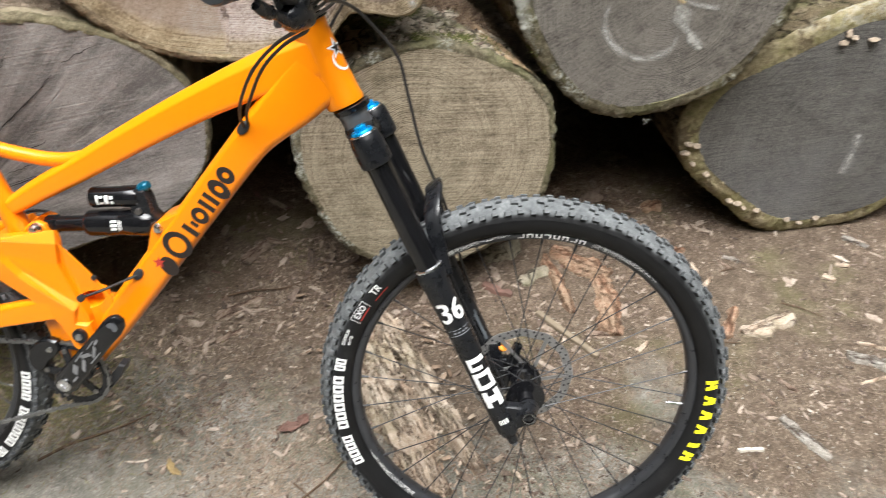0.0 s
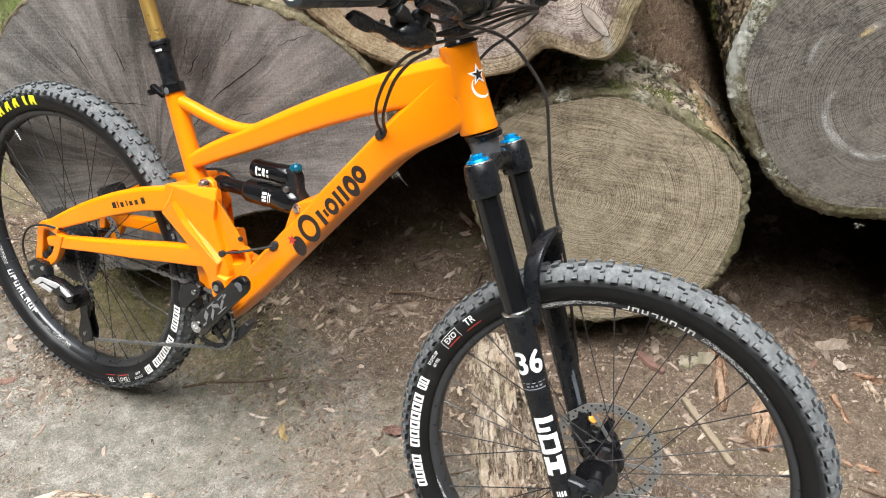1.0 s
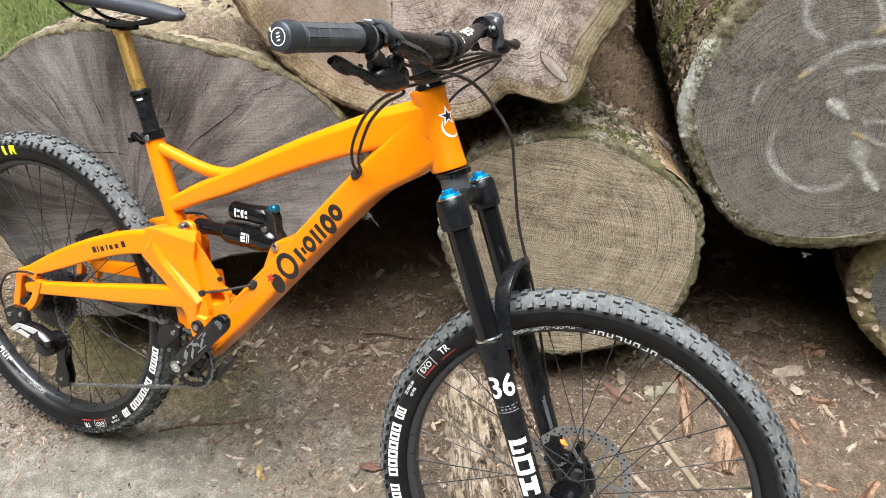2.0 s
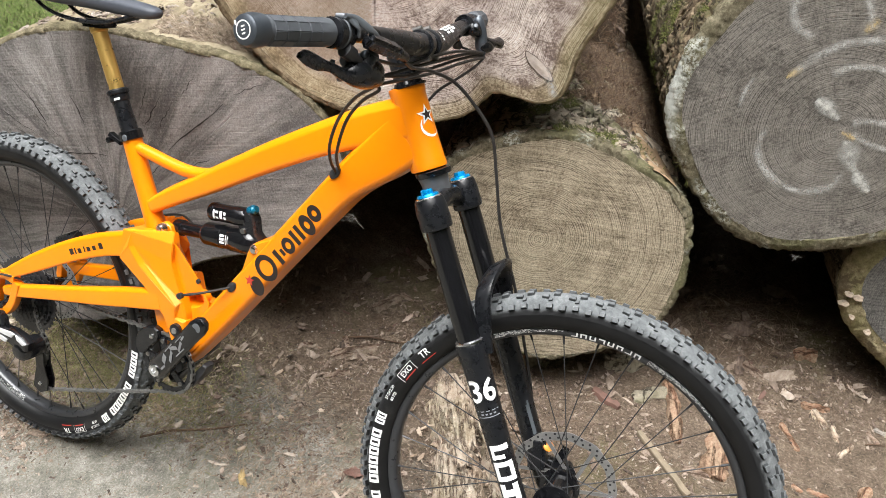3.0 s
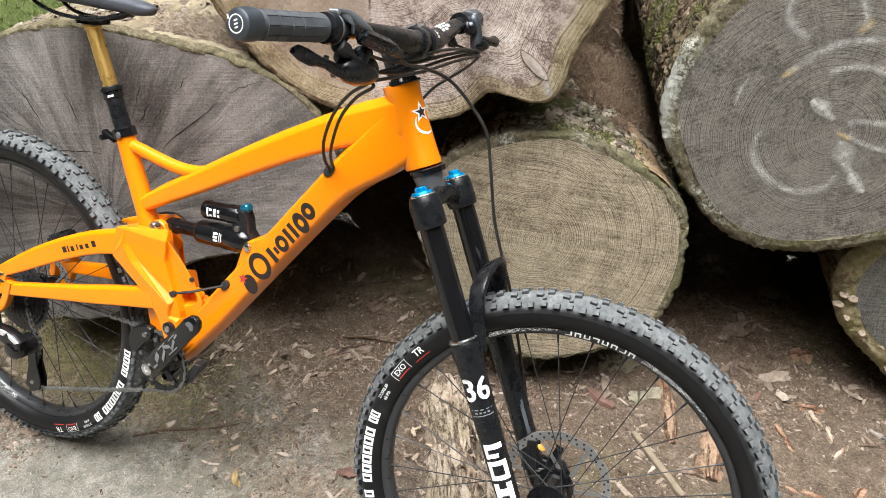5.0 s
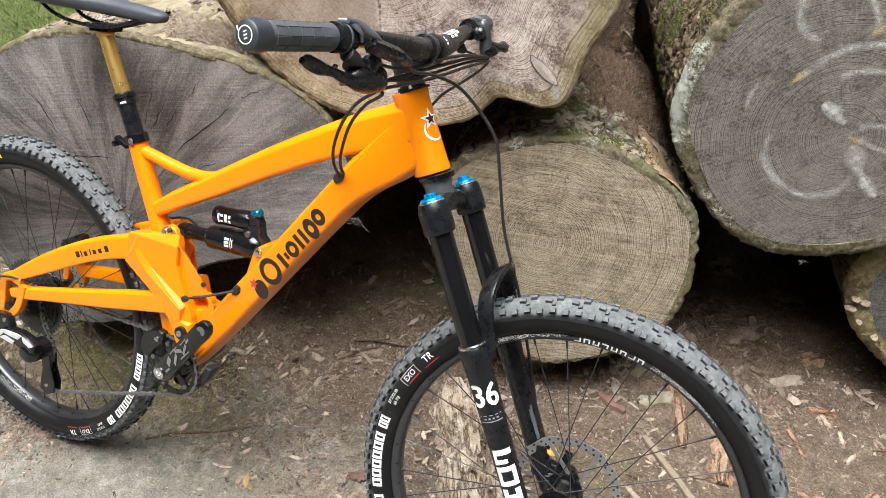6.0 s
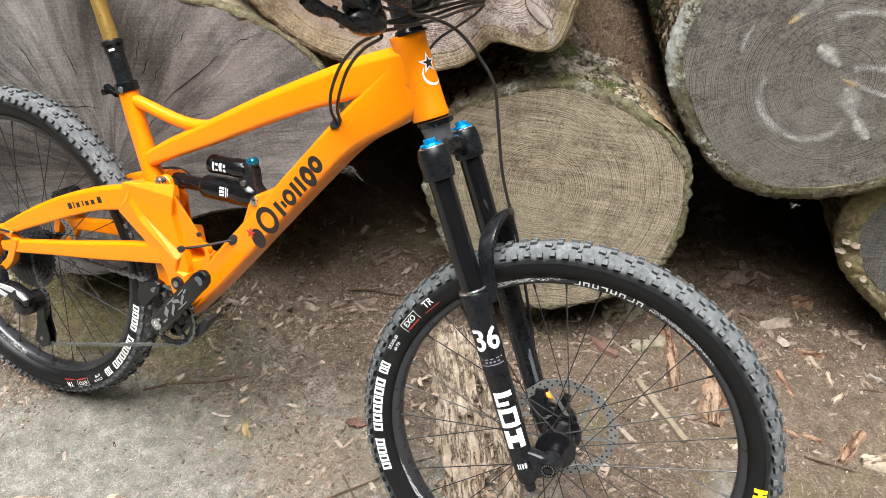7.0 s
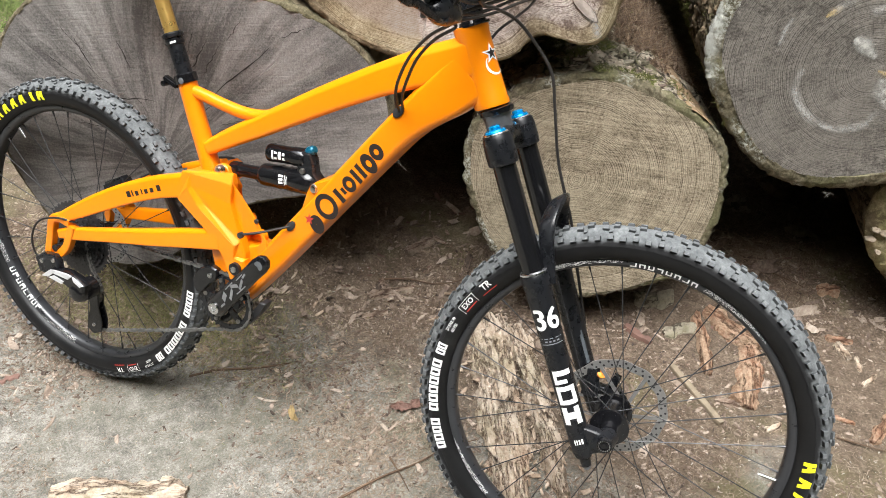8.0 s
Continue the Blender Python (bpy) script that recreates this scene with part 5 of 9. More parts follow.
# lower seat tube box, down to the bottom bracket, with an oval port in its side
def seat_box():
    bm = bmesh.new()
    outline = [(0.352, 0.240), (0.435, 0.246), (0.449, 0.226), (0.480, 0.177), (0.503, 0.140), (0.50, 0.06), (0.44, 0.0), (0.40, 0.02), (0.375, 0.12)]
    c = np.mean(np.array(outline), axis=0)

    def near_bulge(x):
        return 0.017 * max(0.0, min(1.0, (0.478 - x) / 0.045))
    rings = []
    for y, k in ((-0.029, 0.004), (-0.0278, 0.0012), (-0.025, 0.0), (0.025, 0.0), (0.0278, 0.0012), (0.029, 0.004)):
        row = []
        for p in outline:
            d = np.array(p) - c
            q = c + d * (1 - k / np.linalg.norm(d))
            # the front face slants back towards the far side
            back = 1.05 * (y + 0.029) if q[0] > 0.425 else 0.0
            row.append(bm.verts.new((q[0] - back, y - (near_bulge(q[0]) if y < 0 else 0.0), q[1] - 0.6 * back)))
        rings.append(row)
    n = len(outline)
    for a, b in zip(rings, rings[1:]):
        for i in range(n):
            bm.faces.new((a[i], a[(i + 1) % n], b[(i + 1) % n], b[i]))
    bm.faces.new(rings[-1])
    hole = []
    for y, f in ((-0.029, 1.0), (-0.027, 0.93), (-0.006, 0.90)):
        row = []
        for k in range(20):
            a = 2 * math.pi * k / 20
            x, z = math.cos(a) * 0.023 * f, math.sin(a) * 0.0160 * f
            hx = 0.468 + x * 0.93 - z * 0.30
            row.append(bm.verts.new((hx, y - (near_bulge(hx) if f > 0.91 else 0.0), 0.136 + x * 0.30 + z * 0.93)))
        hole.append(row)
    for a, b in zip(hole, hole[1:]):
        for i in range(20):
            bm.faces.new((a[i], a[(i + 1) % 20], b[(i + 1) % 20], b[i]))
    bm.faces.new(hole[-1])
    edges = [bm.edges.get((r[i], r[(i + 1) % len(r)])) for r in (rings[0], hole[0]) for i in range(len(r))]
    bmesh.ops.triangle_fill(bm, edges=edges, use_beauty=True)
    part("frame_seat_box", bm, ORANGE, bike)


seat_box()
bm = bmesh.new()
lathe(bm, (0.477, -0.0335, 0.176), (0, 1, 0), [(0, 0.002), (0.0005, 0.0042), (0.005, 0.0046)], 14)
part("port_plug", bm, BLACK_PLASTIC, bike)
bm = bmesh.new()
lathe(bm, (0.421, -0.037, -0.006), (0, 1, 0), [(0, 0.024), (0.002, 0.0265), (0.072, 0.0265), (0.074, 0.024)], 28)
part("bottom_bracket", bm, BLACK_SATIN, bike)
# raised seat for the damper on the down tube
bm = bmesh.new()
slab_prism(bm, [(0.553, 0.186), (0.574, 0.226), (0.584, 0.262), (0.590, 0.276), (0.602, 0.286), (0.64, 0.304), (0.682, 0.345), (0.66, 0.30), (0.60, 0.212)], -0.0295, 0.0295, 0.004)
part("frame_damper_mount", bm, ORANGE, bike)
# -- swingarm: two stays each side, joined by a folded box near the pivot --
def stay_y(x):
    return 0.08 - 0.028 * min(1.0, max(0.0, x / 0.36))


def stay_pair(side):
    s = -1 if side == "right" else 1
    y = 0.079 * s
    bm = bmesh.new()
    box_tube(bm, smooth_path([(x, z, h, w, s * stay_y(x)) for x, z, h, w in ((0.006, 0.068, 0.008, 0.008), (0.05, 0.092, 0.0145, 0.009), (0.118, 0.1305, 0.0195, 0.0095), (0.19, 0.168, 0.0215, 0.010), (0.265, 0.200, 0.0225, 0.010), (0.34, 0.222, 0.0240, 0.010))], 5), 0.004, 0.35)
    part("upper_stay", bm, ORANGE, bike)
    bm = bmesh.new()
    box_tube(bm, smooth_path([(x, z, h, w, s * stay_y(x)) for x, z, h, w in ((0.012, 0.036, 0.010, 0.008), (0.05, 0.045, 0.0135, 0.009), (0.15, 0.067, 0.0150, 0.0095), (0.25, 0.089, 0.0178, 0.010), (0.33, 0.108, 0.0195, 0.010), (0.41, 0.127, 0.0205, 0.010))], 5), 0.004, 0.35)
    part("lower_stay", bm, ORANGE, bike)
    # dropout: an open ring of plate about the axle
    bm = bmesh.new()
    box_tube(bm, smooth_path([(0.045, 0.068, 0.009, 0.0088, y), (0.012, 0.073, 0.009, 0.0088, y), (-0.006, 0.060, 0.009, 0.0088, y), (-0.015, 0.02, 0.009, 0.0086, y), (-0.024, -0.020, 0.0095, 0.0084, y), (-0.0255, -0.030, 0.009, 0.008, y)], 4), 0.003)
    box_tube(bm, smooth_path([(0.05, 0.063, 0.009, 0.0085, y), (0.042, 0.038, 0.009, 0.0085, y), (0.026, 0.005, 0.009, 0.0083, y), (0.0, -0.018, 0.009, 0.0082, y), (-0.026, -0.026, 0.008, 0.008, y)], 4), 0.003)
    part("dropout", bm, ORANGE, bike)


stay_pair("right")
stay_pair("left")
for _s in (-1, 1):
    # folded box: a lit top facet, a flat panel and a ridge that runs down to the pivot
    bm = bmesh.new()
    _sk = {"A2": (0.430, 0.264, 0.040), "B0": (0.330, 0.2505, 0.0660), "B1": (0.350, 0.2505, 0.0645), "B2": (0.434, 0.243, 0.0500),
           "R1": (0.431, 0.206, 0.0503), "R2": (0.442, 0.174, 0.0501), "R3": (0.452, 0.148, 0.0500), "R4": (0.466, 0.112, 0.048), "D0": (0.352, 0.224, 0.0633), "D1": (0.375, 0.195, 0.0598), "D2": (0.454, 0.134, 0.0500),
           "E0": (0.343, 0.220, 0.0675), "E1": (0.367, 0.188, 0.0665), "E2": (0.449, 0.126, 0.0600), "W0": (0.318, 0.190, 0.0660), "W2": (0.379, 0.144, 0.0630), "L1": (0.412, 0.107, 0.0610), "L2": (0.441, 0.078, 0.0575), "L3": (0.468, 0.083, 0.050)}
    if _s > 0:
        _sk = {k: (x - (0.11 if z > 0.10 and x > 0.40 else 0.0), z - (0.014 if z > 0.23 else 0.0), y) for k, (x, z, y) in _sk.items()}
    _vo = {k: bm.verts.new((x, _s * y, z)) for k, (x, z, y) in _sk.items()}
    for _f in ("B0 A2 B2 B1", "B1 B2 R1 R2 R3 D2 D1 D0", "D0 D1 E1 E0", "D1 D2 E2 E1", "B0 B1 D0 E0 W0", "W0 E0 E1 W2", "W2 E1 E2 L1", "L1 E2 L2", "D2 R3 R4 L3", "D2 L3 L2 E2"):
        bm.faces.new([_vo[k] for k in _f.split()])
    _loop = "A2 B2 R1 R2 R3 R4 L3 L2 L1 W2 W0 B0".split()
    _vi = [bm.verts.new((_sk[k][0], _s * 0.031, _sk[k][1] - (0.004 if k in "A2 B0" else 0.0))) for k in _loop]
    for _a in range(len(_loop)):
        _b = (_a + 1) % len(_loop)
        bm.faces.new((_vo[_loop[_a]], _vo[_loop[_b]], _vi[_b], _vi[_a]))
    bmesh.ops.recalc_face_normals(bm, faces=bm.faces)
    bmesh.ops.bevel(bm, geom=list(bm.edges), offset=0.0011, segments=2, affect="EDGES")
    link_mesh("swingarm_box", bm, ORANGE, bike, "", False)
    # lug for the damper
    bm = bmesh.new()
    slab_prism(bm, [(0.362, 0.246), (0.376, 0.262), (0.390, 0.268), (0.403, 0.263), (0.410, 0.248), (0.40, 0.23), (0.37, 0.23)], 0.012 * _s, 0.024 * _s, 0.002)
    part("damper_lug", bm, ORANGE, bike)
bm = bmesh.new()
slab_prism(bm, [(0.300, 0.226), (0.304, 0.232), (0.345, 0.236), (0.362, 0.232), (0.35, 0.222)], -0.055, 0.055, 0.003)
part("swingarm_bridge", bm, ORANGE, bike)
bm = bmesh.new()
lathe(bm, (0.452, -0.066, 0.080), (0, 1, 0), [(0, 0.008), (0.001, 0.0125), (0.131, 0.0125), (0.132, 0.008)], 24)
part("pivot", bm, BLACK_SATIN, bike, "black pivot axle with a bright bolt")
bm = bmesh.new()
lathe(bm, (0.452, -0.0685, 0.080), (0, 1, 0), [(0, 0.0035), (0.0005, 0.006), (0.003, 0.006)], 16)
part("pivot_bolt", bm, STEEL, bike)
for _s in (-1, 1):
    bm = bmesh.new()
    slab_prism(bm, [(0.412, 0.106), (0.469, 0.10), (0.474, 0.075), (0.466, 0.048), (0.450, 0.042), (0.435, 0.05), (0.425, 0.078)], 0.036 * _s, 0.058 * _s, 0.004)
    part("pivot_lug", bm, ORANGE, bike)

# -- rear damper --
_a, _b = Vector((0.391, 0, 0.254)), Vector((0.600, 0, 0.273))
_d = (_b - _a).normalized()
_up = Vector((-_d.z, 0, _d.x))
bm = bmesh.new()
lathe(bm, _a + _d * 0.004, _d, [(0, 0.008), (0.001, 0.0130), (0.006, 0.0150), (0.020, 0.0150), (0.022, 0.0128), (0.072, 0.0128), (0.073, 0.0185), (0.077, 0.0210), (0.082, 0.0216), (0.112, 0.0218), (0.113, 0.0226), (0.118, 0.0226), (0.119, 0.0218), (0.134, 0.0218), (0.136, 0.0234), (0.172, 0.0238), (0.184, 0.0228), (0.192, 0.018), (0.199, 0.012)], 36)
damper = part("rear_damper", bm, BLACK_GLOSS, bike, "black air damper with a piggyback reservoir")
bm = bmesh.new()
lathe(bm, _a + _d * 0.094 + _up * 0.045, _d, [(0, 0.011), (0.002, 0.0160), (0.005, 0.0174), (0.012, 0.0174), (0.013, 0.0166), (0.055, 0.0166), (0.056, 0.0176), (0.078, 0.0176), (0.084, 0.015)], 30)
part("reservoir", bm, BLACK_GLOSS, damper)
bm = bmesh.new()
slab_prism(bm, [tuple((_a + _d * s + _up * h).xz) for s, h in ((0.160, 0.012), (0.162, 0.050), (0.172, 0.060), (0.190, 0.059), (0.196, 0.048), (0.200, 0.02), (0.212, 0.004), (0.212, -0.008), (0.200, -0.016), (0.176, -0.016))], -0.0125, 0.0125, 0.004)
part("damper_bridge", bm, BLACK_SATIN, damper)
bm = bmesh.new()
lathe(bm, _a + _d * 0.180 + _up * 0.058 + Vector((0, -0.002, 0)), _d * 0.9 + _up * 0.35, [(0, 0.0065), (0.004, 0.0085), (0.014, 0.0085), (0.016, 0.0065), (0.019, 0.006)], 18)
part("damper_dial", bm, TEAL_DIAL, damper, "dark teal dial")
for _p in (_a, _b):
    bm = bmesh.new()
    lathe(bm, _p + Vector((0.006, -0.047, 0.008) if _p is _a else (0.0, -0.034, 0)), (0, 1, 0), [(0, 0.0028), (0.0005, 0.0062), (0.004, 0.0072), (0.005, 0.0088), (0.014, 0.0088), (0.015, 0.006)], 18)
    part("damper_bolt", bm, STEEL, damper, "bright steel bolt")
bm = bmesh.new()
lathe(bm, _a + _d * 0.176 + _up * 0.024 + Vector((0, -0.018, 0)), (0, 1, 0), [(0, 0.0025), (0.0005, 0.005), (0.003, 0.0055), (0.006, 0.0055)], 16)
part("air_valve", bm, STEEL_WORN, damper)


def curved_bars(name, parent, material, origin, along, out, radius, items, label=""):
    """Raised printed blocks on a cylinder: items of (start, end, low angle, high angle) in metres and degrees."""
    o, ax, ref = Vector(origin), Vector(along).normalized(), Vector(out).normalized()
    sd = ax.cross(ref)
    verts, faces = [], []
    for s0, s1, a0, a1 in items:
        base = len(verts)
        k = 5
        for s in (s0, s1):
            for i in range(k):
                a = radians(a0 + (a1 - a0) * i / (k - 1))
                verts.append(o + ax * s + (ref * math.cos(a) + sd * math.sin(a)) * radius)
        for i in range(k - 1):
            faces.append((base + i, base + i + 1, base + k + i + 1, base + k + i))
    return mesh_from(name, verts, faces, material, parent, label)


curved_bars("damper_print", damper, DECAL_WHITE, _a, _d, (0, -1, 0), 0.0243, [(0.128, 0.138, -30, -20), (0.128, 0.138, -15, -4), (0.128, 0.138, 0, 10), (0.141, 0.1425, -30, 14), (0.145, 0.1465, -26, 8)], "white print")
curved_bars("reservoir_print", damper, DECAL_WHITE, _a + _up * 0.045, _d, (0, -1, 0), 0.0170, [(0.110, 0.114, -30, 28), (0.116, 0.122, -26, -12), (0.116, 0.122, 10, 24), (0.125, 0.131, -28, 22), (0.134, 0.139, -24, -6), (0.134, 0.139, 6, 24)], "white print")

# -- bar-shaped print on the frame (tube marks become plain shapes) --
def flat_shape(name, material, pieces, y, parent=None, label=""):
    """Flat printed pieces at the side of the frame; each a list of (x, z)."""
    verts, faces = [], []
    for piece in pieces:
        base = len(verts)
        verts += [(x, y(x) if callable(y) else y, z) for x, z in piece]
        faces.append(tuple(range(base, base + len(piece))))
    return mesh_from(name, verts, faces, material, parent or bike, label)


def ring_piece(cx, cz, rx, rz, hole, turn, n=22):
    """Quads of a flat ring, turned by so many degrees."""
    c, s = math.cos(radians(turn)), math.sin(radians(turn))

    def at(a, k):
        x, z = math.cos(a) * rx * k, math.sin(a) * rz * k
        return cx + x * c - z * s, cz + x * s + z * c
    return [[at(2 * math.pi * i / n, 1), at(2 * math.pi * (i + 1) / n, 1), at(2 * math.pi * (i + 1) / n, hole), at(2 * math.pi * i / n, hole)] for i in range(n)]


def bar_piece(cx, cz, w, h, turn):
    c, s = math.cos(radians(turn)), math.sin(radians(turn))
    return [[(cx + x * c - z * s, cz + x * s + z * c) for x, z in ((-w / 2, -h / 2), (w / 2, -h / 2), (w / 2, h / 2), (-w / 2, h / 2))]]


def down_mark(s, h):
    """A point on the down tube's side: s along it, h across it."""
    b0, d0 = np.array((0.6227, 0.2237)), np.array((0.575, 0.818))
    q = b0 + d0 * s * 1.13 + np.array((-d0[1], d0[0])) * (h + 0.0065) * 1.13
    return q[0], q[1]


_t = 54.9


def mark_ring(s, h, rx, rz, hole):
    return ring_piece(*down_mark(s, h), rx * 1.13, rz * 1.13, hole, _t)


def mark_bar(s, h, w, t, extra=0.0):
    return bar_piece(*down_mark(s, h), w * 1.13, t * 1.13, _t + extra)


_mark = []
_mark += mark_ring(0.022, 0.0, 0.020, 0.0225, 0.60)
_mark += mark_bar(0.0545, -0.004, 0.0085, 0.026) + mark_bar(0.0665, -0.004, 0.006, 0.012)
_mark += mark_ring(0.083, -0.004, 0.0115, 0.0135, 0.42)
_mark += mark_bar(0.102, -0.004, 0.0075, 0.026) + mark_bar(0.115, -0.004, 0.0075, 0.026)
_mark += mark_ring(0.1345, -0.006, 0.0115, 0.0175, 0.36)
_mark += mark_ring(0.158, -0.003, 0.0115, 0.0135, 0.36)
_mark += ring_piece(*down_mark(-0.016, -0.007), 0.0145, 0.0185, 0.02, _t - 20)
flat_shape("frame_mark", DECAL_BLACK, _mark, -0.0336, None, "dark brown printed mark")
_spark = []
for _i in range(5):
    _a0 = radians(90 * 0 + 72 * _i + 20)
    _cx, _cz = down_mark(-0.020, 0.008)
    _spark.append([(_cx + math.cos(_a0) * 0.011, _cz + math.sin(_a0) * 0.011), (_cx + math.cos(_a0 + 0.628) * 0.0045, _cz + math.sin(_a0 + 0.628) * 0.0045), (_cx, _cz), (_cx + math.cos(_a0 - 0.628) * 0.0045, _cz + math.sin(_a0 - 0.628) * 0.0045)])
flat_shape("frame_star", DECAL_RED, _spark, -0.0343)
# short mark on the upper stay
_mark = []
for _i, (_w, _h) in enumerate(((0.010, 0.012), (0.0035, 0.0125), (0.0085, 0.0095), (0.0035, 0.011), (0.0085, 0.0088), (0.0085, 0.0088), (0.0095, 0.012))):
    _x = (0.197, 0.2065, 0.217, 0.2285, 0.239, 0.2525, 0.2685)[_i]
    _mark += bar_piece(_x + 0.006, 0.170 + 0.414 * (_x - 0.195) + (0.0015 if _h > 0.01 else 0), _w, _h, 22.5)
flat_shape("stay_mark", DECAL_BLACK, _mark, lambda x: -stay_y(x) - 0.0108, None, "dark printed mark")

# -- seat post and saddle --
_s0, _sd = Vector((0.2855, 0, 0.410)), Vector((-0.373, 0, 0.928)).normalized()
bm = bmesh.new()
lathe(bm, _s0 - _sd * 0.012, _sd, [(0, 0.0183), (0.001, 0.0215), (0.016, 0.0215), (0.018, 0.0195)], 30)
clamp = part("seat_clamp", bm, BLACK_GLOSS, bike, "black clamp collar with a bolt")
bm = bmesh.new()
block(bm, Matrix.Translation(_s0 + Vector((-0.030, -0.006, -0.014))) @ pose(0, 0, 0, 0, 22, 0), 0.036, 0.013, 0.011, 0.85)
bmesh.ops.bevel(bm, geom=list(bm.edges), offset=0.0025, segments=2, affect="EDGES")
lathe(bm, _s0 + Vector((-0.044, -0.015, -0.020)), (0, 1, 0), [(0, 0.0035), (0.0008, 0.0055), (0.016, 0.0055), (0.017, 0.0035)], 14)
part("clamp_ear", bm, BLACK_GLOSS, clamp)
bm = bmesh.new()
lathe(bm, _s0 + _sd * -0.004 + Vector((0.006, -0.0228, 0)), (0, 1, 0), [(0, 0.004), (0.0005, 0.0058), (0.0012, 0.0062)], 18)
part("clamp_ring", bm, GREY_METAL, clamp)
bm = bmesh.new()
lathe(bm, _s0, _sd, [(0, 0.0158), (0.060, 0.0158), (0.061, 0.0176), (0.0625, 0.0182), (0.0715, 0.0182), (0.0725, 0.0172), (0.0735, 0.0200), (0.0745, 0.0208), (0.080, 0.0208), (0.0815, 0.0195), (0.083, 0.0180), (0.0835, 0.0140)], 30)
part("post_lower", bm, BLACK_SATIN, bike, "black outer tube of the seat post")
bm = bmesh.new()
lathe(bm, _s0 + _sd * 0.08, _sd, [(0, 0.0136), (0.106, 0.0136), (0.108, 0.0155), (0.116, 0.0162), (0.119, 0.015), (0.126, 0.012)], 30)
part("post_upper", bm, GOLD, bike, "gold coated sliding tube")
curved_bars("post_print", bike, DECAL_WHITE, _s0, _sd, (0.35, -1, 0), 0.0186, [(0.065, 0.069, -4, 4), (0.065, 0.069, 6, 14), (0.065, 0.069, 16, 30)], "white print")
_top = _s0 + _sd * 0.20
bm = bmesh.new()
block(bm, Matrix.Translation(_top + Vector((0.004, 0, 0.004))) @ pose(0, 0, 0, 0, -4, 0), 0.058, 0.04, 0.014, 0.8)
bmesh.ops.bevel(bm, geom=list(bm.edges), offset=0.004, segments=2, affect="EDGES")
part("saddle_clamp", bm, BLACK_SATIN, bike)
saddle_bm = bmesh.new()
_st = [(0.052, 0.055, 0.010), (0.058, 0.066, 0.020), (0.075, 0.070, 0.024), (0.11, 0.066, 0.025), (0.16, 0.048, 0.026), (0.21, 0.030, 0.025), (0.26, 0.022, 0.024), (0.31, 0.020, 0.022), (0.345, 0.018, 0.019), (0.362, 0.012, 0.012), (0.367, 0.004, 0.004)]
_rings = []
for _x, _w, _h in smooth_path([(x - 0.006, w, h * 0.92) for x, w, h in _st], 4):
    _z = 0.642 + 0.003 * math.cos((_x - 0.06) * 9) - 0.002 * max(0.0, (_x - 0.25) / 0.11) ** 2
    _w, _h = max(_w, 0.002), max(_h, 0.002)
    _ring = []
    for _i in range(24):
        _a = 2 * math.pi * _i / 24
        _c, _q = math.cos(_a), math.sin(_a)
        _ring.append((_x, _c * _w, _z + (_q * _h * 0.55 if _q > 0 else _q * _h * (0.75 + 0.35 * abs(_c)))))
    _rings.append(_ring)
rings_into(saddle_bm, _rings)
saddle = part("saddle", saddle_bm, SADDLE_COVER, bike, "dark grey saddle")
for _s in (-1, 1):
    bm = bmesh.new()
    tube(bm, smooth_path([(0.085, 0.034 * _s, 0.632), (0.115, 0.028 * _s, 0.612), (0.16, 0.022 * _s, 0.602), (0.23, 0.020 * _s, 0.603), (0.285, 0.015 * _s, 0.617), (0.33, 0.006 * _s, 0.636)], 5), 0.0036, 10)
    part("saddle_rail", bm, BLACK_SATIN, saddle)

# -- wheels --
def sidewall_print(name, parent, material, pieces, y, label=""):
    """Flat printed patches on a wheel's right side: pieces of (angle0, angle1, r0, r1, lean) in degrees and metres."""
    verts, faces = [], []
    for a0, a1, r0, r1, lean in pieces:
        base = len(verts)
        k, rows = 4, 5
        for q in range(rows):
            t = q / (rows - 1)
            r, sh = r0 + (r1 - r0) * t, lean * t
            for i in range(k):
                a = radians(a0 + (a1 - a0) * i / (k - 1) + sh)
                yy = y(r) if callable(y) else y
                verts.append((math.cos(a) * r, yy, math.sin(a) * r))
        for q in range(rows - 1):
            for i in range(k - 1):
                b = base + q * k + i
                faces.append((b, b + 1, b + k + 1, b + k))
    return mesh_from(name, verts, faces, material, parent, label)


TYRE_C, TYRE_A, TYRE_B = 0.3140, 0.0283, 0.0285


def tyre_side(r):
    """The y of the tyre's right side at a radius, 0.6 mm proud."""
    k = min(1.0, abs(r - TYRE_C) / TYRE_A)
    return -TYRE_B * math.sqrt(max(0.0, 1 - k * k)) - 0.0007


def wheel_text(name, parent, material, word, size, angle, radius, label=""):
    """Letters bent round the tyre's right side, their heads towards the tread."""
    vs, fs = lettering(word, size, 0.0, size * 0.012)
    out = []
    for x, y, _ in vs:
        r = radius + y
        a = radians(angle) - x / radius
        out.append((math.cos(a) * r, tyre_side(r) - 0.0004, math.sin(a) * r))
    return mesh_from(name, out, fs, material, parent, label)


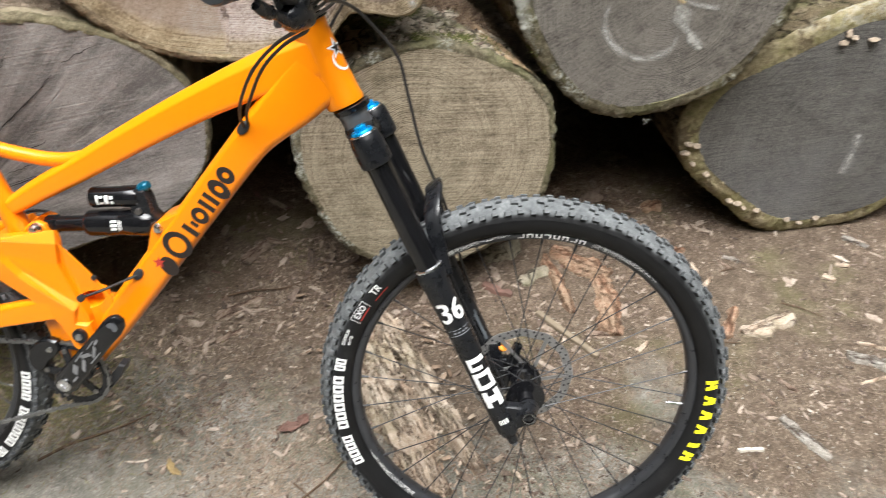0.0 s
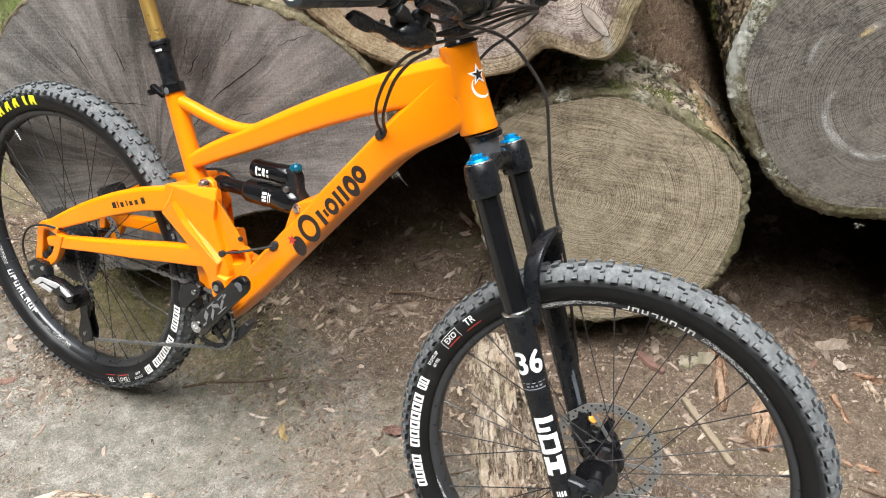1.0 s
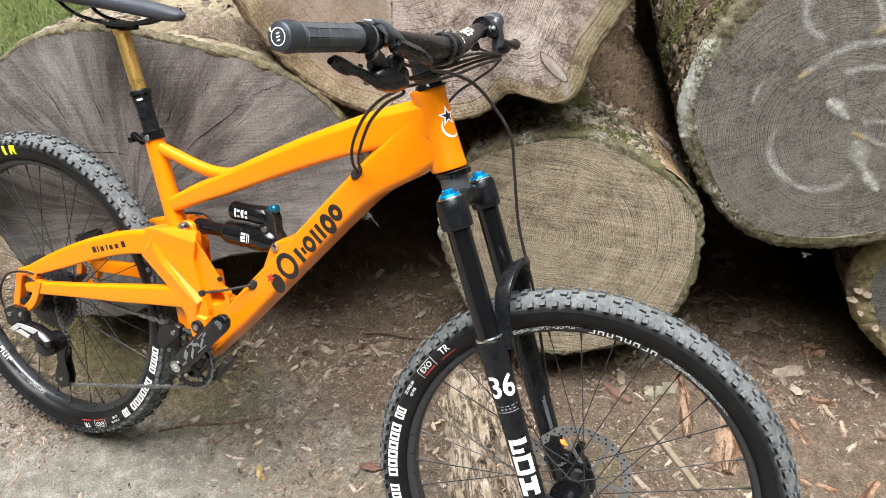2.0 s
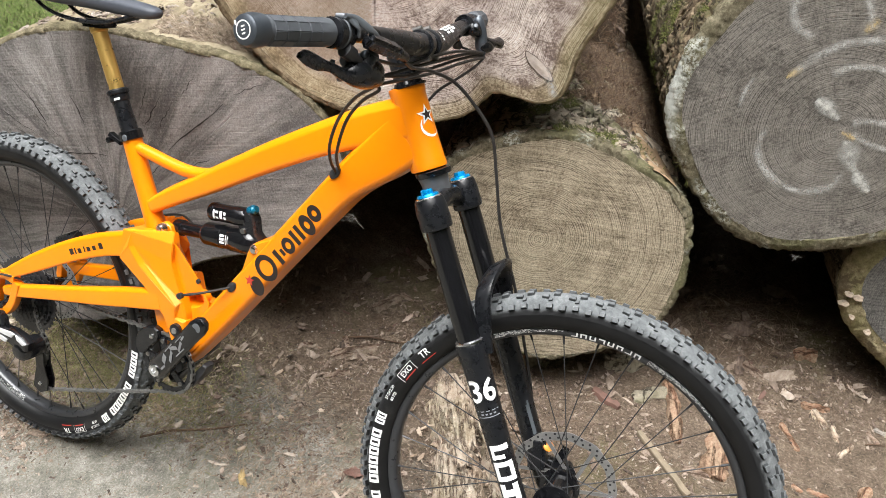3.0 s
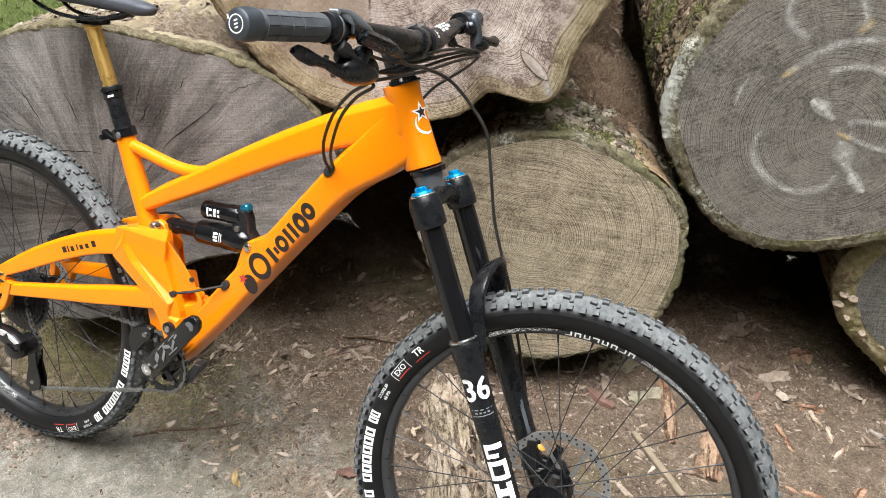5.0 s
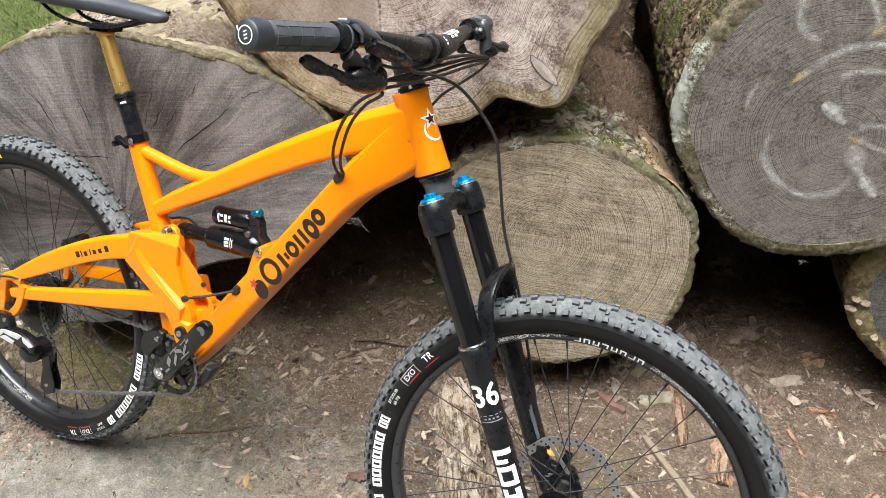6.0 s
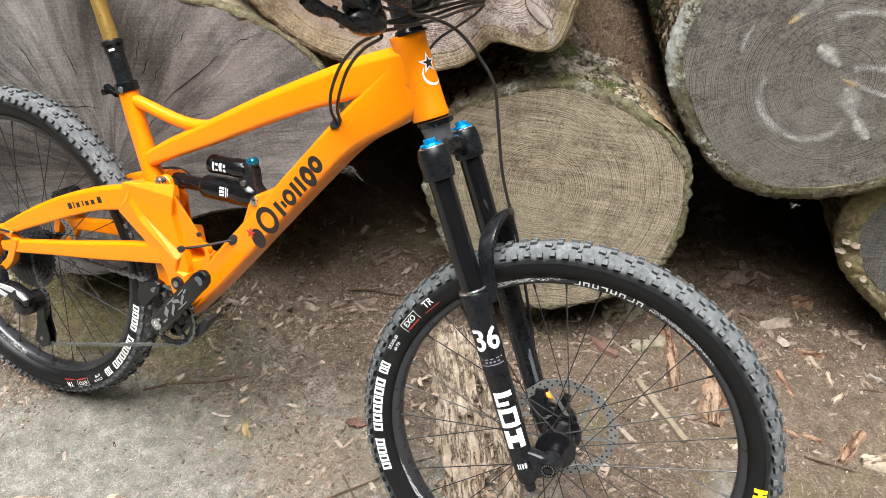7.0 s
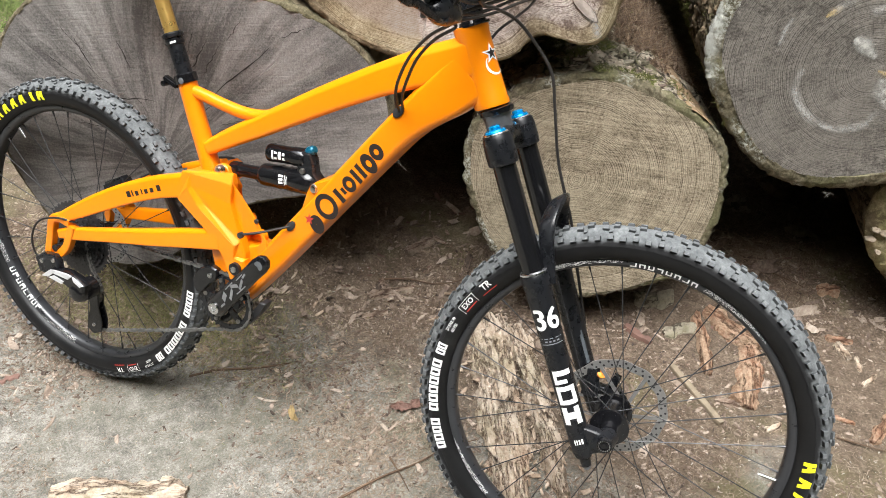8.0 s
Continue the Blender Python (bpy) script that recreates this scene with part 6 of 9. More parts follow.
def make_wheel(name, m, rear, label):
    # rim
    bm = bmesh.new()
    prof = [(-0.0145, 0.2925), (-0.0155, 0.2905), (-0.0152, 0.2850), (-0.0125, 0.2800), (-0.007, 0.2775), (0.007, 0.2775), (0.0125, 0.2800), (0.0152, 0.2850), (0.0155, 0.2905), (0.0145, 0.2925), (0.0125, 0.2925), (0.0115, 0.287), (-0.0115, 0.287), (-0.0125, 0.2925)]
    n = 128
    rings_into(bm, [[(math.cos(2 * math.pi * k / n) * r, y, math.sin(2 * math.pi * k / n) * r) for y, r in prof] for k in range(n)], False, True)
    wheel = part(name, bm, RIM_BLACK, bike, label)
    wheel.matrix_basis = m
    # tyre carcass
    bm = bmesh.new()
    prof = []
    for k in range(22):
        a = radians(-138 + 276 * k / 21)
        prof.append((math.sin(a) * TYRE_B, TYRE_C + math.cos(a) * TYRE_A))
    prof = [(-0.0125, 0.2905)] + prof + [(0.0125, 0.2905)]
    n = 144
    rings_into(bm, [[(math.cos(2 * math.pi * k / n) * r, y, math.sin(2 * math.pi * k / n) * r) for y, r in prof] for k in range(n)], False, True)
    tyre = part("tyre", bm, TYRE, wheel, "black tyre with a grey dusty tread")
    verts, faces = [], []
    rnd = random.Random(3)

    flank = []

    def knob(ang, across, length, width, height, skew=0.0):
        """A tread block: across = angle round the tyre's section."""
        a = radians(across)
        cy, cr = math.sin(a) * TYRE_B, TYRE_C + math.cos(a) * TYRE_A
        rad = Vector((math.cos(ang), 0, math.sin(ang)))
        tan = Vector((-math.sin(ang), 0, math.cos(ang)))
        nrm = (rad * math.cos(a) + Vector((0, 1, 0)) * math.sin(a)).normalized()
        sd = tan.cross(nrm)
        tan2 = (tan + sd * skew).normalized()
        o = rad * cr + Vector((0, cy, 0))
        base = len(verts)
        for h, k in ((-0.0025, 1.10), (height - 0.0008, 0.94), (height, 0.80)):
            for p, q in ((-1, -1), (1, -1), (1, 1), (-1, 1)):
                verts.append(o + nrm * h + tan2 * (p * length / 2 * k) + sd * (q * width / 2 * k))
        sides = ((0, 1), (1, 2), (2, 3), (3, 0))
        faces.append(tuple(base + i for i in (8, 9, 10, 11)))
        flank.append(0)
        for i, j in sides:
            faces.append((base + 4 + i, base + 4 + j, base + 8 + j, base + 8 + i))
            flank.append(0)
            faces.append((base + i, base + j, base + 4 + j, base + 4 + i))
            # dust lies on the faces that look towards the crown; the outer ones are rubbed clean
            outer = abs(across) > 40 and (sd if (i, j) == (2, 3) else -sd if (i, j) == (0, 1) else nrm).y * across > 0.2 and (i, j) in ((0, 1), (2, 3))
            flank.append(2 if outer else 1)
    n = 144
    prof = [(math.sin(radians(a)) * (TYRE_B + 0.0006), TYRE_C + math.cos(radians(a)) * (TYRE_A + 0.0006)) for a in range(-84, 85, 12)]
    strip = bmesh.new()
    rings_into(strip, [[(math.cos(2 * math.pi * k / n) * r, y, math.sin(2 * math.pi * k / n) * r) for y, r in prof + [(0.0, TYRE_C)]] for k in range(n)], False, True)
    part("tread_base", strip, TREAD_BASE, wheel)
    count = 106
    st = 2 * math.pi / count
    for i in range(count):
        a0 = st * i
        j = lambda: 1 + rnd.uniform(-0.1, 0.1)
        for s in (-1, 1):
            if i % 2 == 0:
                knob(a0 + st * 0.1, 12 * s, 0.0105 * j(), 0.0068, 0.0050 * j(), 0.12 * s)
            else:
                knob(a0 + st * 0.1 * s, 25 * s, 0.0105 * j(), 0.0066, 0.0050 * j(), -0.12 * s)
            if i % 2 == 0:
                knob(a0 + st * 0.5, 36 * s, 0.0060 * j(), 0.0048, 0.0036, 0.2 * s)
            knob(a0 + st * 0.5, (61 if i % 2 else 58) * s, 0.0098 * j(), 0.0080 if i % 2 else 0.0068, 0.0072 * j(), 0.04 * s)
    tread = tagged(mesh_from("tread", verts, faces, TREAD, wheel, "grey dusty rubber tread blocks"), kind="stuff")
    tread.data.materials.append(TREAD_SIDE)
    tread.data.materials.append(TYRE)
    tread.data.polygons.foreach_set("material_index", flank)
    # hub
    bm = bmesh.new()
    hw = 0.052 if not rear else 0.066
    fl = (-0.030, 0.022) if not rear else (-0.016, 0.030)
    big, core = (0.0285, 0.019) if rear else (0.033, 0.026)
    lathe(bm, (0, -hw, 0), (0, 1, 0), [(0, 0.010), (0.001, 0.0125), (hw + fl[0] - 0.004, 0.0135), (hw + fl[0] - 0.0035, big), (hw + fl[0] + 0.0035, big), (hw + fl[0] + 0.005, core), (hw + fl[1] - 0.005, core), (hw + fl[1] - 0.0035, big), (hw + fl[1] + 0.0035, big), (hw + fl[1] + 0.004, 0.020), (2 * hw - 0.012, 0.016), (2 * hw, 0.0125)], 32)
    part("hub", bm, BLACK_GLOSS, wheel)
    # crossed spokes
    first = None
    for i in range(32):
        s = 0 if i % 2 == 0 else 1
        y0 = fl[s]
        pair = i // 2
        lead = 1 if pair % 2 == 0 else -1
        rim_a = 2 * math.pi * (i + 0.5) / 32
        hub_a = rim_a + lead * radians(68)
        p0 = (math.cos(hub_a) * 0.0255, y0 + 0.003 * lead, math.sin(hub_a) * 0.0255)
        p1 = (math.cos(rim_a) * 0.2785, 0.004 * (-1 if s == 0 else 1), math.sin(rim_a) * 0.2785)
        bm = bmesh.new()
        tube(bm, [p0, p1], 0.00095, 6)
        q0, q1 = Vector(p1), Vector(p1).lerp(Vector(p0), 0.052)
        tube(bm, [q0, q1], [0.0022, 0.0017], 6)
        part("spoke", bm, SPOKE_BLACK, wheel)
    # brake rotor, left side
    bm = bmesh.new()
    big_r = 0.88 if rear else 1.0
    R1, R2, ry = (0.090 * big_r, 0.0755 * big_r, 0.042)
    n = 96
    ring = []
    for k in range(n):
        a = 2 * math.pi * k / n
        w = 0.0012 * math.sin(12 * a)
        ring.append([(math.cos(a) * (R1 + w), ry - 0.0009, math.sin(a) * (R1 + w)), (math.cos(a) * (R1 + w), ry + 0.0009, math.sin(a) * (R1 + w)), (math.cos(a) * (R2 + w), ry + 0.0009, math.sin(a) * (R2 + w)), (math.cos(a) * (R2 + w), ry - 0.0009, math.sin(a) * (R2 + w))])
    rings_into(bm, ring, False, True)
    rot = part("brake_rotor", bm, ROTOR_STEEL, wheel, "perforated steel brake disc")
    for k in range(6):
        a = 2 * math.pi * k / 6
        p0 = Vector((math.cos(a) * 0.022, ry, math.sin(a) * 0.022))
        p1 = Vector((math.cos(a + 0.6) * 0.077 * big_r, ry, math.sin(a + 0.6) * 0.077 * big_r))
        mid = p0.lerp(p1, 0.5)
        d = (p1 - p0)
        bm = bmesh.new()
        block(bm, Matrix.Translation(mid) @ pose(0, 0, 0, 0, -math.degrees(math.atan2(d.z, d.x)), 0), d.length, 0.0018, 0.0062)
        part("rotor_arm", bm, ROTOR_STEEL, rot)
    bm = bmesh.new()
    for k in range(36):
        a = 2 * math.pi * k / 36
        for r in (0.0795, 0.0862):
            aa = a + (0.06 if r > 0.08 else 0)
            lathe(bm, (math.cos(aa) * r * big_r, ry - 0.00125, math.sin(aa) * r * big_r), (0, 1, 0), [(0, 0.0021), (0.0025, 0.0021)], 8)
    tagged(part("rotor_holes", bm, BLACK_PLASTIC, rot), kind="stuff")
    return wheel, tyre


front_wheel, front_tyre = make_wheel("front_wheel", FRONT, False, "black front wheel with thin crossed spokes")
rear_wheel, rear_tyre = make_wheel("rear_wheel", Matrix.Identity(4), True, "black rear wheel with thin crossed spokes")


def tyre_words(wheel, a_tr, a_exo, a_size, a_two, word_span, mark_span, mid_r, flip=1):
    wheel_text("tyre_print", wheel, DECAL_WHITE, "TR", 0.0165, a_tr, mid_r + 0.002, "white print")
    wheel_text("tyre_print", wheel, DECAL_WHITE, "EXO", 0.0130, a_exo, mid_r + 0.001, "white print")
    wheel_text("tyre_print", wheel, DECAL_WHITE, "27.5X2.30", 0.0072, a_size, mid_r + 0.004, "small white print")
    wheel_text("tyre_print", wheel, DECAL_WHITE, "60 PSI", 0.0072, a_size + 0.6, mid_r - 0.005, "small white print")
    sidewall_print("tyre_underline", wheel, DECAL_RED, [(a_tr - 3, a_tr + 3, mid_r - 0.0095, mid_r - 0.0080, 0), (a_exo - 2.6, a_exo + 2.6, mid_r - 0.0085, mid_r - 0.0065, 0)], tyre_side, "red print")
    e0, e1, q0, q1 = a_exo - 3.4, a_exo + 3.4, mid_r - 0.0092, mid_r + 0.0092
    sidewall_print("print_border", wheel, DECAL_WHITE, [(e0, e1, q1 - 0.0007, q1, 0), (e0, e0 + 0.14, q0, q1, 0), (e1 - 0.14, e1, q0, q1, 0)], tyre_side, "thin white border")
    w0, w1, h0, h1 = word_span
    pcs = []

    def blocks(s, e, n):
        st = (e - s) / n
        for i in range(n):
            a = s + st * i
            pcs.append((a + st * 0.06, a + st * 0.94, mid_r - 0.0085, mid_r - 0.0055, 0))
            pcs.append((a + st * 0.06, a + st * 0.94, mid_r + 0.0055, mid_r + 0.0085, 0))
            pcs.append((a + st * 0.06, a + st * 0.38, mid_r - 0.0056, mid_r + 0.0056, 0))
            pcs.append((a + st * 0.62, a + st * 0.94, mid_r - 0.0056, mid_r + 0.0056, 0))
    blocks(w0, w1, 6)
    blocks(h0, h1, 4)
    blocks(a_two - 2.2, a_two + 2.2, 2)
    sidewall_print("tyre_print", wheel, DECAL_WHITE, pcs, tyre_side, "white block print")
    m0, m1 = mark_span
    st = (m1 - m0) / 6
    for i in range(6):
        a = m0 + st * i
        thick = 0.24 if i != 1 else 0.3
        pcs = [(a + st * 0.14, a + st * (0.14 + thick), mid_r - 0.0095, mid_r + 0.0095, st * 0.16)]
        if i != 1:
            pcs.append((a + st * 0.58, a + st * (0.58 + thick), mid_r - 0.0095, mid_r + 0.0095, st * (-0.16 if i in (2, 3, 4) else 0.0)))
            pcs.append((a + st * 0.3, a + st * 0.75, mid_r - 0.003, mid_r + 0.003, 0))
        sidewall_print("tyre_mark", wheel, DECAL_YELLOW, pcs, tyre_side, "yellow block print")


def rim_side(r):
    """Where the rim's right flank lies at a radius, a hair proud of it."""
    return float(np.interp(r, [0.2775, 0.2800, 0.2850, 0.2898], [-0.0076, -0.0132, -0.0159, -0.0162]))


def rim_words(wheel, runs, low=0.2822):
    """White print on the rim: (start, end, dense) in degrees."""
    rnd = random.Random(8)
    pcs = []
    for s, e, dense in runs:
        if dense:
            a = s
            while a < e:
                k = (a - s) / (e - s)
                for q in range(6):
                    if rnd.random() < 0.62 and (q + 0.5) / 6 < 0.35 + 0.9 * k:
                        r = low + (0.2898 - low) * (1 - q / 6)
                        pcs.append((a, a + rnd.uniform(0.18, 0.5), r - rnd.uniform(0.0005, 0.0009), r, 0.25))
                a += 0.42
        else:
            n = 8
            st = (e - s) / n
            for i in range(n):
                a = s + st * i
                pcs.append((a + st * 0.12, a + st * 0.30, low, 0.2898, 0))
                if i % 3 != 1:
                    pcs.append((a + st * 0.66, a + st * 0.84, low, 0.2898, 0))
                pcs.append((a + st * 0.12, a + st * 0.85, low if i % 2 else 0.2898 - (0.2898 - low) * 0.28, low + (0.2898 - low) * 0.28 if i % 2 else 0.2898, 0))
    return tagged(sidewall_print("rim_print", wheel, DECAL_WHITE, pcs, rim_side, "white print"), kind="stuff")


tyre_words(front_wheel, 117, 125.6, 135, 144.6, (148.5, 168.0, 170.5, 182.0), (-50.0, -17.5), 0.3130)
tyre_words(rear_wheel, -70.5, -62.5, -52.5, -44.3, (-39.7, -20.0, -17.0, -5.0), (101.0, 134.0), 0.3130)
rim_words(front_wheel, [(72.5, 94.5, True), (48.6, 70.9, False), (20.5, 46.4, True), (-180, -156, True)])
rim_words(rear_wheel, [(-149, -124, False), (-122, -100, True), (-176, -152, True)], 0.2785)
# a bright reflector sleeve on one spoke, and the valve
for _w, _ang in ((front_wheel, -31.0), (rear_wheel, 131.5)):
    bm = bmesh.new()
    _c, _s = math.cos(radians(_ang)), math.sin(radians(_ang))
    tube(bm, [(_c * 0.279, 0, _s * 0.279), (_c * 0.258, 0, _s * 0.258), (_c * 0.250, 0, _s * 0.250)], [0.0034, 0.003, 0.0022], 10)
    part("valve", bm, SILVER, _w, "bright tyre valve")

# -- drivetrain --
def toothed_disc(bm, origin, r, teeth, thick, depth=0.0045, hole=0.0):
    n = teeth * 4
    o = Vector(origin)
    rings = []
    for k in range(n):
        a = 2 * math.pi * k / n
        rr = r if k % 4 in (0, 1) else r - depth
        c, s = math.cos(a), math.sin(a)
        h = max(hole, 0.004)
        rings.append([o + Vector((c * rr, -thick / 2, s * rr)), o + Vector((c * rr, thick / 2, s * rr)), o + Vector((c * h, thick / 2, s * h)), o + Vector((c * h, -thick / 2, s * h))])
    return rings_into(bm, rings, False, True)


for _i, _t in enumerate((10, 12, 14, 16, 18, 21, 24, 28, 32, 36, 42)):
    bm = bmesh.new()
    toothed_disc(bm, (0, -0.062 + 0.0039 * _i, 0), _t * 0.00203 + 0.002, _t, 0.0017, 0.0042, max(0.012, _t * 0.00203 - 0.019))
    part("sprocket", bm, SPROCKET_BLACK if _i > 1 else STEEL_WORN, rear_wheel)
bm = bmesh.new()
lathe(bm, (0, -0.064, 0), (0, 1, 0), [(0, 0.008), (0.001, 0.016), (0.04, 0.017)], 24)
part("freehub", bm, GREY_METAL, rear_wheel)
bm = bmesh.new()
tube(bm, [(0, -0.088, 0), (0, 0.088, 0)], 0.0075, 16)
part("rear_axle", bm, BLACK_SATIN, bike)
BB = Vector((0.421, 0, -0.006))
bm = bmesh.new()
toothed_disc(bm, BB + Vector((0, -0.050, 0)), 0.0645, 32, 0.0022, 0.005, 0.050)
for _k in range(5):
    _a = 2 * math.pi * _k / 5 + 0.5
    block(bm, Matrix.Translation(BB + Vector((math.cos(_a) * 0.037, -0.052, math.sin(_a) * 0.037))) @ pose(0, 0, 0, 0, -math.degrees(_a), 0), 0.034, 0.004, 0.013)
chainring = part("chainring", bm, BLACK_SATIN, bike, "black chainring")
bm = bmesh.new()
for _k in range(5):
    _a = 2 * math.pi * _k / 5 + 0.5
    lathe(bm, BB + Vector((math.cos(_a) * 0.047, -0.0565, math.sin(_a) * 0.047)), (0, 1, 0), [(0, 0.003), (0.0005, 0.0045), (0.003, 0.0045)], 12)
tagged(part("chainring_bolts", bm, STEEL_WORN, chainring), kind="stuff")


def crank(side, ang):
    s = -1 if side == "right" else 1
    d = Vector((math.cos(radians(ang)), 0, math.sin(radians(ang))))
    up = Vector((-d.z, 0, d.x))
    rings = []
    for t, h, w, y in ((-0.026, 0.004, 0.005, 0.070), (-0.021, 0.015, 0.010, 0.070), (0.0, 0.0225, 0.014, 0.071), (0.03, 0.0200, 0.0125, 0.075), (0.09, 0.0180, 0.010, 0.081), (0.135, 0.0170, 0.0095, 0.085), (0.165, 0.0178, 0.009, 0.088), (0.180, 0.0150, 0.008, 0.088), (0.189, 0.008, 0.006, 0.088), (0.191, 0.002, 0.003, 0.088)):
        ring = []
        for k in range(20):
            a = 2 * math.pi * k / 20
            c, q = math.cos(a), math.sin(a)
            p = BB + d * t + up * (math.copysign(abs(c) ** 0.6, c) * h) + Vector((0, s * y + math.copysign(abs(q) ** 0.6, q) * w, 0))
            ring.append(p)
        rings.append(ring)
    bm = bmesh.new()
    rings_into(bm, rings)
    arm = part("crank_arm", bm, BLACK_GLOSS, bike, "scuffed black crank arm without a pedal")
    bm = bmesh.new()
    lathe(bm, BB + Vector((0, s * 0.0885, 0)), (0, -s, 0), [(0.003, 0.0045), (0.0008, 0.0052), (0.0, 0.0075), (0.0, 0.0105), (0.001, 0.0122), (0.007, 0.0122)], 24)
    part("crank_bolt", bm, SILVER, arm, "bright crank bolt")
    bm = bmesh.new()
    e = BB + d * 0.170
    lathe(bm, e + Vector((0, s * 0.0968, 0)), (0, -s, 0), [(0, 0.0068), (0.0002, 0.0092), (0.001, 0.0092)], 20)
    part("pedal_eye", bm, GREY_METAL, arm)
    return arm, d, up


_arm, _cd, _cu = crank("right", 49.5)
crank("left", 229.5)
# rubbed streaks and print on the right arm
_pcs = []
_v, _f = [], []
for _t, _h, _l, _w, _sk in ((0.046, 0.002, 0.016, 0.010, 0.5), (0.066, -0.004, 0.020, 0.007, 0.6), (0.086, 0.004, 0.018, 0.008, -0.5), (0.104, -0.003, 0.020, 0.006, 0.5), (0.124, 0.005, 0.012, 0.004, 0.2), (0.028, -0.008, 0.014, 0.004, 0.0), (0.075, 0.011, 0.026, 0.0022, 0.05), (0.112, 0.009, 0.022, 0.002, 0.05), (0.095, -0.011, 0.03, 0.0022, 0.0)):
    _y = -(0.075 + 0.0125) - (_t - 0.03) * 0.065 - 0.0008
    _b0 = len(_v)
    for _p, _q in ((-1, -1), (1, -1), (1, 1), (-1, 1)):
        _v.append(BB + _cd * (_t + _p * _l / 2) + _cu * (_h + _q * _w / 2 + _p * _sk * _l / 2) + Vector((0, _y, 0)))
    _f.append((_b0, _b0 + 1, _b0 + 2, _b0 + 3))
mesh_from("arm_scuffs", _v, _f, SCUFF, _arm, "bright rubbed patches")

# chain guide and skid plate
bm = bmesh.new()
slab_prism(bm, [tuple((BB + Vector((math.cos(a) * r, 0, math.sin(a) * r))).xz) for a, r in ((1.8, 0.070), (1.95, 0.077), (2.15, 0.081), (2.35, 0.083), (2.55, 0.083), (2.75, 0.081), (2.95, 0.075), (3.08, 0.066), (3.05, 0.055), (2.8, 0.048), (2.5, 0.045), (2.2, 0.045), (1.9, 0.05), (1.78, 0.06))], -0.060, -0.044, 0.003)
guide = part("chain_guide", bm, BLACK_GLOSS, bike, "black plastic chain guide")
bm = bmesh.new()
lathe(bm, BB + Vector((math.cos(2.1) * 0.06, -0.063, math.sin(2.1) * 0.06)), (0, 1, 0), [(0, 0.003), (0.0006, 0.005), (0.004, 0.005)], 12)
part("guide_bolt", bm, STEEL, guide)
bm = bmesh.new()
slab_prism(bm, [(0.462, -0.035), (0.50, 0.015), (0.512, 0.014), (0.505, -0.004), (0.474, -0.044)], -0.045, -0.02, 0.003)
part("skid_plate", bm, BLACK_PLASTIC, bike)


# chain: links along the upper run, the ring, the lower run and the mech
def chain_path():
    rc, rs = 0.0625, 0.040
    cy, sy = -0.050, -0.040
    pts = []
    pts.append((0.0 + rs * 0.05, sy, rs))
    for k in range(11):
        t = k / 10
        pts.append((0.012 + (BB.x - 0.002) * t, sy + (cy - sy) * t, rs + (BB.z + rc - rs) * t - 0.004 * math.sin(math.pi * t)))
    for k in range(1, 12):
        a = radians(90 - 180 * k / 12)
        pts.append((BB.x + math.cos(a) * rc, cy, BB.z + math.sin(a) * rc))
    low = (0.070, -0.046, -0.1955)
    for k in range(11):
        t = k / 10
        pts.append((BB.x + (low[0] - BB.x) * t, cy + (low[1] - cy) * t, BB.z - rc + (low[2] - (BB.z - rc)) * t - 0.002 * math.sin(math.pi * t)))
    pts += [(0.058, -0.046, -0.194), (0.050, -0.046, -0.182), (0.054, -0.046, -0.160), (0.071, -0.045, -0.125), (0.0775, -0.044, -0.098), (0.077, -0.043, -0.082), (0.069, -0.042, -0.070), (0.058, -0.041, -0.060), (0.048, -0.040, -0.042), (0.043, -0.040, -0.02), (0.042, -0.040, 0.0), (0.038, -0.040, 0.018), (0.022, -0.040, 0.034), (0.002, -0.040, 0.040)]
    return [Vector(p) for p in pts]


def build_chain():
    path = chain_path()
    seg = [0.0]
    for a, b in zip(path, path[1:]):
        seg.append(seg[-1] + (b - a).length)

    def at(s):
        s = max(0.0, min(s, seg[-1]))
        for i in range(len(seg) - 1):
            if s <= seg[i + 1]:
                return path[i].lerp(path[i + 1], (s - seg[i]) / max(1e-9, seg[i + 1] - seg[i]))
        return path[-1]
    bm = bmesh.new()
    pitch = 0.0127
    n = int(seg[-1] / pitch)
    for i in range(n):
        p, q = at(i * pitch), at((i + 1) * pitch)
        d = (q - p).normalized()
        mid = (p + q) / 2
        ang = -math.degrees(math.atan2(d.z, d.x))
        half, tall, long = (0.0034, 0.0058, 0.0158) if i % 2 else (0.0022, 0.0034, 0.0125)
        for s in (-1, 1):
            block(bm, Matrix.Translation(mid + Vector((0, s * half, 0))) @ pose(0, 0, 0, 0, ang, 0), long, 0.0011, tall)
        block(bm, Matrix.Translation(p) @ pose(0, 0, 0, 0, ang + 45, 0), 0.0052, 0.0062, 0.0052)
    part("chain", bm, CHAIN_STEEL, bike, "oily steel chain")


build_chain()

# rear mech: bracket, two silver-faced links, a round knuckle and the cage
bm = bmesh.new()
slab_prism(bm, [(-0.046, -0.028), (-0.024, -0.013), (0.010, -0.010), (0.020, -0.022), (0.022, -0.040), (-0.006, -0.062), (-0.036, -0.060)], -0.102, -0.084, 0.003)
mech = part("rear_mech", bm, BLACK_SATIN, bike, "black and silver rear gear mech")
bm = bmesh.new()
slab_prism(bm, [(-0.016, -0.058), (0.008, -0.038), (0.055, -0.034), (0.083, -0.042), (0.101, -0.052), (0.098, -0.070), (0.070, -0.074), (0.044, -0.066), (0.010, -0.064)], -0.110, -0.086, 0.004)
part("mech_link", bm, BLACK_GLOSS, mech, "black mech link with silver faces")
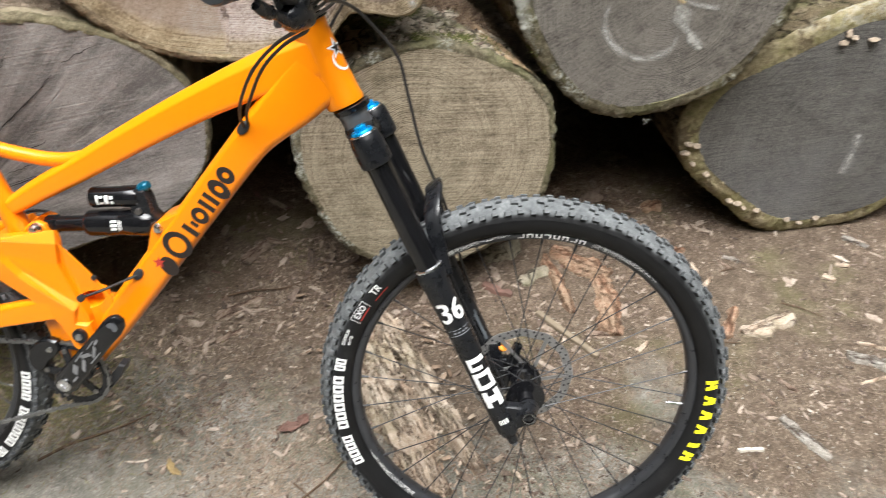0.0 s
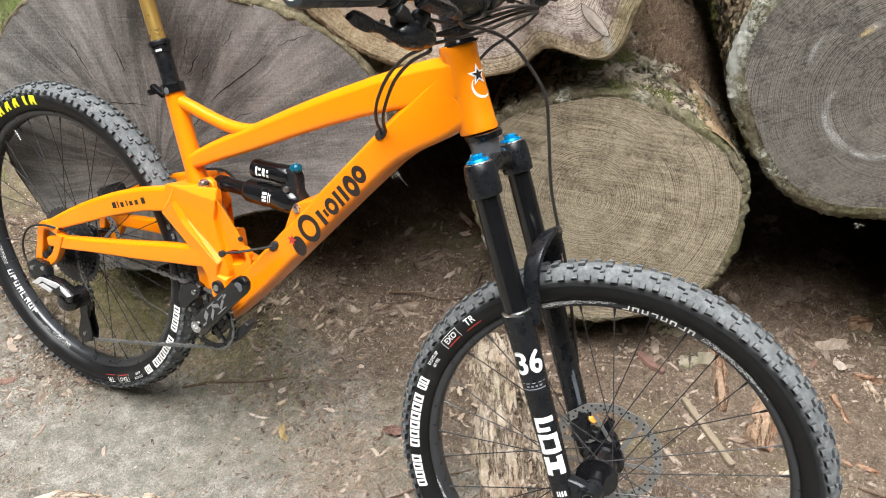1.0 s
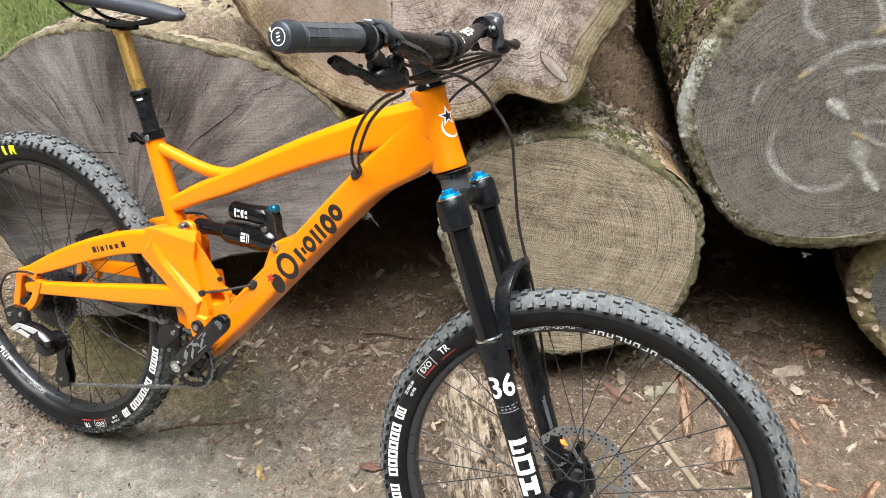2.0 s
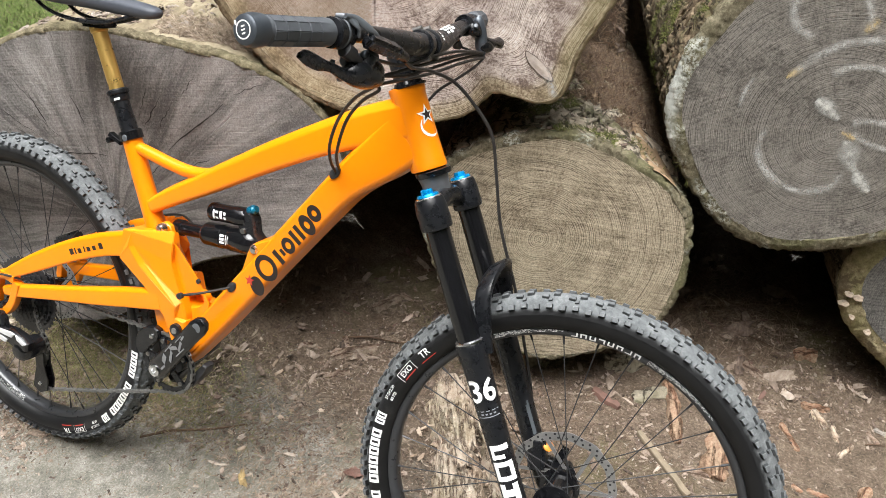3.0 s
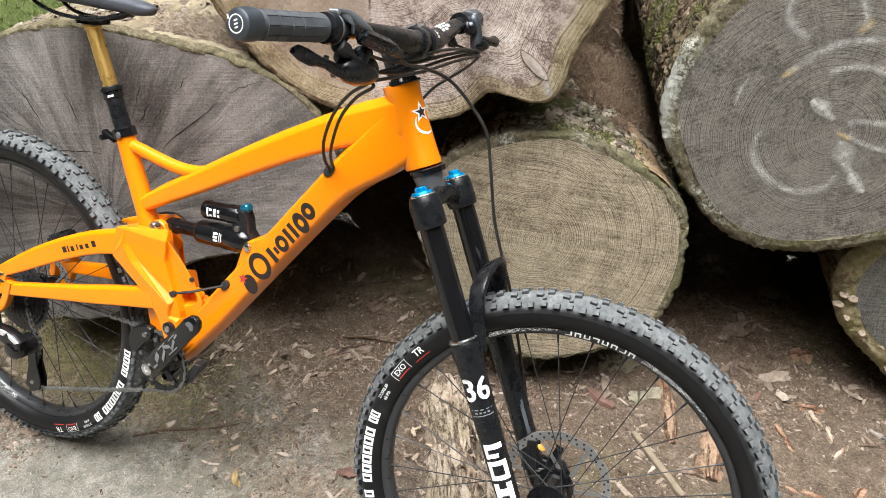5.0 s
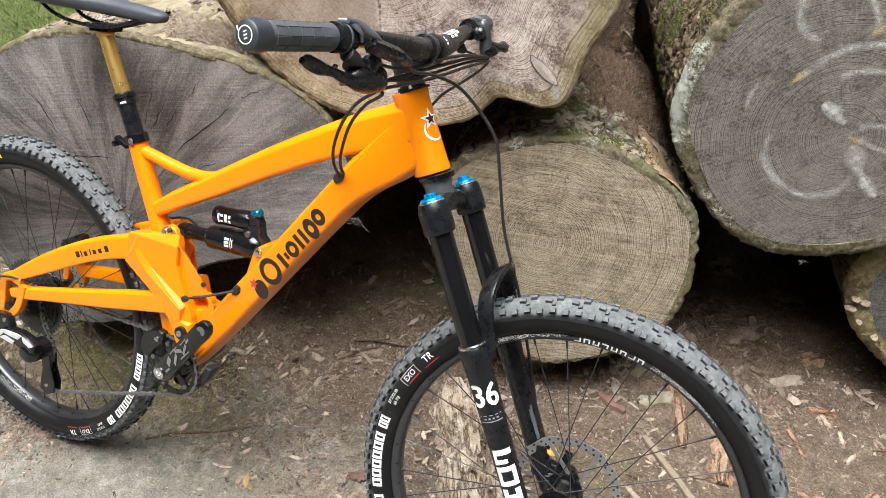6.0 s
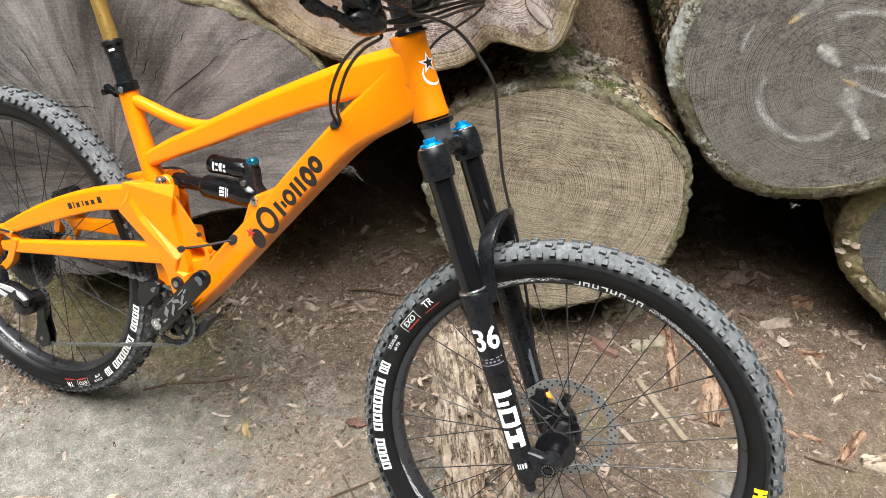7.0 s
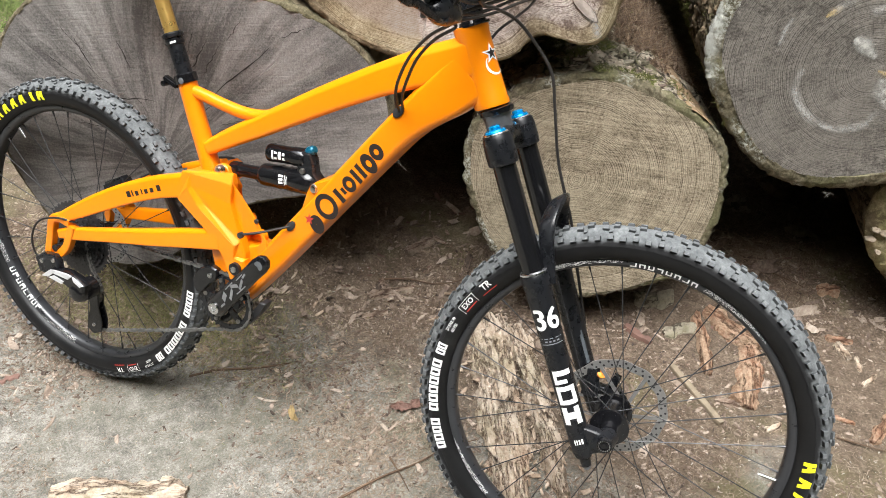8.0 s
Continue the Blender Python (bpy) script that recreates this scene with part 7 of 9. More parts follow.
for _o in ([(-0.018, -0.060), (0.008, -0.039), (0.020, -0.0365), (0.0165, -0.0445), (0.002, -0.0575)], [(0.020, -0.0365), (0.057, -0.0345), (0.070, -0.0365), (0.059, -0.0470), (0.0165, -0.0445)], [(0.072, -0.0372), (0.082, -0.0415), (0.1005, -0.0505), (0.092, -0.0555), (0.074, -0.0470)], [(0.003, -0.0580), (0.017, -0.0500), (0.045, -0.0560), (0.041, -0.0630)]):
    bm = bmesh.new()
    slab_prism(bm, _o, -0.1130, -0.1095, 0.0008)
    part("link_face", bm, SILVER_FACE, mech, "silver face")
bm = bmesh.new()
lathe(bm, (0.073, -0.112, -0.077), (0, 1, 0), [(0, 0.010), (0.002, 0.017), (0.008, 0.0215), (0.02, 0.0235), (0.050, 0.0225), (0.056, 0.016)], 28)
part("mech_knuckle", bm, BLACK_GLOSS, mech)
for _y in (-0.056, -0.040):
    bm = bmesh.new()
    slab_prism(bm, [(0.044, -0.072), (0.060, -0.064), (0.072, -0.072), (0.078, -0.092), (0.0775, -0.131), (0.0865, -0.168), (0.083, -0.192), (0.060, -0.204), (0.042, -0.193), (0.046, -0.170), (0.0535, -0.142), (0.0525, -0.104)], _y, _y + 0.003, 0.0008)
    part("mech_cage", bm, BLACK_GLOSS, mech)
for _c in ((0.060, -0.0475, -0.084), (0.063, -0.0475, -0.180)):
    bm = bmesh.new()
    toothed_disc(bm, _c, 0.0135, 12, 0.0035, 0.003, 0.003)
    part("jockey_wheel", bm, BLACK_PLASTIC, mech)
    bm = bmesh.new()
    lathe(bm, (_c[0], -0.0585, _c[2]), (0, 1, 0), [(0, 0.002), (0.0005, 0.0042), (0.003, 0.0042)], 12)
    part("jockey_bolt", bm, STEEL, mech)
for _c in ((-0.025, -0.031), (0.009, -0.021)):
    bm = bmesh.new()
    lathe(bm, (_c[0], -0.105, _c[1]), (0, 1, 0), [(0, 0.0025), (0.0005, 0.0048), (0.004, 0.0048)], 14)
    part("mech_bolt", bm, STEEL, mech)


def cable(name, points, radius=0.0025, steered=False, parent=None, material=None):
    bm = bmesh.new()
    tube(bm, smooth_path(points, 8), radius, 8)
    ob = part(name, bm, material or CABLE_BLACK, parent or bike)
    if steered:
        ob.matrix_basis = BAR
    return ob


cable("gear_cable", [(0.06, -0.075, 0.07), (0.02, -0.095, 0.078), (-0.025, -0.1, 0.06), (-0.05, -0.1, 0.02), (-0.048, -0.1, -0.015), (-0.036, -0.098, -0.028)], 0.0024)

# rear brake caliper on the left stays
bm = bmesh.new()
block(bm, pose(0.048, 0.052, 0.112, 0, -28, 0), 0.076, 0.034, 0.040, 0.85)
bmesh.ops.bevel(bm, geom=list(bm.edges), offset=0.005, segments=2, affect="EDGES")
part("rear_caliper", bm, BLACK_SATIN, bike, "black brake caliper")
cable("rear_hose", [(0.07, 0.06, 0.125), (0.11, 0.085, 0.15), (0.2, 0.088, 0.19), (0.33, 0.08, 0.24), (0.42, 0.05, 0.22)], 0.0026)

# grommets and the cable that crosses from the down tube to the swingarm
for _g in ((0.557, -0.0335, 0.190), (0.757, -0.0335, 0.449)):
    bm = bmesh.new()
    for _i, (_sx, _sz) in enumerate(((0.012, 0.0075),)):
        rings_into(bm, [[(_g[0] + (math.cos(2 * math.pi * k / 20) * _sx * 0.62 - math.sin(2 * math.pi * k / 20) * _sz * 0.78) * f, _g[1] + dy, _g[2] + (math.cos(2 * math.pi * k / 20) * _sx * 0.78 + math.sin(2 * math.pi * k / 20) * _sz * 0.62) * f) for k in range(20)] for f, dy in ((1.0, 0.003), (1.0, -0.002), (0.75, -0.0035))])
    part("grommet", bm, BLACK_PLASTIC, bike)
cable("gear_cable", [(0.555, -0.036, 0.189), (0.535, -0.048, 0.182), (0.505, -0.066, 0.172), (0.475, -0.078, 0.164)], 0.0024)
bm = bmesh.new()
lathe(bm, (0.478, -0.083, 0.164), (0, 1, 0), [(0, 0.003), (0.001, 0.006), (0.008, 0.006)], 14)
part("grommet", bm, BLACK_PLASTIC, bike)

# -- fork (steered) --
FW, HS = -0.042, 0.0755
for _s in (-1, 1):
    y = HS * _s
    bm = bmesh.new()
    lathe(bm, (FW, y, 0.28), (0, 0, 1), [(0, 0.0182), (0.218, 0.0182)], 32)
    part("stanchion", bm, BLACK_GLOSS, bike, "gloss black fork leg tube").matrix_basis = FRONT
    bm = bmesh.new()
    lathe(bm, (FW, y, 0.479), (0, 0, 1), [(0, 0.0190), (0.0015, 0.0232), (0.004, 0.0240), (0.012, 0.0243), (0.034, 0.0238), (0.044, 0.0222), (0.048, 0.0205)], 32)
    cup = part("crown_cup", bm, BLACK_SATIN, bike)
    cup.matrix_basis = FRONT
    bm = bmesh.new()
    lathe(bm, (FW, y, 0.5265), (0, 0, 1), [(0, 0.0195), (0.0015, 0.0195), (0.003, 0.0180)], 28)
    part("cap_ring", bm, SILVER, cup, "bright ring")
    bm = bmesh.new()
    lathe(bm, (FW, y, 0.528), (0, 0, 1), [(0, 0.0165), (0.003, 0.0165), (0.005, 0.0150), (0.0052, 0.0095), (0.011, 0.0090), (0.012, 0.0078)], 28)
    part("cap_dial", bm, BLUE_ANODISED, cup, "blue anodised dial")
    # lower leg
    bm = bmesh.new()
    lathe(bm, (FW, y, -0.042), (0, 0, 1), [(0, 0.006), (0.001, 0.0085), (0.016, 0.0095), (0.019, 0.0140), (0.028, 0.0168), (0.06, 0.0178), (0.20, 0.0194), (0.27, 0.0203), (0.31, 0.0216), (0.333, 0.0230), (0.342, 0.0230), (0.345, 0.0215)], 36)
    leg = part("lower_leg", bm, BLACK_SATIN, bike, "satin black lower fork leg")
    leg.matrix_basis = FRONT
    bm = bmesh.new()
    lathe(bm, (FW, y, 0.3025), (0, 0, 1), [(0, 0.0190), (0.0002, 0.0224), (0.003, 0.0222), (0.0045, 0.0195)], 32)
    part("wiper_seal", bm, SILVER, leg, "bright wiper ring")
    # axle lug
    bm = bmesh.new()
    rings_into(bm, [[(FW * (1 - t) + math.cos(2 * math.pi * k / 18) * r + 0.002, y * 0.98 + dy, math.sin(2 * math.pi * k / 18) * r) for k in range(18)] for t, r, dy in ((0.75, 0.012, 0.016 * _s), (0.85, 0.0165, 0.013 * _s), (0.9, 0.0175, 0.002 * _s), (1.0, 0.0175, -0.010 * _s), (1.0, 0.013, -0.012 * _s))])
    part("axle_lug", bm, BLACK_SATIN, leg)
    bm = bmesh.new()
    slab_prism(bm, [(FW + 0.005, 0.035), (FW + 0.018, 0.030), (-0.002, 0.0165), (0.008, 0.0), (-0.002, -0.0165), (FW + 0.018, -0.018), (FW + 0.005, -0.022)], y - 0.010, y + 0.010, 0.003)
    part("leg_web", bm, BLACK_SATIN, leg)
    bm = bmesh.new()
    lathe(bm, (FW, y, -0.048), (0, 0, 1), [(0, 0.003), (0.0005, 0.0055), (0.007, 0.0055)], 14)
    part("leg_bolt", bm, BLACK_GLOSS if _s > 0 else GREY_METAL, leg)
    if _s < 0:
        right_leg = leg
    else:
        left_leg = leg
# axle end with a ring of notches
bm = bmesh.new()
lathe(bm, (0.0, -0.0945, 0.0), (0, 1, 0), [(0, 0.0045), (0.004, 0.0048), (0.0045, 0.0105), (0.0, 0.0110), (0.001, 0.0128), (0.014, 0.0128)], 28)
axle = front_part("front_axle", bm, BLACK_GLOSS)
bm = bmesh.new()
for _k in range(16):
    _a = 2 * math.pi * _k / 16
    lathe(bm, (math.cos(_a) * 0.0093, -0.0948, math.sin(_a) * 0.0093), (0, 1, 0), [(0, 0.0009), (0.002, 0.0009)], 6)
part("axle_notches", bm, STEEL, axle)
# arch over the tyre, ahead of the legs
bm = bmesh.new()
_path = smooth_path([(-0.022, -0.071, 0.280), (-0.017, -0.069, 0.312), (-0.012, -0.064, 0.345), (-0.005, -0.055, 0.370), (0.003, -0.036, 0.385), (0.006, -0.012, 0.390), (0.006, 0.012, 0.390), (0.003, 0.036, 0.385), (-0.005, 0.055, 0.370), (-0.012, 0.064, 0.345), (-0.017, 0.069, 0.312), (-0.022, 0.071, 0.280)], 6)
_rings = []
for _i, _p in enumerate(_path):
    _d = (Vector(_path[min(_i + 1, len(_path) - 1)]) - Vector(_path[max(_i - 1, 0)])).normalized()
    _fx = Vector((1, 0, 0.25)).normalized()
    _fx = (_fx - _d * _fx.dot(_d)).normalized()
    _nn = _d.cross(_fx)
    _wide = 0.0105 + 0.005 * math.sin(math.pi * _i / (len(_path) - 1)) ** 2
    _ring = []
    for _k in range(14):
        _a = 2 * math.pi * _k / 14
        _c, _q = math.cos(_a), math.sin(_a)
        _ring.append(Vector(_p) + _fx * (math.copysign(abs(_c) ** 0.6, _c) * _wide) + _nn * (math.copysign(abs(_q) ** 0.6, _q) * 0.0055))
    _rings.append(_ring)
rings_into(bm, _rings)
front_part("fork_arch", bm, BLACK_SATIN, None, "dull black fork arch over the tyre")
# crown and steerer foot
bm = bmesh.new()
rings_into(bm, [[(FW - 0.004 - 0.010 * (1 - abs(yy) / 0.075) + math.cos(2 * math.pi * k / 24) * rx, yy, 0.506 + zz + math.copysign(abs(math.sin(2 * math.pi * k / 24)) ** 0.7, math.sin(2 * math.pi * k / 24)) * rz) for k in range(24)] for yy, rx, rz, zz in ((-0.072, 0.012, 0.012, -0.006), (-0.052, 0.015, 0.0145, -0.002), (-0.026, 0.022, 0.017, 0.008), (0.0, 0.025, 0.018, 0.011), (0.026, 0.022, 0.017, 0.008), (0.052, 0.015, 0.0145, -0.002), (0.072, 0.012, 0.012, -0.006))])
front_part("fork_crown", bm, BLACK_SATIN)
bm = bmesh.new()
lathe(bm, (-0.055, 0, 0.518), (0, 0, 1), [(0, 0.022), (0.032, 0.0215), (0.042, 0.0235), (0.046, 0.0235)], 30)
bar_part("steerer_foot", bm, GREY_METAL, None, "grey steerer base")
bm = bmesh.new()
lathe(bm, (-0.053, 0, 0.560), (0, 0, 1), [(0, 0.024), (0.001, 0.0275), (0.005, 0.0285), (0.009, 0.0285), (0.0105, 0.026)], 32)
bar_part("lower_headset", bm, BLACK_GLOSS)
bm = bmesh.new()
lathe(bm, (-0.053, 0, 0.699), (0, 0, 1), [(0, 0.0262), (0.001, 0.0275), (0.004, 0.0272), (0.0045, 0.0225), (0.009, 0.021), (0.0095, 0.0175), (0.02, 0.0175)], 32)
bar_part("upper_headset", bm, BLACK_GLOSS)
# marks on the legs
_o = (FW, -HS, 0.0)
# figures wrapped on the right leg
_vs, _fs = lettering("36", 0.050, 0.0)
_pts, _fc = [], []
for _k in range(5):
    _b0 = len(_pts)
    for _x, _y, _ in _vs:
        _ang = (_x * 0.95 + (-0.0014, 0.0014, 0.0, 0.0, 0.0)[_k]) / 0.0222
        _r = 0.0209 + 0.0001 * _k + 0.035 * max(0.0, _y)
        _pts.append((FW + math.sin(_ang + 0.28) * _r, -HS - math.cos(_ang + 0.28) * _r, 0.2275 + _y + (0.0, 0.0, -0.0010, 0.0010, 0.0)[_k]))
    _fc += [tuple(_b0 + i for i in f) for f in _fs]
mesh_from("leg_figures", _pts, _fc, DECAL_WHITE, right_leg, "white figures")
curved_bars("leg_stripes", right_leg, DECAL_GREY, _o, (0, 0, 1), (0.28, -1, 0), 0.0203, [(0.196, 0.1975, -52, 52), (0.186, 0.1875, -52, 52), (0.1905, 0.193, -34, -22), (0.1905, 0.193, -14, -4), (0.1905, 0.193, 4, 14), (0.1905, 0.193, 22, 34)], "grey stripes")
tagged(curved_bars("leg_mark", right_leg, DECAL_WHITE, _o, (0, 0, 1), (0.25, -1, 0), 0.0196, [(0.116, 0.140, -44, -26), (0.131, 0.140, -44, 46), (0.117, 0.124, -26, 20),
                                                                                         (0.080, 0.112, -48, -26), (0.104, 0.112, -40, 40), (0.080, 0.112, 26, 48), (0.080, 0.088, -40, 40),
                                                                                         (0.044, 0.075, -46, -18), (0.044, 0.075, 16, 44), (0.054, 0.066, -30, 30)], "large white block mark"), kind="stuff")
curved_bars("leg_small_mark", right_leg, DECAL_WHITE, _o, (0, 0, 1), (0.35, -1, 0), 0.0179, [(0.006, 0.015, -34, -27), (0.006, 0.015, -22, -16), (0.006, 0.015, -10, -2), (0.006, 0.015, 4, 14)], "small white mark")
curved_bars("leg_panel", left_leg, LABEL_GREY, (FW, HS, 0), (0, 0, 1), (0.75, -1, 0), 0.0196, [(0.080, 0.135, -9, 10), (0.135, 0.142, 0, 10)], "grey printed panel")
# front brake caliper
bm = bmesh.new()
block(bm, pose(-0.030, 0.052, 0.052, 0, 20, 0), 0.030, 0.034, 0.062, 0.85)
bmesh.ops.bevel(bm, geom=list(bm.edges), offset=0.005, segments=2, affect="EDGES")
block(bm, pose(0.004, 0.055, 0.036, 0, 40, 0), 0.016, 0.016, 0.038, 0.8)
caliper = front_part("front_caliper", bm, BLACK_SATIN, None, "black brake caliper")
bm = bmesh.new()
lathe(bm, (-0.012, 0.050, 0.060), (0.4, -0.5, 0.3), [(0, 0.007), (0.001, 0.0085), (0.008, 0.0085), (0.009, 0.006)], 16)
part("caliper_screw", bm, ORANGE_PLASTIC, caliper, "orange screw")

# -- cockpit (steered) --
_bar = smooth_path([(-0.056, -0.412, 0.787), (-0.042, -0.34, 0.781), (-0.030, -0.27, 0.776), (-0.021, -0.20, 0.771), (-0.014, -0.12, 0.760), (-0.010, -0.05, 0.752), (-0.010, 0.05, 0.753), (-0.008, 0.12, 0.763), (-0.004, 0.20, 0.777), (-0.005, 0.27, 0.786), (-0.012, 0.34, 0.792), (-0.022, 0.412, 0.797)], 6)
bm = bmesh.new()
tube(bm, _bar, [0.0112 + 0.0060 * max(0.0, min(1.0, (0.20 - abs(p[1])) / 0.11)) for p in _bar], 24)
handlebar = bar_part("handlebar", bm, BLACK_SATIN, None, "wide black riser handlebar")


def bar_at(y):
    for a, b in zip(_bar, _bar[1:]):
        if a[1] <= y <= b[1]:
            t = (y - a[1]) / (b[1] - a[1])
            return Vector(a + (b - a) * t)
    return Vector(_bar[0] if y < 0 else _bar[-1])


for _s in (-1, 1):
    bm = bmesh.new()
    _ys = [0.278, 0.281, 0.29, 0.31, 0.33, 0.35, 0.37, 0.39, 0.396]
    tube(bm, [bar_at(_s * y) for y in _ys], [0.0135, 0.0166, 0.0170, 0.0164, 0.0160, 0.0158, 0.0158, 0.0161, 0.0140], 32)
    grip = bar_part("grip", bm, GRIP_RUBBER, None, "grey rubber grip")
    bm = bmesh.new()
    _a = bar_at(_s * 0.398)
    _d = (bar_at(_s * 0.411) - _a).normalized()
    lathe(bm, _a, _d, [(-0.006, 0.0150), (-0.004, 0.0176), (0.010, 0.0180), (0.0125, 0.0168), (0.018, 0.0160), (0.020, 0.0130), (0.0202, 0.004)], 32)
    col = part("grip_collar", bm, COLLAR_GREY, grip, "dark grey grip end collar")
    # printed ring on the end
    e = _a + _d * 0.0206
    u = _d.orthogonal().normalized()
    v = _d.cross(u)
    verts, faces = [], []
    for k in range(28):
        a = 2 * math.pi * k / 28
        for r in (0.0086, 0.0099):
            verts.append(e + (u * math.cos(a) + v * math.sin(a)) * r)
    for k in range(28):
        j = (k + 1) % 28
        faces.append((2 * k, 2 * k + 1, 2 * j + 1, 2 * j))
    for w, h, cx, cy in ((0.0050, 0.0016, 0.0006, 0.0036), (0.0050, 0.0016, 0, 0), (0.0050, 0.0016, -0.0006, -0.0036), (0.0022, 0.0045, -0.0080, 0.0098)):
        b = len(verts)
        zz = Vector((0, 0, 1)) - _d * _d.z
        zz.normalize()
        xx = zz.cross(_d)
        for p, q in ((-1, -1), (1, -1), (1, 1), (-1, 1)):
            verts.append(e + xx * (cx + p * w / 2) + zz * (cy + q * h / 2))
        faces.append((b, b + 1, b + 2, b + 3))
    mesh_from("collar_mark", verts, faces, DECAL_WHITE, col, "white ring mark")
    # grip pads
    for i in range(5):
        for k in range(10):
            a = 2 * math.pi * (k + 0.5) / 10
            y = 0.300 + 0.0195 * i
            c = bar_at(_s * y)
            d = (bar_at(_s * (y + 0.008)) - bar_at(_s * (y - 0.008))).normalized()
            uu = (Vector((0, 0, 1)) - d * d.z).normalized()
            vv = d.cross(uu)
            nn = uu * math.cos(a) + vv * math.sin(a)
            m = Matrix((d, nn.cross(d), nn)).transposed().to_4x4()
            m.translation = c + nn * 0.0160
            bm = bmesh.new()
            block(bm, m, 0.0186, 0.0098, 0.0010, 0.95)
            part("grip_pad", bm, GRIP_RUBBER, grip)
# stem
bm = bmesh.new()
lathe(bm, (-0.053, 0, 0.712), (0, 0, 1), [(0, 0.018), (0.001, 0.0205), (0.042, 0.0205), (0.044, 0.018)], 26)
rings_into(bm, [[(x, math.cos(2 * math.pi * k / 18) * wy, zc + math.sin(2 * math.pi * k / 18) * hz) for k in range(18)] for x, wy, hz, zc in ((-0.05, 0.017, 0.016, 0.735), (-0.03, 0.019, 0.016, 0.742), (-0.014, 0.026, 0.017, 0.75))])
stem = bar_part("stem", bm, BLACK_SATIN, None, "short black stem")
for _y in (-0.019, 0.019):
    bm = bmesh.new()
    lathe(bm, (-0.010, _y - 0.008, 0.752), (0, 1, 0), [(0, 0.018), (0.001, 0.0212), (0.015, 0.0212), (0.016, 0.018)], 26)
    part("bar_clamp", bm, BLACK_SATIN, stem)
for _y in (-0.019, 0.019):
    for _z in (0.0215, -0.0215):
        bm = bmesh.new()
        lathe(bm, (-0.016, _y, 0.752 + _z), (1, 0, 0), [(0, 0.0042), (0.014, 0.0042), (0.0145, 0.003)], 12)
        part("clamp_bolt", bm, STEEL_WORN, stem)
curved_bars("bar_print", handlebar, DECAL_WHITE, bar_at(0.075), bar_at(0.12) - bar_at(0.075), (0.55, -0.1, 0.4), 0.0179, [(0.0, 0.012, -40, -26), (0.0, 0.012, -20, -6), (0.0, 0.012, 0, 14), (0.016, 0.028, -38, -22), (0.016, 0.028, -16, -4), (0.016, 0.028, 2, 18), (0.032, 0.044, -34, -20), (0.032, 0.044, -12, 8)], "white print")
curved_bars("bar_print", handlebar, DECAL_WHITE, bar_at(0.036), bar_at(0.06) - bar_at(0.036), (0.7, -0.1, 0.2), 0.0180, [(0.0, 0.010, -30, -18), (0.0, 0.010, -12, 0), (0.0, 0.010, 6, 18)], "small white print")


def blob(bm, centre, radii, axis=(1, 0, 0), n=16, square=0.8):
    """A rounded lump: half sizes along its axis, sideways and upwards."""
    ax = Vector(axis).normalized()
    up = (Vector((0, 0, 1)) - ax * ax.z).normalized()
    sd = up.cross(ax)
    rings = []
    for i in range(9):
        t = math.pi * (0.04 + 0.92 * i / 8)
        k = math.sin(t) ** square
        rings.append([Vector(centre) - ax * math.cos(t) * radii[0] + (sd * math.copysign(abs(math.cos(2 * math.pi * j / n)) ** square, math.cos(2 * math.pi * j / n)) * radii[1] + up * math.copysign(abs(math.sin(2 * math.pi * j / n)) ** square, math.sin(2 * math.pi * j / n)) * radii[2]) * k for j in range(n)])
    return rings_into(bm, rings)


def flat_blade(bm, points, widths, thick):
    """A lever blade along points, its width upright and its thickness sideways."""
    path = smooth_path([(*p, w) for p, w in zip(points, widths)], 6)
    rings = []
    for i, p in enumerate(path):
        dd = Vector(path[min(i + 1, len(path) - 1)][:3] - path[max(i - 1, 0)][:3]).normalized()
        uu = (Vector((0, 0, 1)) - dd * dd.z).normalized()
        vv = dd.cross(uu)
        rings.append([Vector(p[:3]) + uu * math.cos(2 * math.pi * k / 12) * p[3] + vv * math.sin(2 * math.pi * k / 12) * thick for k in range(12)])
    return rings_into(bm, rings)


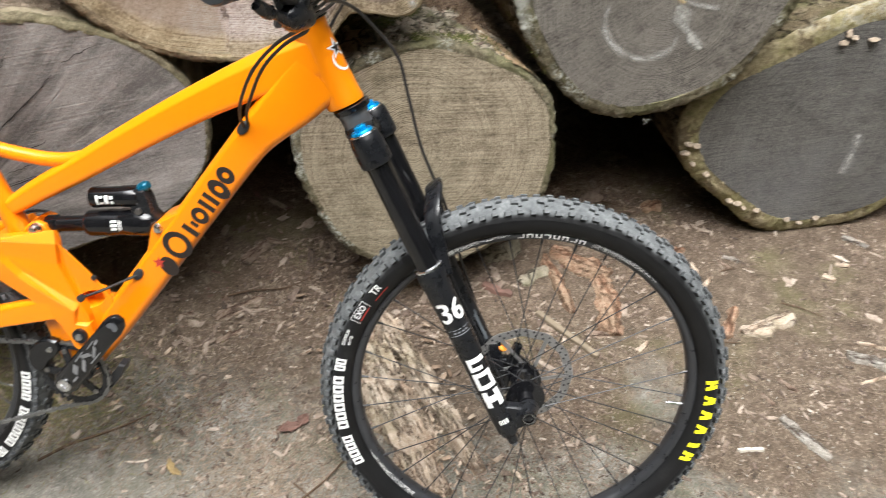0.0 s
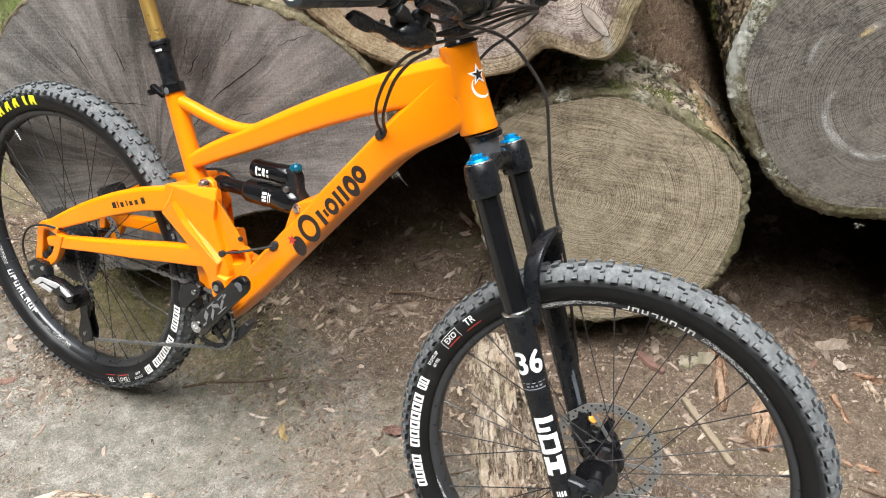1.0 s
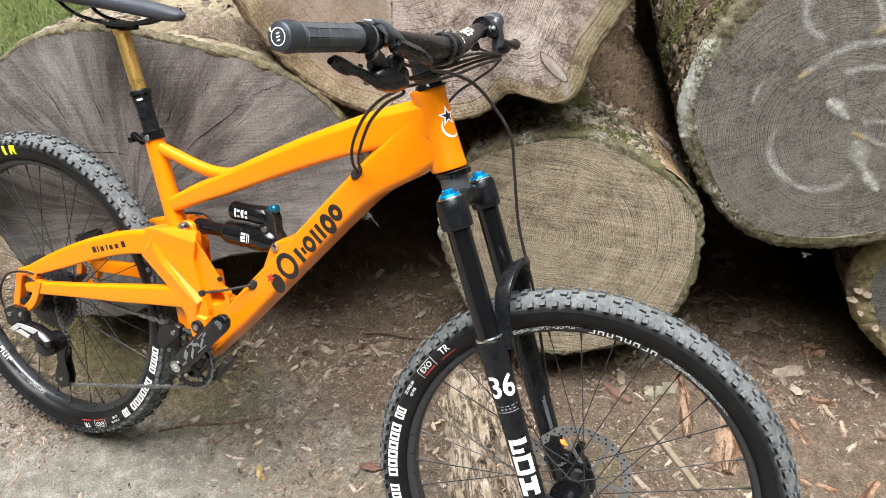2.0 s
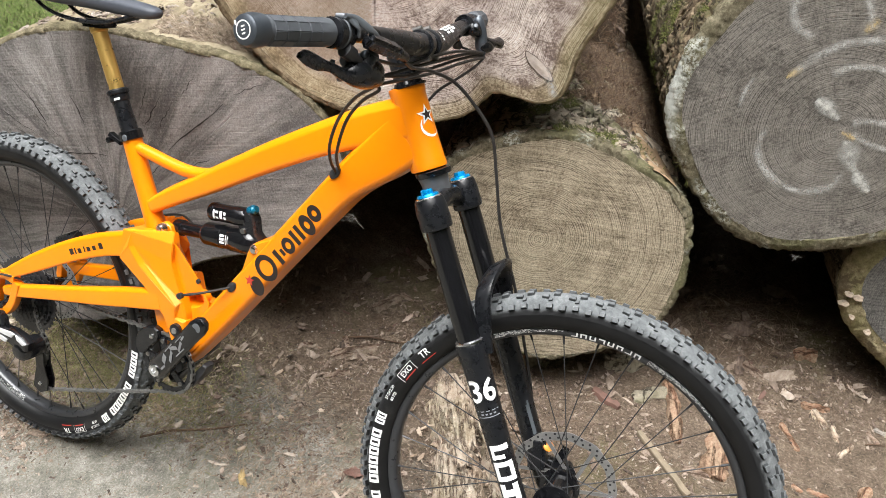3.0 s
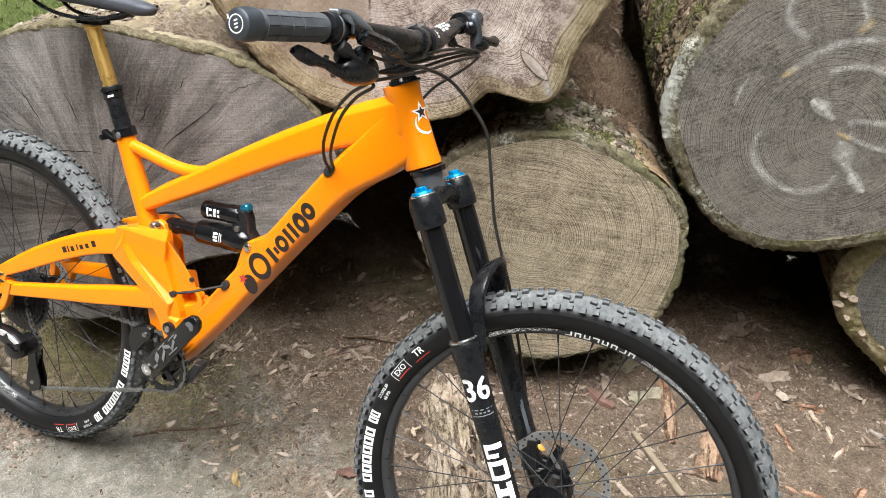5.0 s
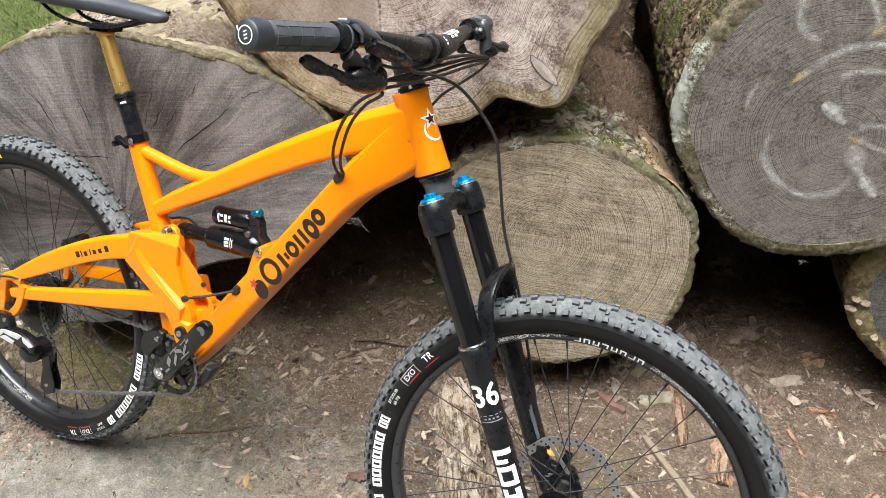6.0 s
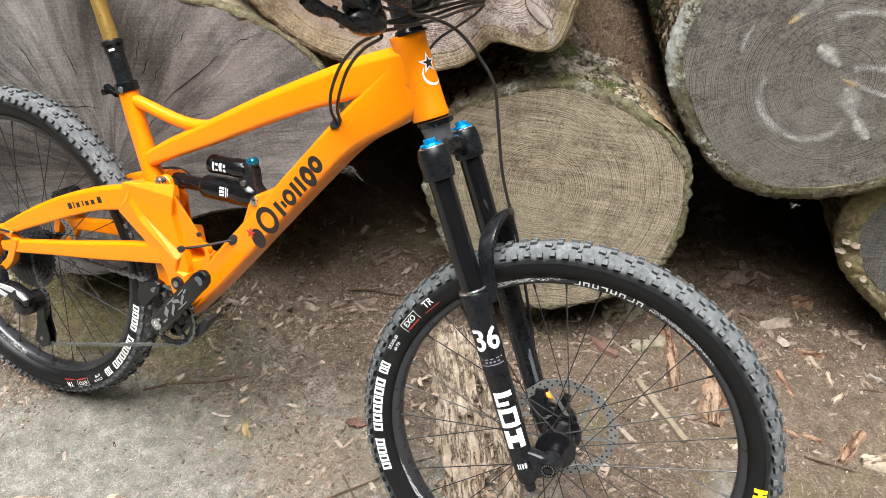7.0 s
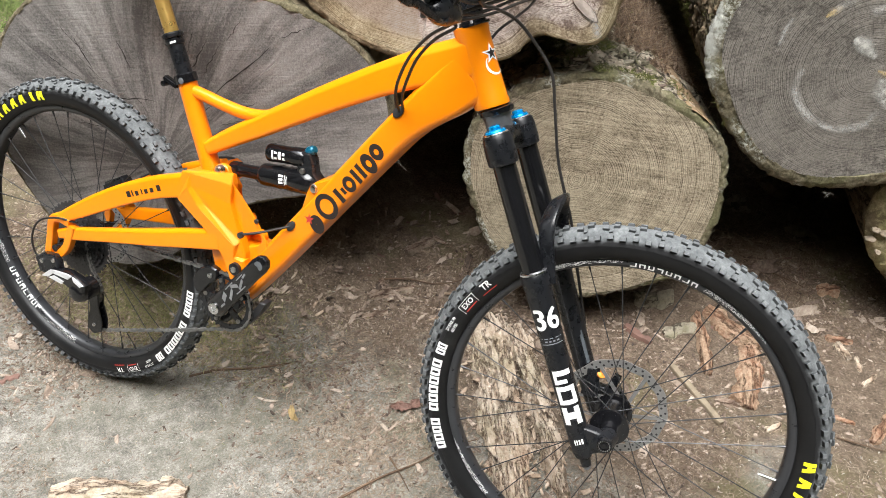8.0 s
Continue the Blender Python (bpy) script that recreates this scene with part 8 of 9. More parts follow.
def lever_right():
    c = bar_at(-0.255)
    d = (bar_at(-0.245) - bar_at(-0.265)).normalized()
    bm = bmesh.new()
    lathe(bm, c - d * 0.018, d, [(0, 0.0125), (0.001, 0.0185), (0.013, 0.019), (0.014, 0.016), (0.018, 0.016), (0.019, 0.0178), (0.034, 0.0178), (0.036, 0.0125)], 26)
    lev = bar_part("brake_lever", bm, BLACK_SATIN, None, "black brake lever with its reservoir")
    # master cylinder: angular body ahead of and below the bar, ending in a hose cone
    bm = bmesh.new()
    p0, p1 = Vector((-0.003, -0.242, 0.761)), Vector((0.001, -0.157, 0.741))
    dd = (p1 - p0).normalized()
    sx = Vector((0.92, 0, 0.38))
    sx = (sx - dd * sx.dot(dd)).normalized()
    m = Matrix((sx, dd, sx.cross(dd))).transposed().to_4x4()
    m.translation = (p0 + p1) / 2
    block(bm, m, 0.021, (p1 - p0).length, 0.021, 0.82)
    bmesh.ops.bevel(bm, geom=list(bm.edges), offset=0.0055, segments=3, affect="EDGES")
    lathe(bm, p1 - dd * 0.003, dd + Vector((0, 0, -0.12)), [(0, 0.0095), (0.006, 0.0092), (0.010, 0.0075), (0.026, 0.0065), (0.032, 0.004)], 18)
    part("reservoir", bm, BLACK_SATIN, lev)
    bm = bmesh.new()
    flat_blade(bm, [(-0.010, -0.262, 0.790), (-0.004, -0.248, 0.785), (0.002, -0.236, 0.773), (0.004, -0.222, 0.764), (0.002, -0.212, 0.760)], [0.003, 0.0045, 0.0055, 0.0045, 0.003], 0.0035)
    part("lever_bracket", bm, LEVER_GREY, lev, "grey lever bracket")
    # pod cover, cable adjuster and the edge of the clamp band
    bm = bmesh.new()
    blob(bm, (-0.046, -0.214, 0.727), (0.020, 0.004, 0.012), (0.1, 1, -0.22), 16, 0.6)
    part("pod_cover", bm, LEVER_GREY, lev, "grey shifter cover")
    bm = bmesh.new()
    lathe(bm, (-0.030, -0.236, 0.748), (-0.3, 0.9, -0.2), [(-0.012, 0.0055), (-0.010, 0.0075), (0.004, 0.0075), (0.006, 0.0055), (0.018, 0.005)], 16)
    part("cable_adjuster", bm, LEVER_GREY, lev, "grey knurled cable adjuster")
    bm = bmesh.new()
    lathe(bm, c - d * 0.005, d, [(0, 0.0188), (0.0008, 0.0196), (0.0035, 0.0196), (0.0043, 0.0188)], 26)
    part("clamp_band", bm, LEVER_GREY, lev)
    # blade: a flat paddle, then a hooked arm back to its pivot
    bm = bmesh.new()
    flat_blade(bm, [(-0.044, -0.338, 0.755), (-0.043, -0.328, 0.7515), (-0.043, -0.308, 0.746), (-0.043, -0.290, 0.742), (-0.042, -0.272, 0.737), (-0.038, -0.252, 0.727), (-0.033, -0.232, 0.722), (-0.022, -0.218, 0.730), (-0.010, -0.214, 0.742)], [0.004, 0.0098, 0.0105, 0.0078, 0.0065, 0.0085, 0.010, 0.009, 0.008], 0.0052)
    part("lever_blade", bm, BLACK_SATIN, lev, "matt black lever blade")
    bm = bmesh.new()
    blob(bm, (-0.032, -0.208, 0.722), (0.040, 0.019, 0.0165), (0.1, 1, -0.22))
    blob(bm, (-0.030, -0.190, 0.727), (0.026, 0.016, 0.014), (0.1, 1, -0.3))
    part("shifter", bm, BLACK_SATIN, lev, "black gear shifter pod")
    bm = bmesh.new()
    flat_blade(bm, [(-0.040, -0.240, 0.742), (-0.042, -0.228, 0.746), (-0.040, -0.212, 0.742), (-0.036, -0.196, 0.735)], [0.006, 0.0075, 0.006, 0.004], 0.004)
    part("thumb_paddle", bm, LEVER_GREY, lev, "grey thumb paddle")
    bm = bmesh.new()
    lathe(bm, (-0.050, -0.238, 0.728), (-0.7, -0.4, 0.5), [(-0.004, 0.0065), (0.001, 0.0075), (0.003, 0.0055)], 16)
    part("shifter_cap", bm, LEVER_GREY, lev, "grey cap")
    bm = bmesh.new()
    blob(bm, (-0.018, -0.205, 0.742), (0.017, 0.009, 0.008), (0.1, 1, -0.2))
    part("cable_barrel", bm, COLLAR_GREY, lev, "grey cable barrel")
    bm = bmesh.new()
    lathe(bm, (-0.026, -0.250, 0.752), (0.1, 0.8, -0.5), [(-0.008, 0.006), (-0.006, 0.010), (0.010, 0.0095), (0.016, 0.006), (0.026, 0.005)], 14)
    part("lever_pivot", bm, BLACK_PLASTIC, lev)
    for pts in ([(-0.022, -0.262, 0.794), (-0.010, -0.258, 0.788), (-0.004, -0.250, 0.776), (-0.008, -0.244, 0.764)], [(-0.020, -0.246, 0.793), (-0.006, -0.240, 0.784), (0.002, -0.232, 0.772)], [(-0.044, -0.232, 0.752), (-0.036, -0.222, 0.750), (-0.026, -0.214, 0.744), (-0.018, -0.204, 0.738)]):
        bm = bmesh.new()
        flat_blade(bm, pts, [0.0032, 0.0042, 0.004, 0.003][:len(pts)], 0.0022)
        part("hinge_strap", bm, LEVER_GREY, lev, "grey hinge strap")
    for q in ((-0.044, -0.246, 0.766), (-0.046, -0.258, 0.744), (-0.012, -0.250, 0.782)):
        bm = bmesh.new()
        lathe(bm, q, (-0.6, -0.5, 0.5), [(-0.003, 0.0042), (0.002, 0.0042), (0.0028, 0.003)], 12)
        part("lever_screw", bm, LEVER_GREY, lev)
    return lev


def lever_left():
    c = bar_at(0.225)
    d = (bar_at(0.235) - bar_at(0.215)).normalized()
    bm = bmesh.new()
    lathe(bm, c - d * 0.014, d, [(0, 0.0125), (0.001, 0.018), (0.014, 0.0185), (0.015, 0.0165), (0.030, 0.0165), (0.032, 0.0125)], 26)
    lev = bar_part("brake_lever", bm, BLACK_SATIN, None, "black brake lever with its reservoir")
    bm = bmesh.new()
    blob(bm, (0.010, 0.226, 0.768), (0.018, 0.009, 0.013), (0.2, 1, -0.2), 16, 0.6)
    part("lever_bracket", bm, BLACK_SATIN, lev)
    bm = bmesh.new()
    tube(bm, smooth_path([(0.016, 0.236, 0.788), (0.016, 0.238, 0.772), (0.012, 0.240, 0.752), (0.007, 0.240, 0.736), (0.006, 0.240, 0.722)], 4), [0.006, 0.009, 0.0095, 0.0098, 0.010, 0.010, 0.0105, 0.0108, 0.011, 0.011, 0.011, 0.0105, 0.0095, 0.0085, 0.008, 0.007, 0.004], 16)
    part("reservoir", bm, COLLAR_GREY, lev, "grey reservoir body")
    bm = bmesh.new()
    flat_blade(bm, [(0.010, 0.236, 0.750), (0.020, 0.250, 0.741), (0.026, 0.270, 0.739), (0.030, 0.292, 0.738), (0.031, 0.300, 0.738)], [0.009, 0.010, 0.008, 0.0105, 0.005], 0.006)
    part("lever_blade", bm, BLACK_GLOSS, lev, "black lever blade")
    bm = bmesh.new()
    blob(bm, (0.014, 0.250, 0.737), (0.020, 0.012, 0.012), (0.3, 1, 0))
    part("post_remote", bm, BLACK_GLOSS, lev, "black remote pod")
    bm = bmesh.new()
    tube(bm, [(-0.016, 0.176, 0.757), (-0.017, 0.184, 0.750), (-0.014, 0.190, 0.745)], [0.0085, 0.0085, 0.005], 14)
    part("remote_barrel", bm, BLACK_PLASTIC, lev)
    for q in ((0.010, 0.215, 0.783), (0.016, 0.212, 0.772), (0.020, 0.236, 0.786)):
        bm = bmesh.new()
        lathe(bm, q, (0.4, -0.8, 0.4), [(-0.004, 0.004), (0.002, 0.004), (0.0026, 0.003)], 12)
        part("lever_screw", bm, LEVER_GREY, lev)
    return lev


lever_right()
lever_left()

# hoses and cables from the bar (about the steered front end)
cable("brake_hose", [(-0.001, -0.132, 0.728), (-0.004, -0.10, 0.719), (0.0, -0.05, 0.712), (0.010, 0.02, 0.689), (0.023, 0.05, 0.648), (0.035, 0.06, 0.595), (0.025, 0.065, 0.538), (0.010, 0.064, 0.46), (0.006, 0.064, 0.40), (0.004, 0.066, 0.345), (-0.01, 0.085, 0.26), (-0.022, 0.085, 0.16), (-0.03, 0.066, 0.10)], 0.0027, True)
cable("gear_cable", [(-0.035, -0.18, 0.722), (-0.030, -0.08, 0.714), (-0.016, 0.0, 0.716), (-0.006, 0.1, 0.722), (0.004, 0.18, 0.724), (0.006, 0.235, 0.722)], 0.0024, True)
cable("brake_hose", [(-0.040, -0.175, 0.716), (-0.028, -0.08, 0.721), (-0.010, 0.0, 0.724), (0.0, 0.1, 0.728), (0.006, 0.18, 0.729), (0.007, 0.238, 0.726)], 0.0027, True)
cable("gear_cable", [(-0.042, -0.17, 0.709), (-0.024, -0.08, 0.708), (-0.010, 0.0, 0.709), (0.0, 0.1, 0.715), (0.006, 0.18, 0.718), (0.009, 0.236, 0.719)], 0.0024, True)
cable("post_cable", [(-0.018, -0.195, 0.738), (-0.020, -0.09, 0.727), (-0.002, 0.0, 0.732), (0.006, 0.08, 0.734), (0.01, 0.17, 0.731), (0.009, 0.235, 0.727)], 0.0024, True)
cable("post_cable", [(0.008, 0.238, 0.718), (0.000, 0.19, 0.706), (-0.014, 0.12, 0.694), (-0.028, 0.06, 0.684), (-0.05, 0.035, 0.668), (-0.09, 0.03, 0.65)], 0.0024, True)
cable("remote_cable", [(-0.016, 0.186, 0.748), (-0.006, 0.205, 0.738), (0.004, 0.230, 0.727)], 0.002, True)
# two cables that loop down to the port in the down tube
_hang = BAR @ Vector((-0.046, -0.165, 0.714))
cable("gear_cable", [tuple(_hang), (0.893, -0.168, 0.626), (0.852, -0.147, 0.600), (0.810, -0.117, 0.560), (0.779, -0.088, 0.512), (0.763, -0.059, 0.476), (0.759, -0.035, 0.451)], 0.0025)
_hang = BAR @ Vector((-0.042, -0.158, 0.711))
cable("brake_hose", [tuple(_hang), (0.895, -0.158, 0.620), (0.858, -0.138, 0.596), (0.819, -0.110, 0.558), (0.790, -0.082, 0.511), (0.772, -0.055, 0.478), (0.765, -0.034, 0.456)], 0.0025)
# badge on the head tube: a star over a crescent
def head_badge():
    verts, faces, dark = [], [], []
    o, ax = Vector((0.9055, 0, 0.483)), STEER_AX
    ref = Vector((0.9063, 0, 0.4226))
    sd = Vector((0, -1, 0))

    def at(x, z, lift=0.0006):
        a = x / 0.027 + radians(20)
        return o + ax * (0.075 + z) + (ref * math.cos(a) + sd * math.sin(a)) * (0.0272 + lift)
    cs = []
    for i in range(10):
        a = math.pi / 2 + 2 * math.pi * i / 10
        r = 0.0165 if i % 2 == 0 else 0.0068
        cs.append((math.cos(a) * r, math.sin(a) * r + 0.006))
    verts.append(at(0, 0.006))
    for p in cs:
        verts.append(at(*p))
    for i in range(10):
        faces.append((0, 1 + i, 1 + (i + 1) % 10))
    b = len(verts)
    n = 16
    for i in range(n + 1):
        a = radians(40 - 185 * i / n)
        w = 0.0016 * math.sin(math.pi * i / n) + 0.0004
        for r in (0.0165 - w, 0.0165 + w):
            verts.append(at(math.cos(a) * r - 0.003, math.sin(a) * r - 0.010))
    for i in range(n):
        faces.append((b + 2 * i, b + 2 * i + 1, b + 2 * i + 3, b + 2 * i + 2))
    mesh_from("head_badge", verts, faces, DECAL_WHITE, head_tube, "white star and crescent badge")
    v2 = [at(0, 0.006, 0.0012)] + [at(x * 0.6, (z - 0.006) * 0.6 + 0.006, 0.0012) for x, z in cs]
    mesh_from("badge_star", v2, [(0, 1 + i, 1 + (i + 1) % 10) for i in range(10)], DECAL_BLACK, head_tube)


head_badge()


# ---- larger loose pieces ----
def bark_slab(name, label, p0, p1, width, thick, seed, material, lift=0.0, category="bark", bend=0.0):
    """A ragged slab of shed bark or split wood lying on the earth from p0 to p1."""
    a, b = Vector((*p0, 0)), Vector((*p1, 0))
    L = (b - a).length
    d = (b - a).normalized()
    s = Vector((-d.y, d.x, 0))
    nx, ny = max(8, int(L / 0.008)), max(5, int(width / 0.007))
    zc = sum(ground_height(*(a.lerp(b, t).xy)) for t in (0.1, 0.5, 0.9)) / 3
    slope = math.degrees(math.atan2(ground_height(*b.xy) - ground_height(*a.xy), L))
    verts, faces = [], []
    for side in (1, 0):
        for i in range(nx + 1):
            u = i / nx
            w0 = width / 2 * (0.72 + 0.5 * noise.noise((u * 4, seed, 0.2)) + 0.28 * noise.noise((u * 17, seed, 5.1))) * min(1.0, 0.5 + 6 * u, 0.5 + 6 * (1 - u))
            w1 = width / 2 * (0.72 + 0.5 * noise.noise((u * 4, seed, 9.2)) + 0.28 * noise.noise((u * 17, seed, 7.7))) * min(1.0, 0.45 + 5 * u, 0.45 + 5 * (1 - u))
            w0, w1 = max(w0, width * 0.18), max(w1, width * 0.18)
            for j in range(ny + 1):
                v = j / ny
                y = -w0 + (w0 + w1) * v
                x = u * L + 0.02 * width * noise.noise((v * 9, u * 3, seed))
                if side:
                    layer = noise.noise((x * 6 + seed, y * 34, 1.0)) + 0.5 * noise.noise((x * 22, y * 80 + seed, 2.0))
                    step = round(layer * 2.5) / 2.5 * 0.6 + layer * 0.4
                    edge = min(1.0, 5 * min(v, 1 - v) + 0.1)
                    z = thick * (0.62 + 0.42 * step) * edge + bend * (1 - (2 * v - 1) ** 2)
                else:
                    z = -0.006
                p = Vector((x, y, z + lift))
                verts.append(p)
    row = ny + 1
    off = (nx + 1) * row
    for i in range(nx):
        for j in range(ny):
            q = i * row + j
            faces.append((q, q + row, q + row + 1, q + 1))
            faces.append((off + q, off + q + 1, off + q + row + 1, off + q + row))
    for i in range(nx):
        for q0, q1 in ((i * row, (i + 1) * row), ((i + 1) * row + ny, i * row + ny)):
            faces.append((q0, off + q0, off + q1, q1))
    for j in range(ny):
        faces.append((j, j + 1, off + j + 1, off + j))
        q = nx * row
        faces.append((q + j + 1, q + j, off + q + j, off + q + j + 1))
    ob = mesh_from(name, verts, faces, material, None, "", True)
    ob.matrix_basis = Matrix.Translation((a.x, a.y, zc)) @ pose(0, 0, 0, 0, 0, math.degrees(math.atan2(d.y, d.x))) @ pose(0, 0, 0, 0, -slope, 0)
    tagged(ob, label, category)
    return ob


def loose_plates(slab, length, width, top, count, seed, material):
    """Ragged plates that have lifted off a slab of bark, each a part of it."""
    rnd = random.Random(seed)
    for _ in range(count):
        L, W = length * rnd.uniform(0.10, 0.26), width * rnd.uniform(0.14, 0.30)
        cx, cy = length * rnd.uniform(0.12, 0.86), width * rnd.uniform(-0.22, 0.22)
        q = Matrix.Translation((cx, cy, top * rnd.uniform(0.82, 1.02))) @ pose(0, 0, 0, rnd.uniform(-8, 8), rnd.uniform(-7, 7), rnd.uniform(-16, 16))
        n = 14
        rim = []
        for i in range(n):
            a = 2 * math.pi * i / n
            k = 1 + 0.34 * rnd.uniform(-1, 1)
            rim.append((math.copysign(abs(math.cos(a)) ** 0.6, math.cos(a)) * L / 2 * k, math.sin(a) * W / 2 * k))
        thick = rnd.uniform(0.002, 0.0045)
        verts = [q @ Vector((x * f, y * f, h + 0.0012 * rnd.uniform(-1, 1))) for h, f in ((-thick, 1.0), (0.0, 0.94)) for x, y in rim]
        verts.append(q @ Vector((L * rnd.uniform(-0.15, 0.15), 0.0, 0.0015)))
        faces = [(i, (i + 1) % n, n + (i + 1) % n, n + i) for i in range(n)] + [(n + i, n + (i + 1) % n, 2 * n) for i in range(n)]
        mesh_from("bark_plate", verts, faces, material, slab)


def wood_slat(name, label, p0, p1, width, thick):
    """A straight split slat with chipped ends and slightly uneven sides."""
    a, b = Vector((*p0, ground_height(*p0) + 0.004)), Vector((*p1, ground_height(*p1) + 0.004))
    d = (b - a).normalized()
    sd = Vector((-d.y, d.x, 0)).normalized()
    up = d.cross(sd)
    rows = []
    for i in range(25):
        t = i / 24
        w = width / 2 * (1 + 0.12 * noise.noise((t * 7, 1, 2))) * (0.7 if i in (0, 24) else 1.0)
        h = thick * (1 + 0.15 * noise.noise((t * 9, 4, 2)))
        c = a.lerp(b, t) + sd * 0.0012 * noise.noise((t * 5, 8, 3))
        rows.append([c + sd * x * w + up * z * h for x, z in ((-1, -0.2), (-1, 0.75), (-0.8, 1), (-0.1, 1.08), (0.1, 0.96), (0.8, 1), (1, 0.7), (1, -0.2))])
    ob = link_mesh(name, rings_into(bmesh.new(), rows), STICK_WOOD)
    tagged(ob, label, "stick")
    return ob


_slab = bark_slab("bark_piece", "large pale flaky slab of bark on the earth", (0.765, 0.465), (1.055, -0.015), 0.135, 0.044, 3.0, SLAB)
loose_plates(_slab, 0.56, 0.135, 0.034, 22, 91, SLAB)
_slab = bark_slab("bark_piece", "large pale flaky slab of bark on the earth", (0.85, 0.465), (1.125, 0.05), 0.075, 0.046, 5.0, SLAB)
loose_plates(_slab, 0.49, 0.075, 0.036, 14, 92, SLAB)
_slab = bark_slab("bark_piece", "pale strip of bark lying on the path", (0.16, -0.395), (0.415, -0.27), 0.09, 0.018, 8.0, SLAB)
loose_plates(_slab, 0.28, 0.09, 0.015, 10, 93, SLAB)
bark_slab("bark_piece", "reddish-brown slab of bark near the log ends", (1.262, 0.735), (1.41, 0.655), 0.09, 0.034, 9.0, SLAB_RED)
bark_slab("bark_piece", "reddish-brown slab of bark near the log ends", (1.385, 0.660), (1.415, 0.455), 0.08, 0.026, 11.0, SLAB_RED)
bark_slab("bark_piece", "dark strip of bark leaning by the log", (1.245, 0.715), (1.315, 0.52), 0.045, 0.024, 12.0, SLAB_RED)
wood_slat("wood_stick", "grey-brown split slat lying on the earth", (1.228, 0.508), (1.372, 0.384), 0.015, 0.008)
bark_slab("bark_piece", "dark reddish piece of bark by the log", (1.09, 0.60), (1.165, 0.565), 0.035, 0.014, 15.0, LEAF_RED)
bark_slab("bark_piece", "mossy flat piece of bark on the earth", (1.185, 0.61), (1.255, 0.68), 0.05, 0.012, 16.0, BARK_MOSSY)
bark_slab("bark_piece", "tan flake of bark lying alone", (1.714, 0.500), (1.846, 0.558), 0.062, 0.024, 17.0, SLAB)
bark_slab("bark_piece", "grey weathered strip of wood on the earth", (1.944, 0.454), (2.09, 0.408), 0.045, 0.016, 18.0, SLAB_GREY)
bark_slab("bark_piece", "grey splintered strip of wood on the earth", (1.757, 0.252), (1.836, 0.152), 0.034, 0.014, 19.0, SLAB_GREY)
bark_slab("bark_piece", "dark tangle of bark on the earth", (1.772, 0.360), (1.808, 0.326), 0.018, 0.009, 41.0, SLAB_DULL)
bark_slab("bark_piece", "dark tangle of bark on the earth", (1.726, 0.314), (1.750, 0.284), 0.014, 0.007, 42.0, SLAB_DULL)
bark_slab("bark_piece", "small white chip of wood on the earth", (1.651, 0.157), (1.705, 0.162), 0.014, 0.007, 43.0, CHIP_WHITE)
bark_slab("bark_piece", "thin tan splinter on the earth", (1.975, 0.495), (2.045, 0.480), 0.012, 0.008, 44.0, SLAB)
bark_slab("bark_piece", "thin tan splinter on the earth", (1.952, 0.366), (2.020, 0.394), 0.014, 0.008, 45.0, SLAB)
bark_slab("bark_piece", "pale flake of bark near the corner log", (1.990, 0.764), (2.024, 0.760), 0.026, 0.010, 46.0, SLAB)
bark_slab("bark_piece", "pale flake of bark near the corner log", (1.949, 0.718), (1.975, 0.697), 0.024, 0.010, 47.0, SLAB)
bark_slab("bark_piece", "grey splintered strip of wood on the earth", (2.036, 0.878), (2.092, 0.838), 0.022, 0.010, 48.0, SLAB_GREY)
bark_slab("bark_piece", "pale flake of bark near the corner log", (1.575, 0.760), (1.610, 0.710), 0.034, 0.012, 49.0, SLAB)
bark_slab("bark_piece", "narrow tan flake of bark on the earth", (1.620, 0.730), (1.636, 0.684), 0.018, 0.009, 50.0, SLAB)
bark_slab("bark_piece", "narrow tan flake of bark on the earth", (1.642, 0.640), (1.668, 0.692), 0.020, 0.010, 51.0, SLAB)
bark_slab("bark_piece", "narrow tan flake of bark on the earth", (1.706, 0.768), (1.750, 0.756), 0.024, 0.010, 52.0, SLAB_GREY)
bark_slab("bark_piece", "narrow tan flake of bark on the earth", (1.693, 0.746), (1.720, 0.724), 0.022, 0.009, 53.0, SLAB_DULL)
bark_slab("bark_piece", "brown flake of bark near the log ends", (1.545, 0.764), (1.608, 0.774), 0.028, 0.012, 54.0, SLAB_RED)
bark_slab("bark_piece", "brown flake of bark in the dark under the pile", (1.380, 0.842), (1.465, 0.806), 0.045, 0.014, 55.0, SLAB_DULL)
bark_slab("bark_piece", "brown flake of bark in the dark under the pile", (1.503, 0.914), (1.555, 0.934), 0.05, 0.018, 56.0, SLAB_RED)
bark_slab("bark_piece", "small red-brown flake on the earth", (1.592, 0.518), (1.638, 0.515), 0.020, 0.008, 57.0, SLAB_RED)
bark_slab("bark_piece", "small red-brown flake on the earth", (1.562, 0.517), (1.585, 0.507), 0.018, 0.006, 58.0, SLAB_RED)
bark_slab("bark_piece", "flat reddish flake beside the split slat", (1.343, 0.456), (1.403, 0.461), 0.032, 0.010, 59.0, SLAB_DULL)
bark_slab("wood_stick", "short grey splinter of wood under the logs", (0.268, 0.443), (0.42, 0.458), 0.022, 0.012, 20.0, SLAB_DULL, 0.0, "stick")
bark_slab("bark_piece", "pale flake of bark in the shade of the logs", (0.478, 0.575), (0.53, 0.645), 0.045, 0.014, 21.0, SLAB_DULL)
bark_slab("bark_piece", "pale flake of bark beside the crank", (0.372, 0.252), (0.43, 0.305), 0.026, 0.006, 22.0, SLAB_DULL)
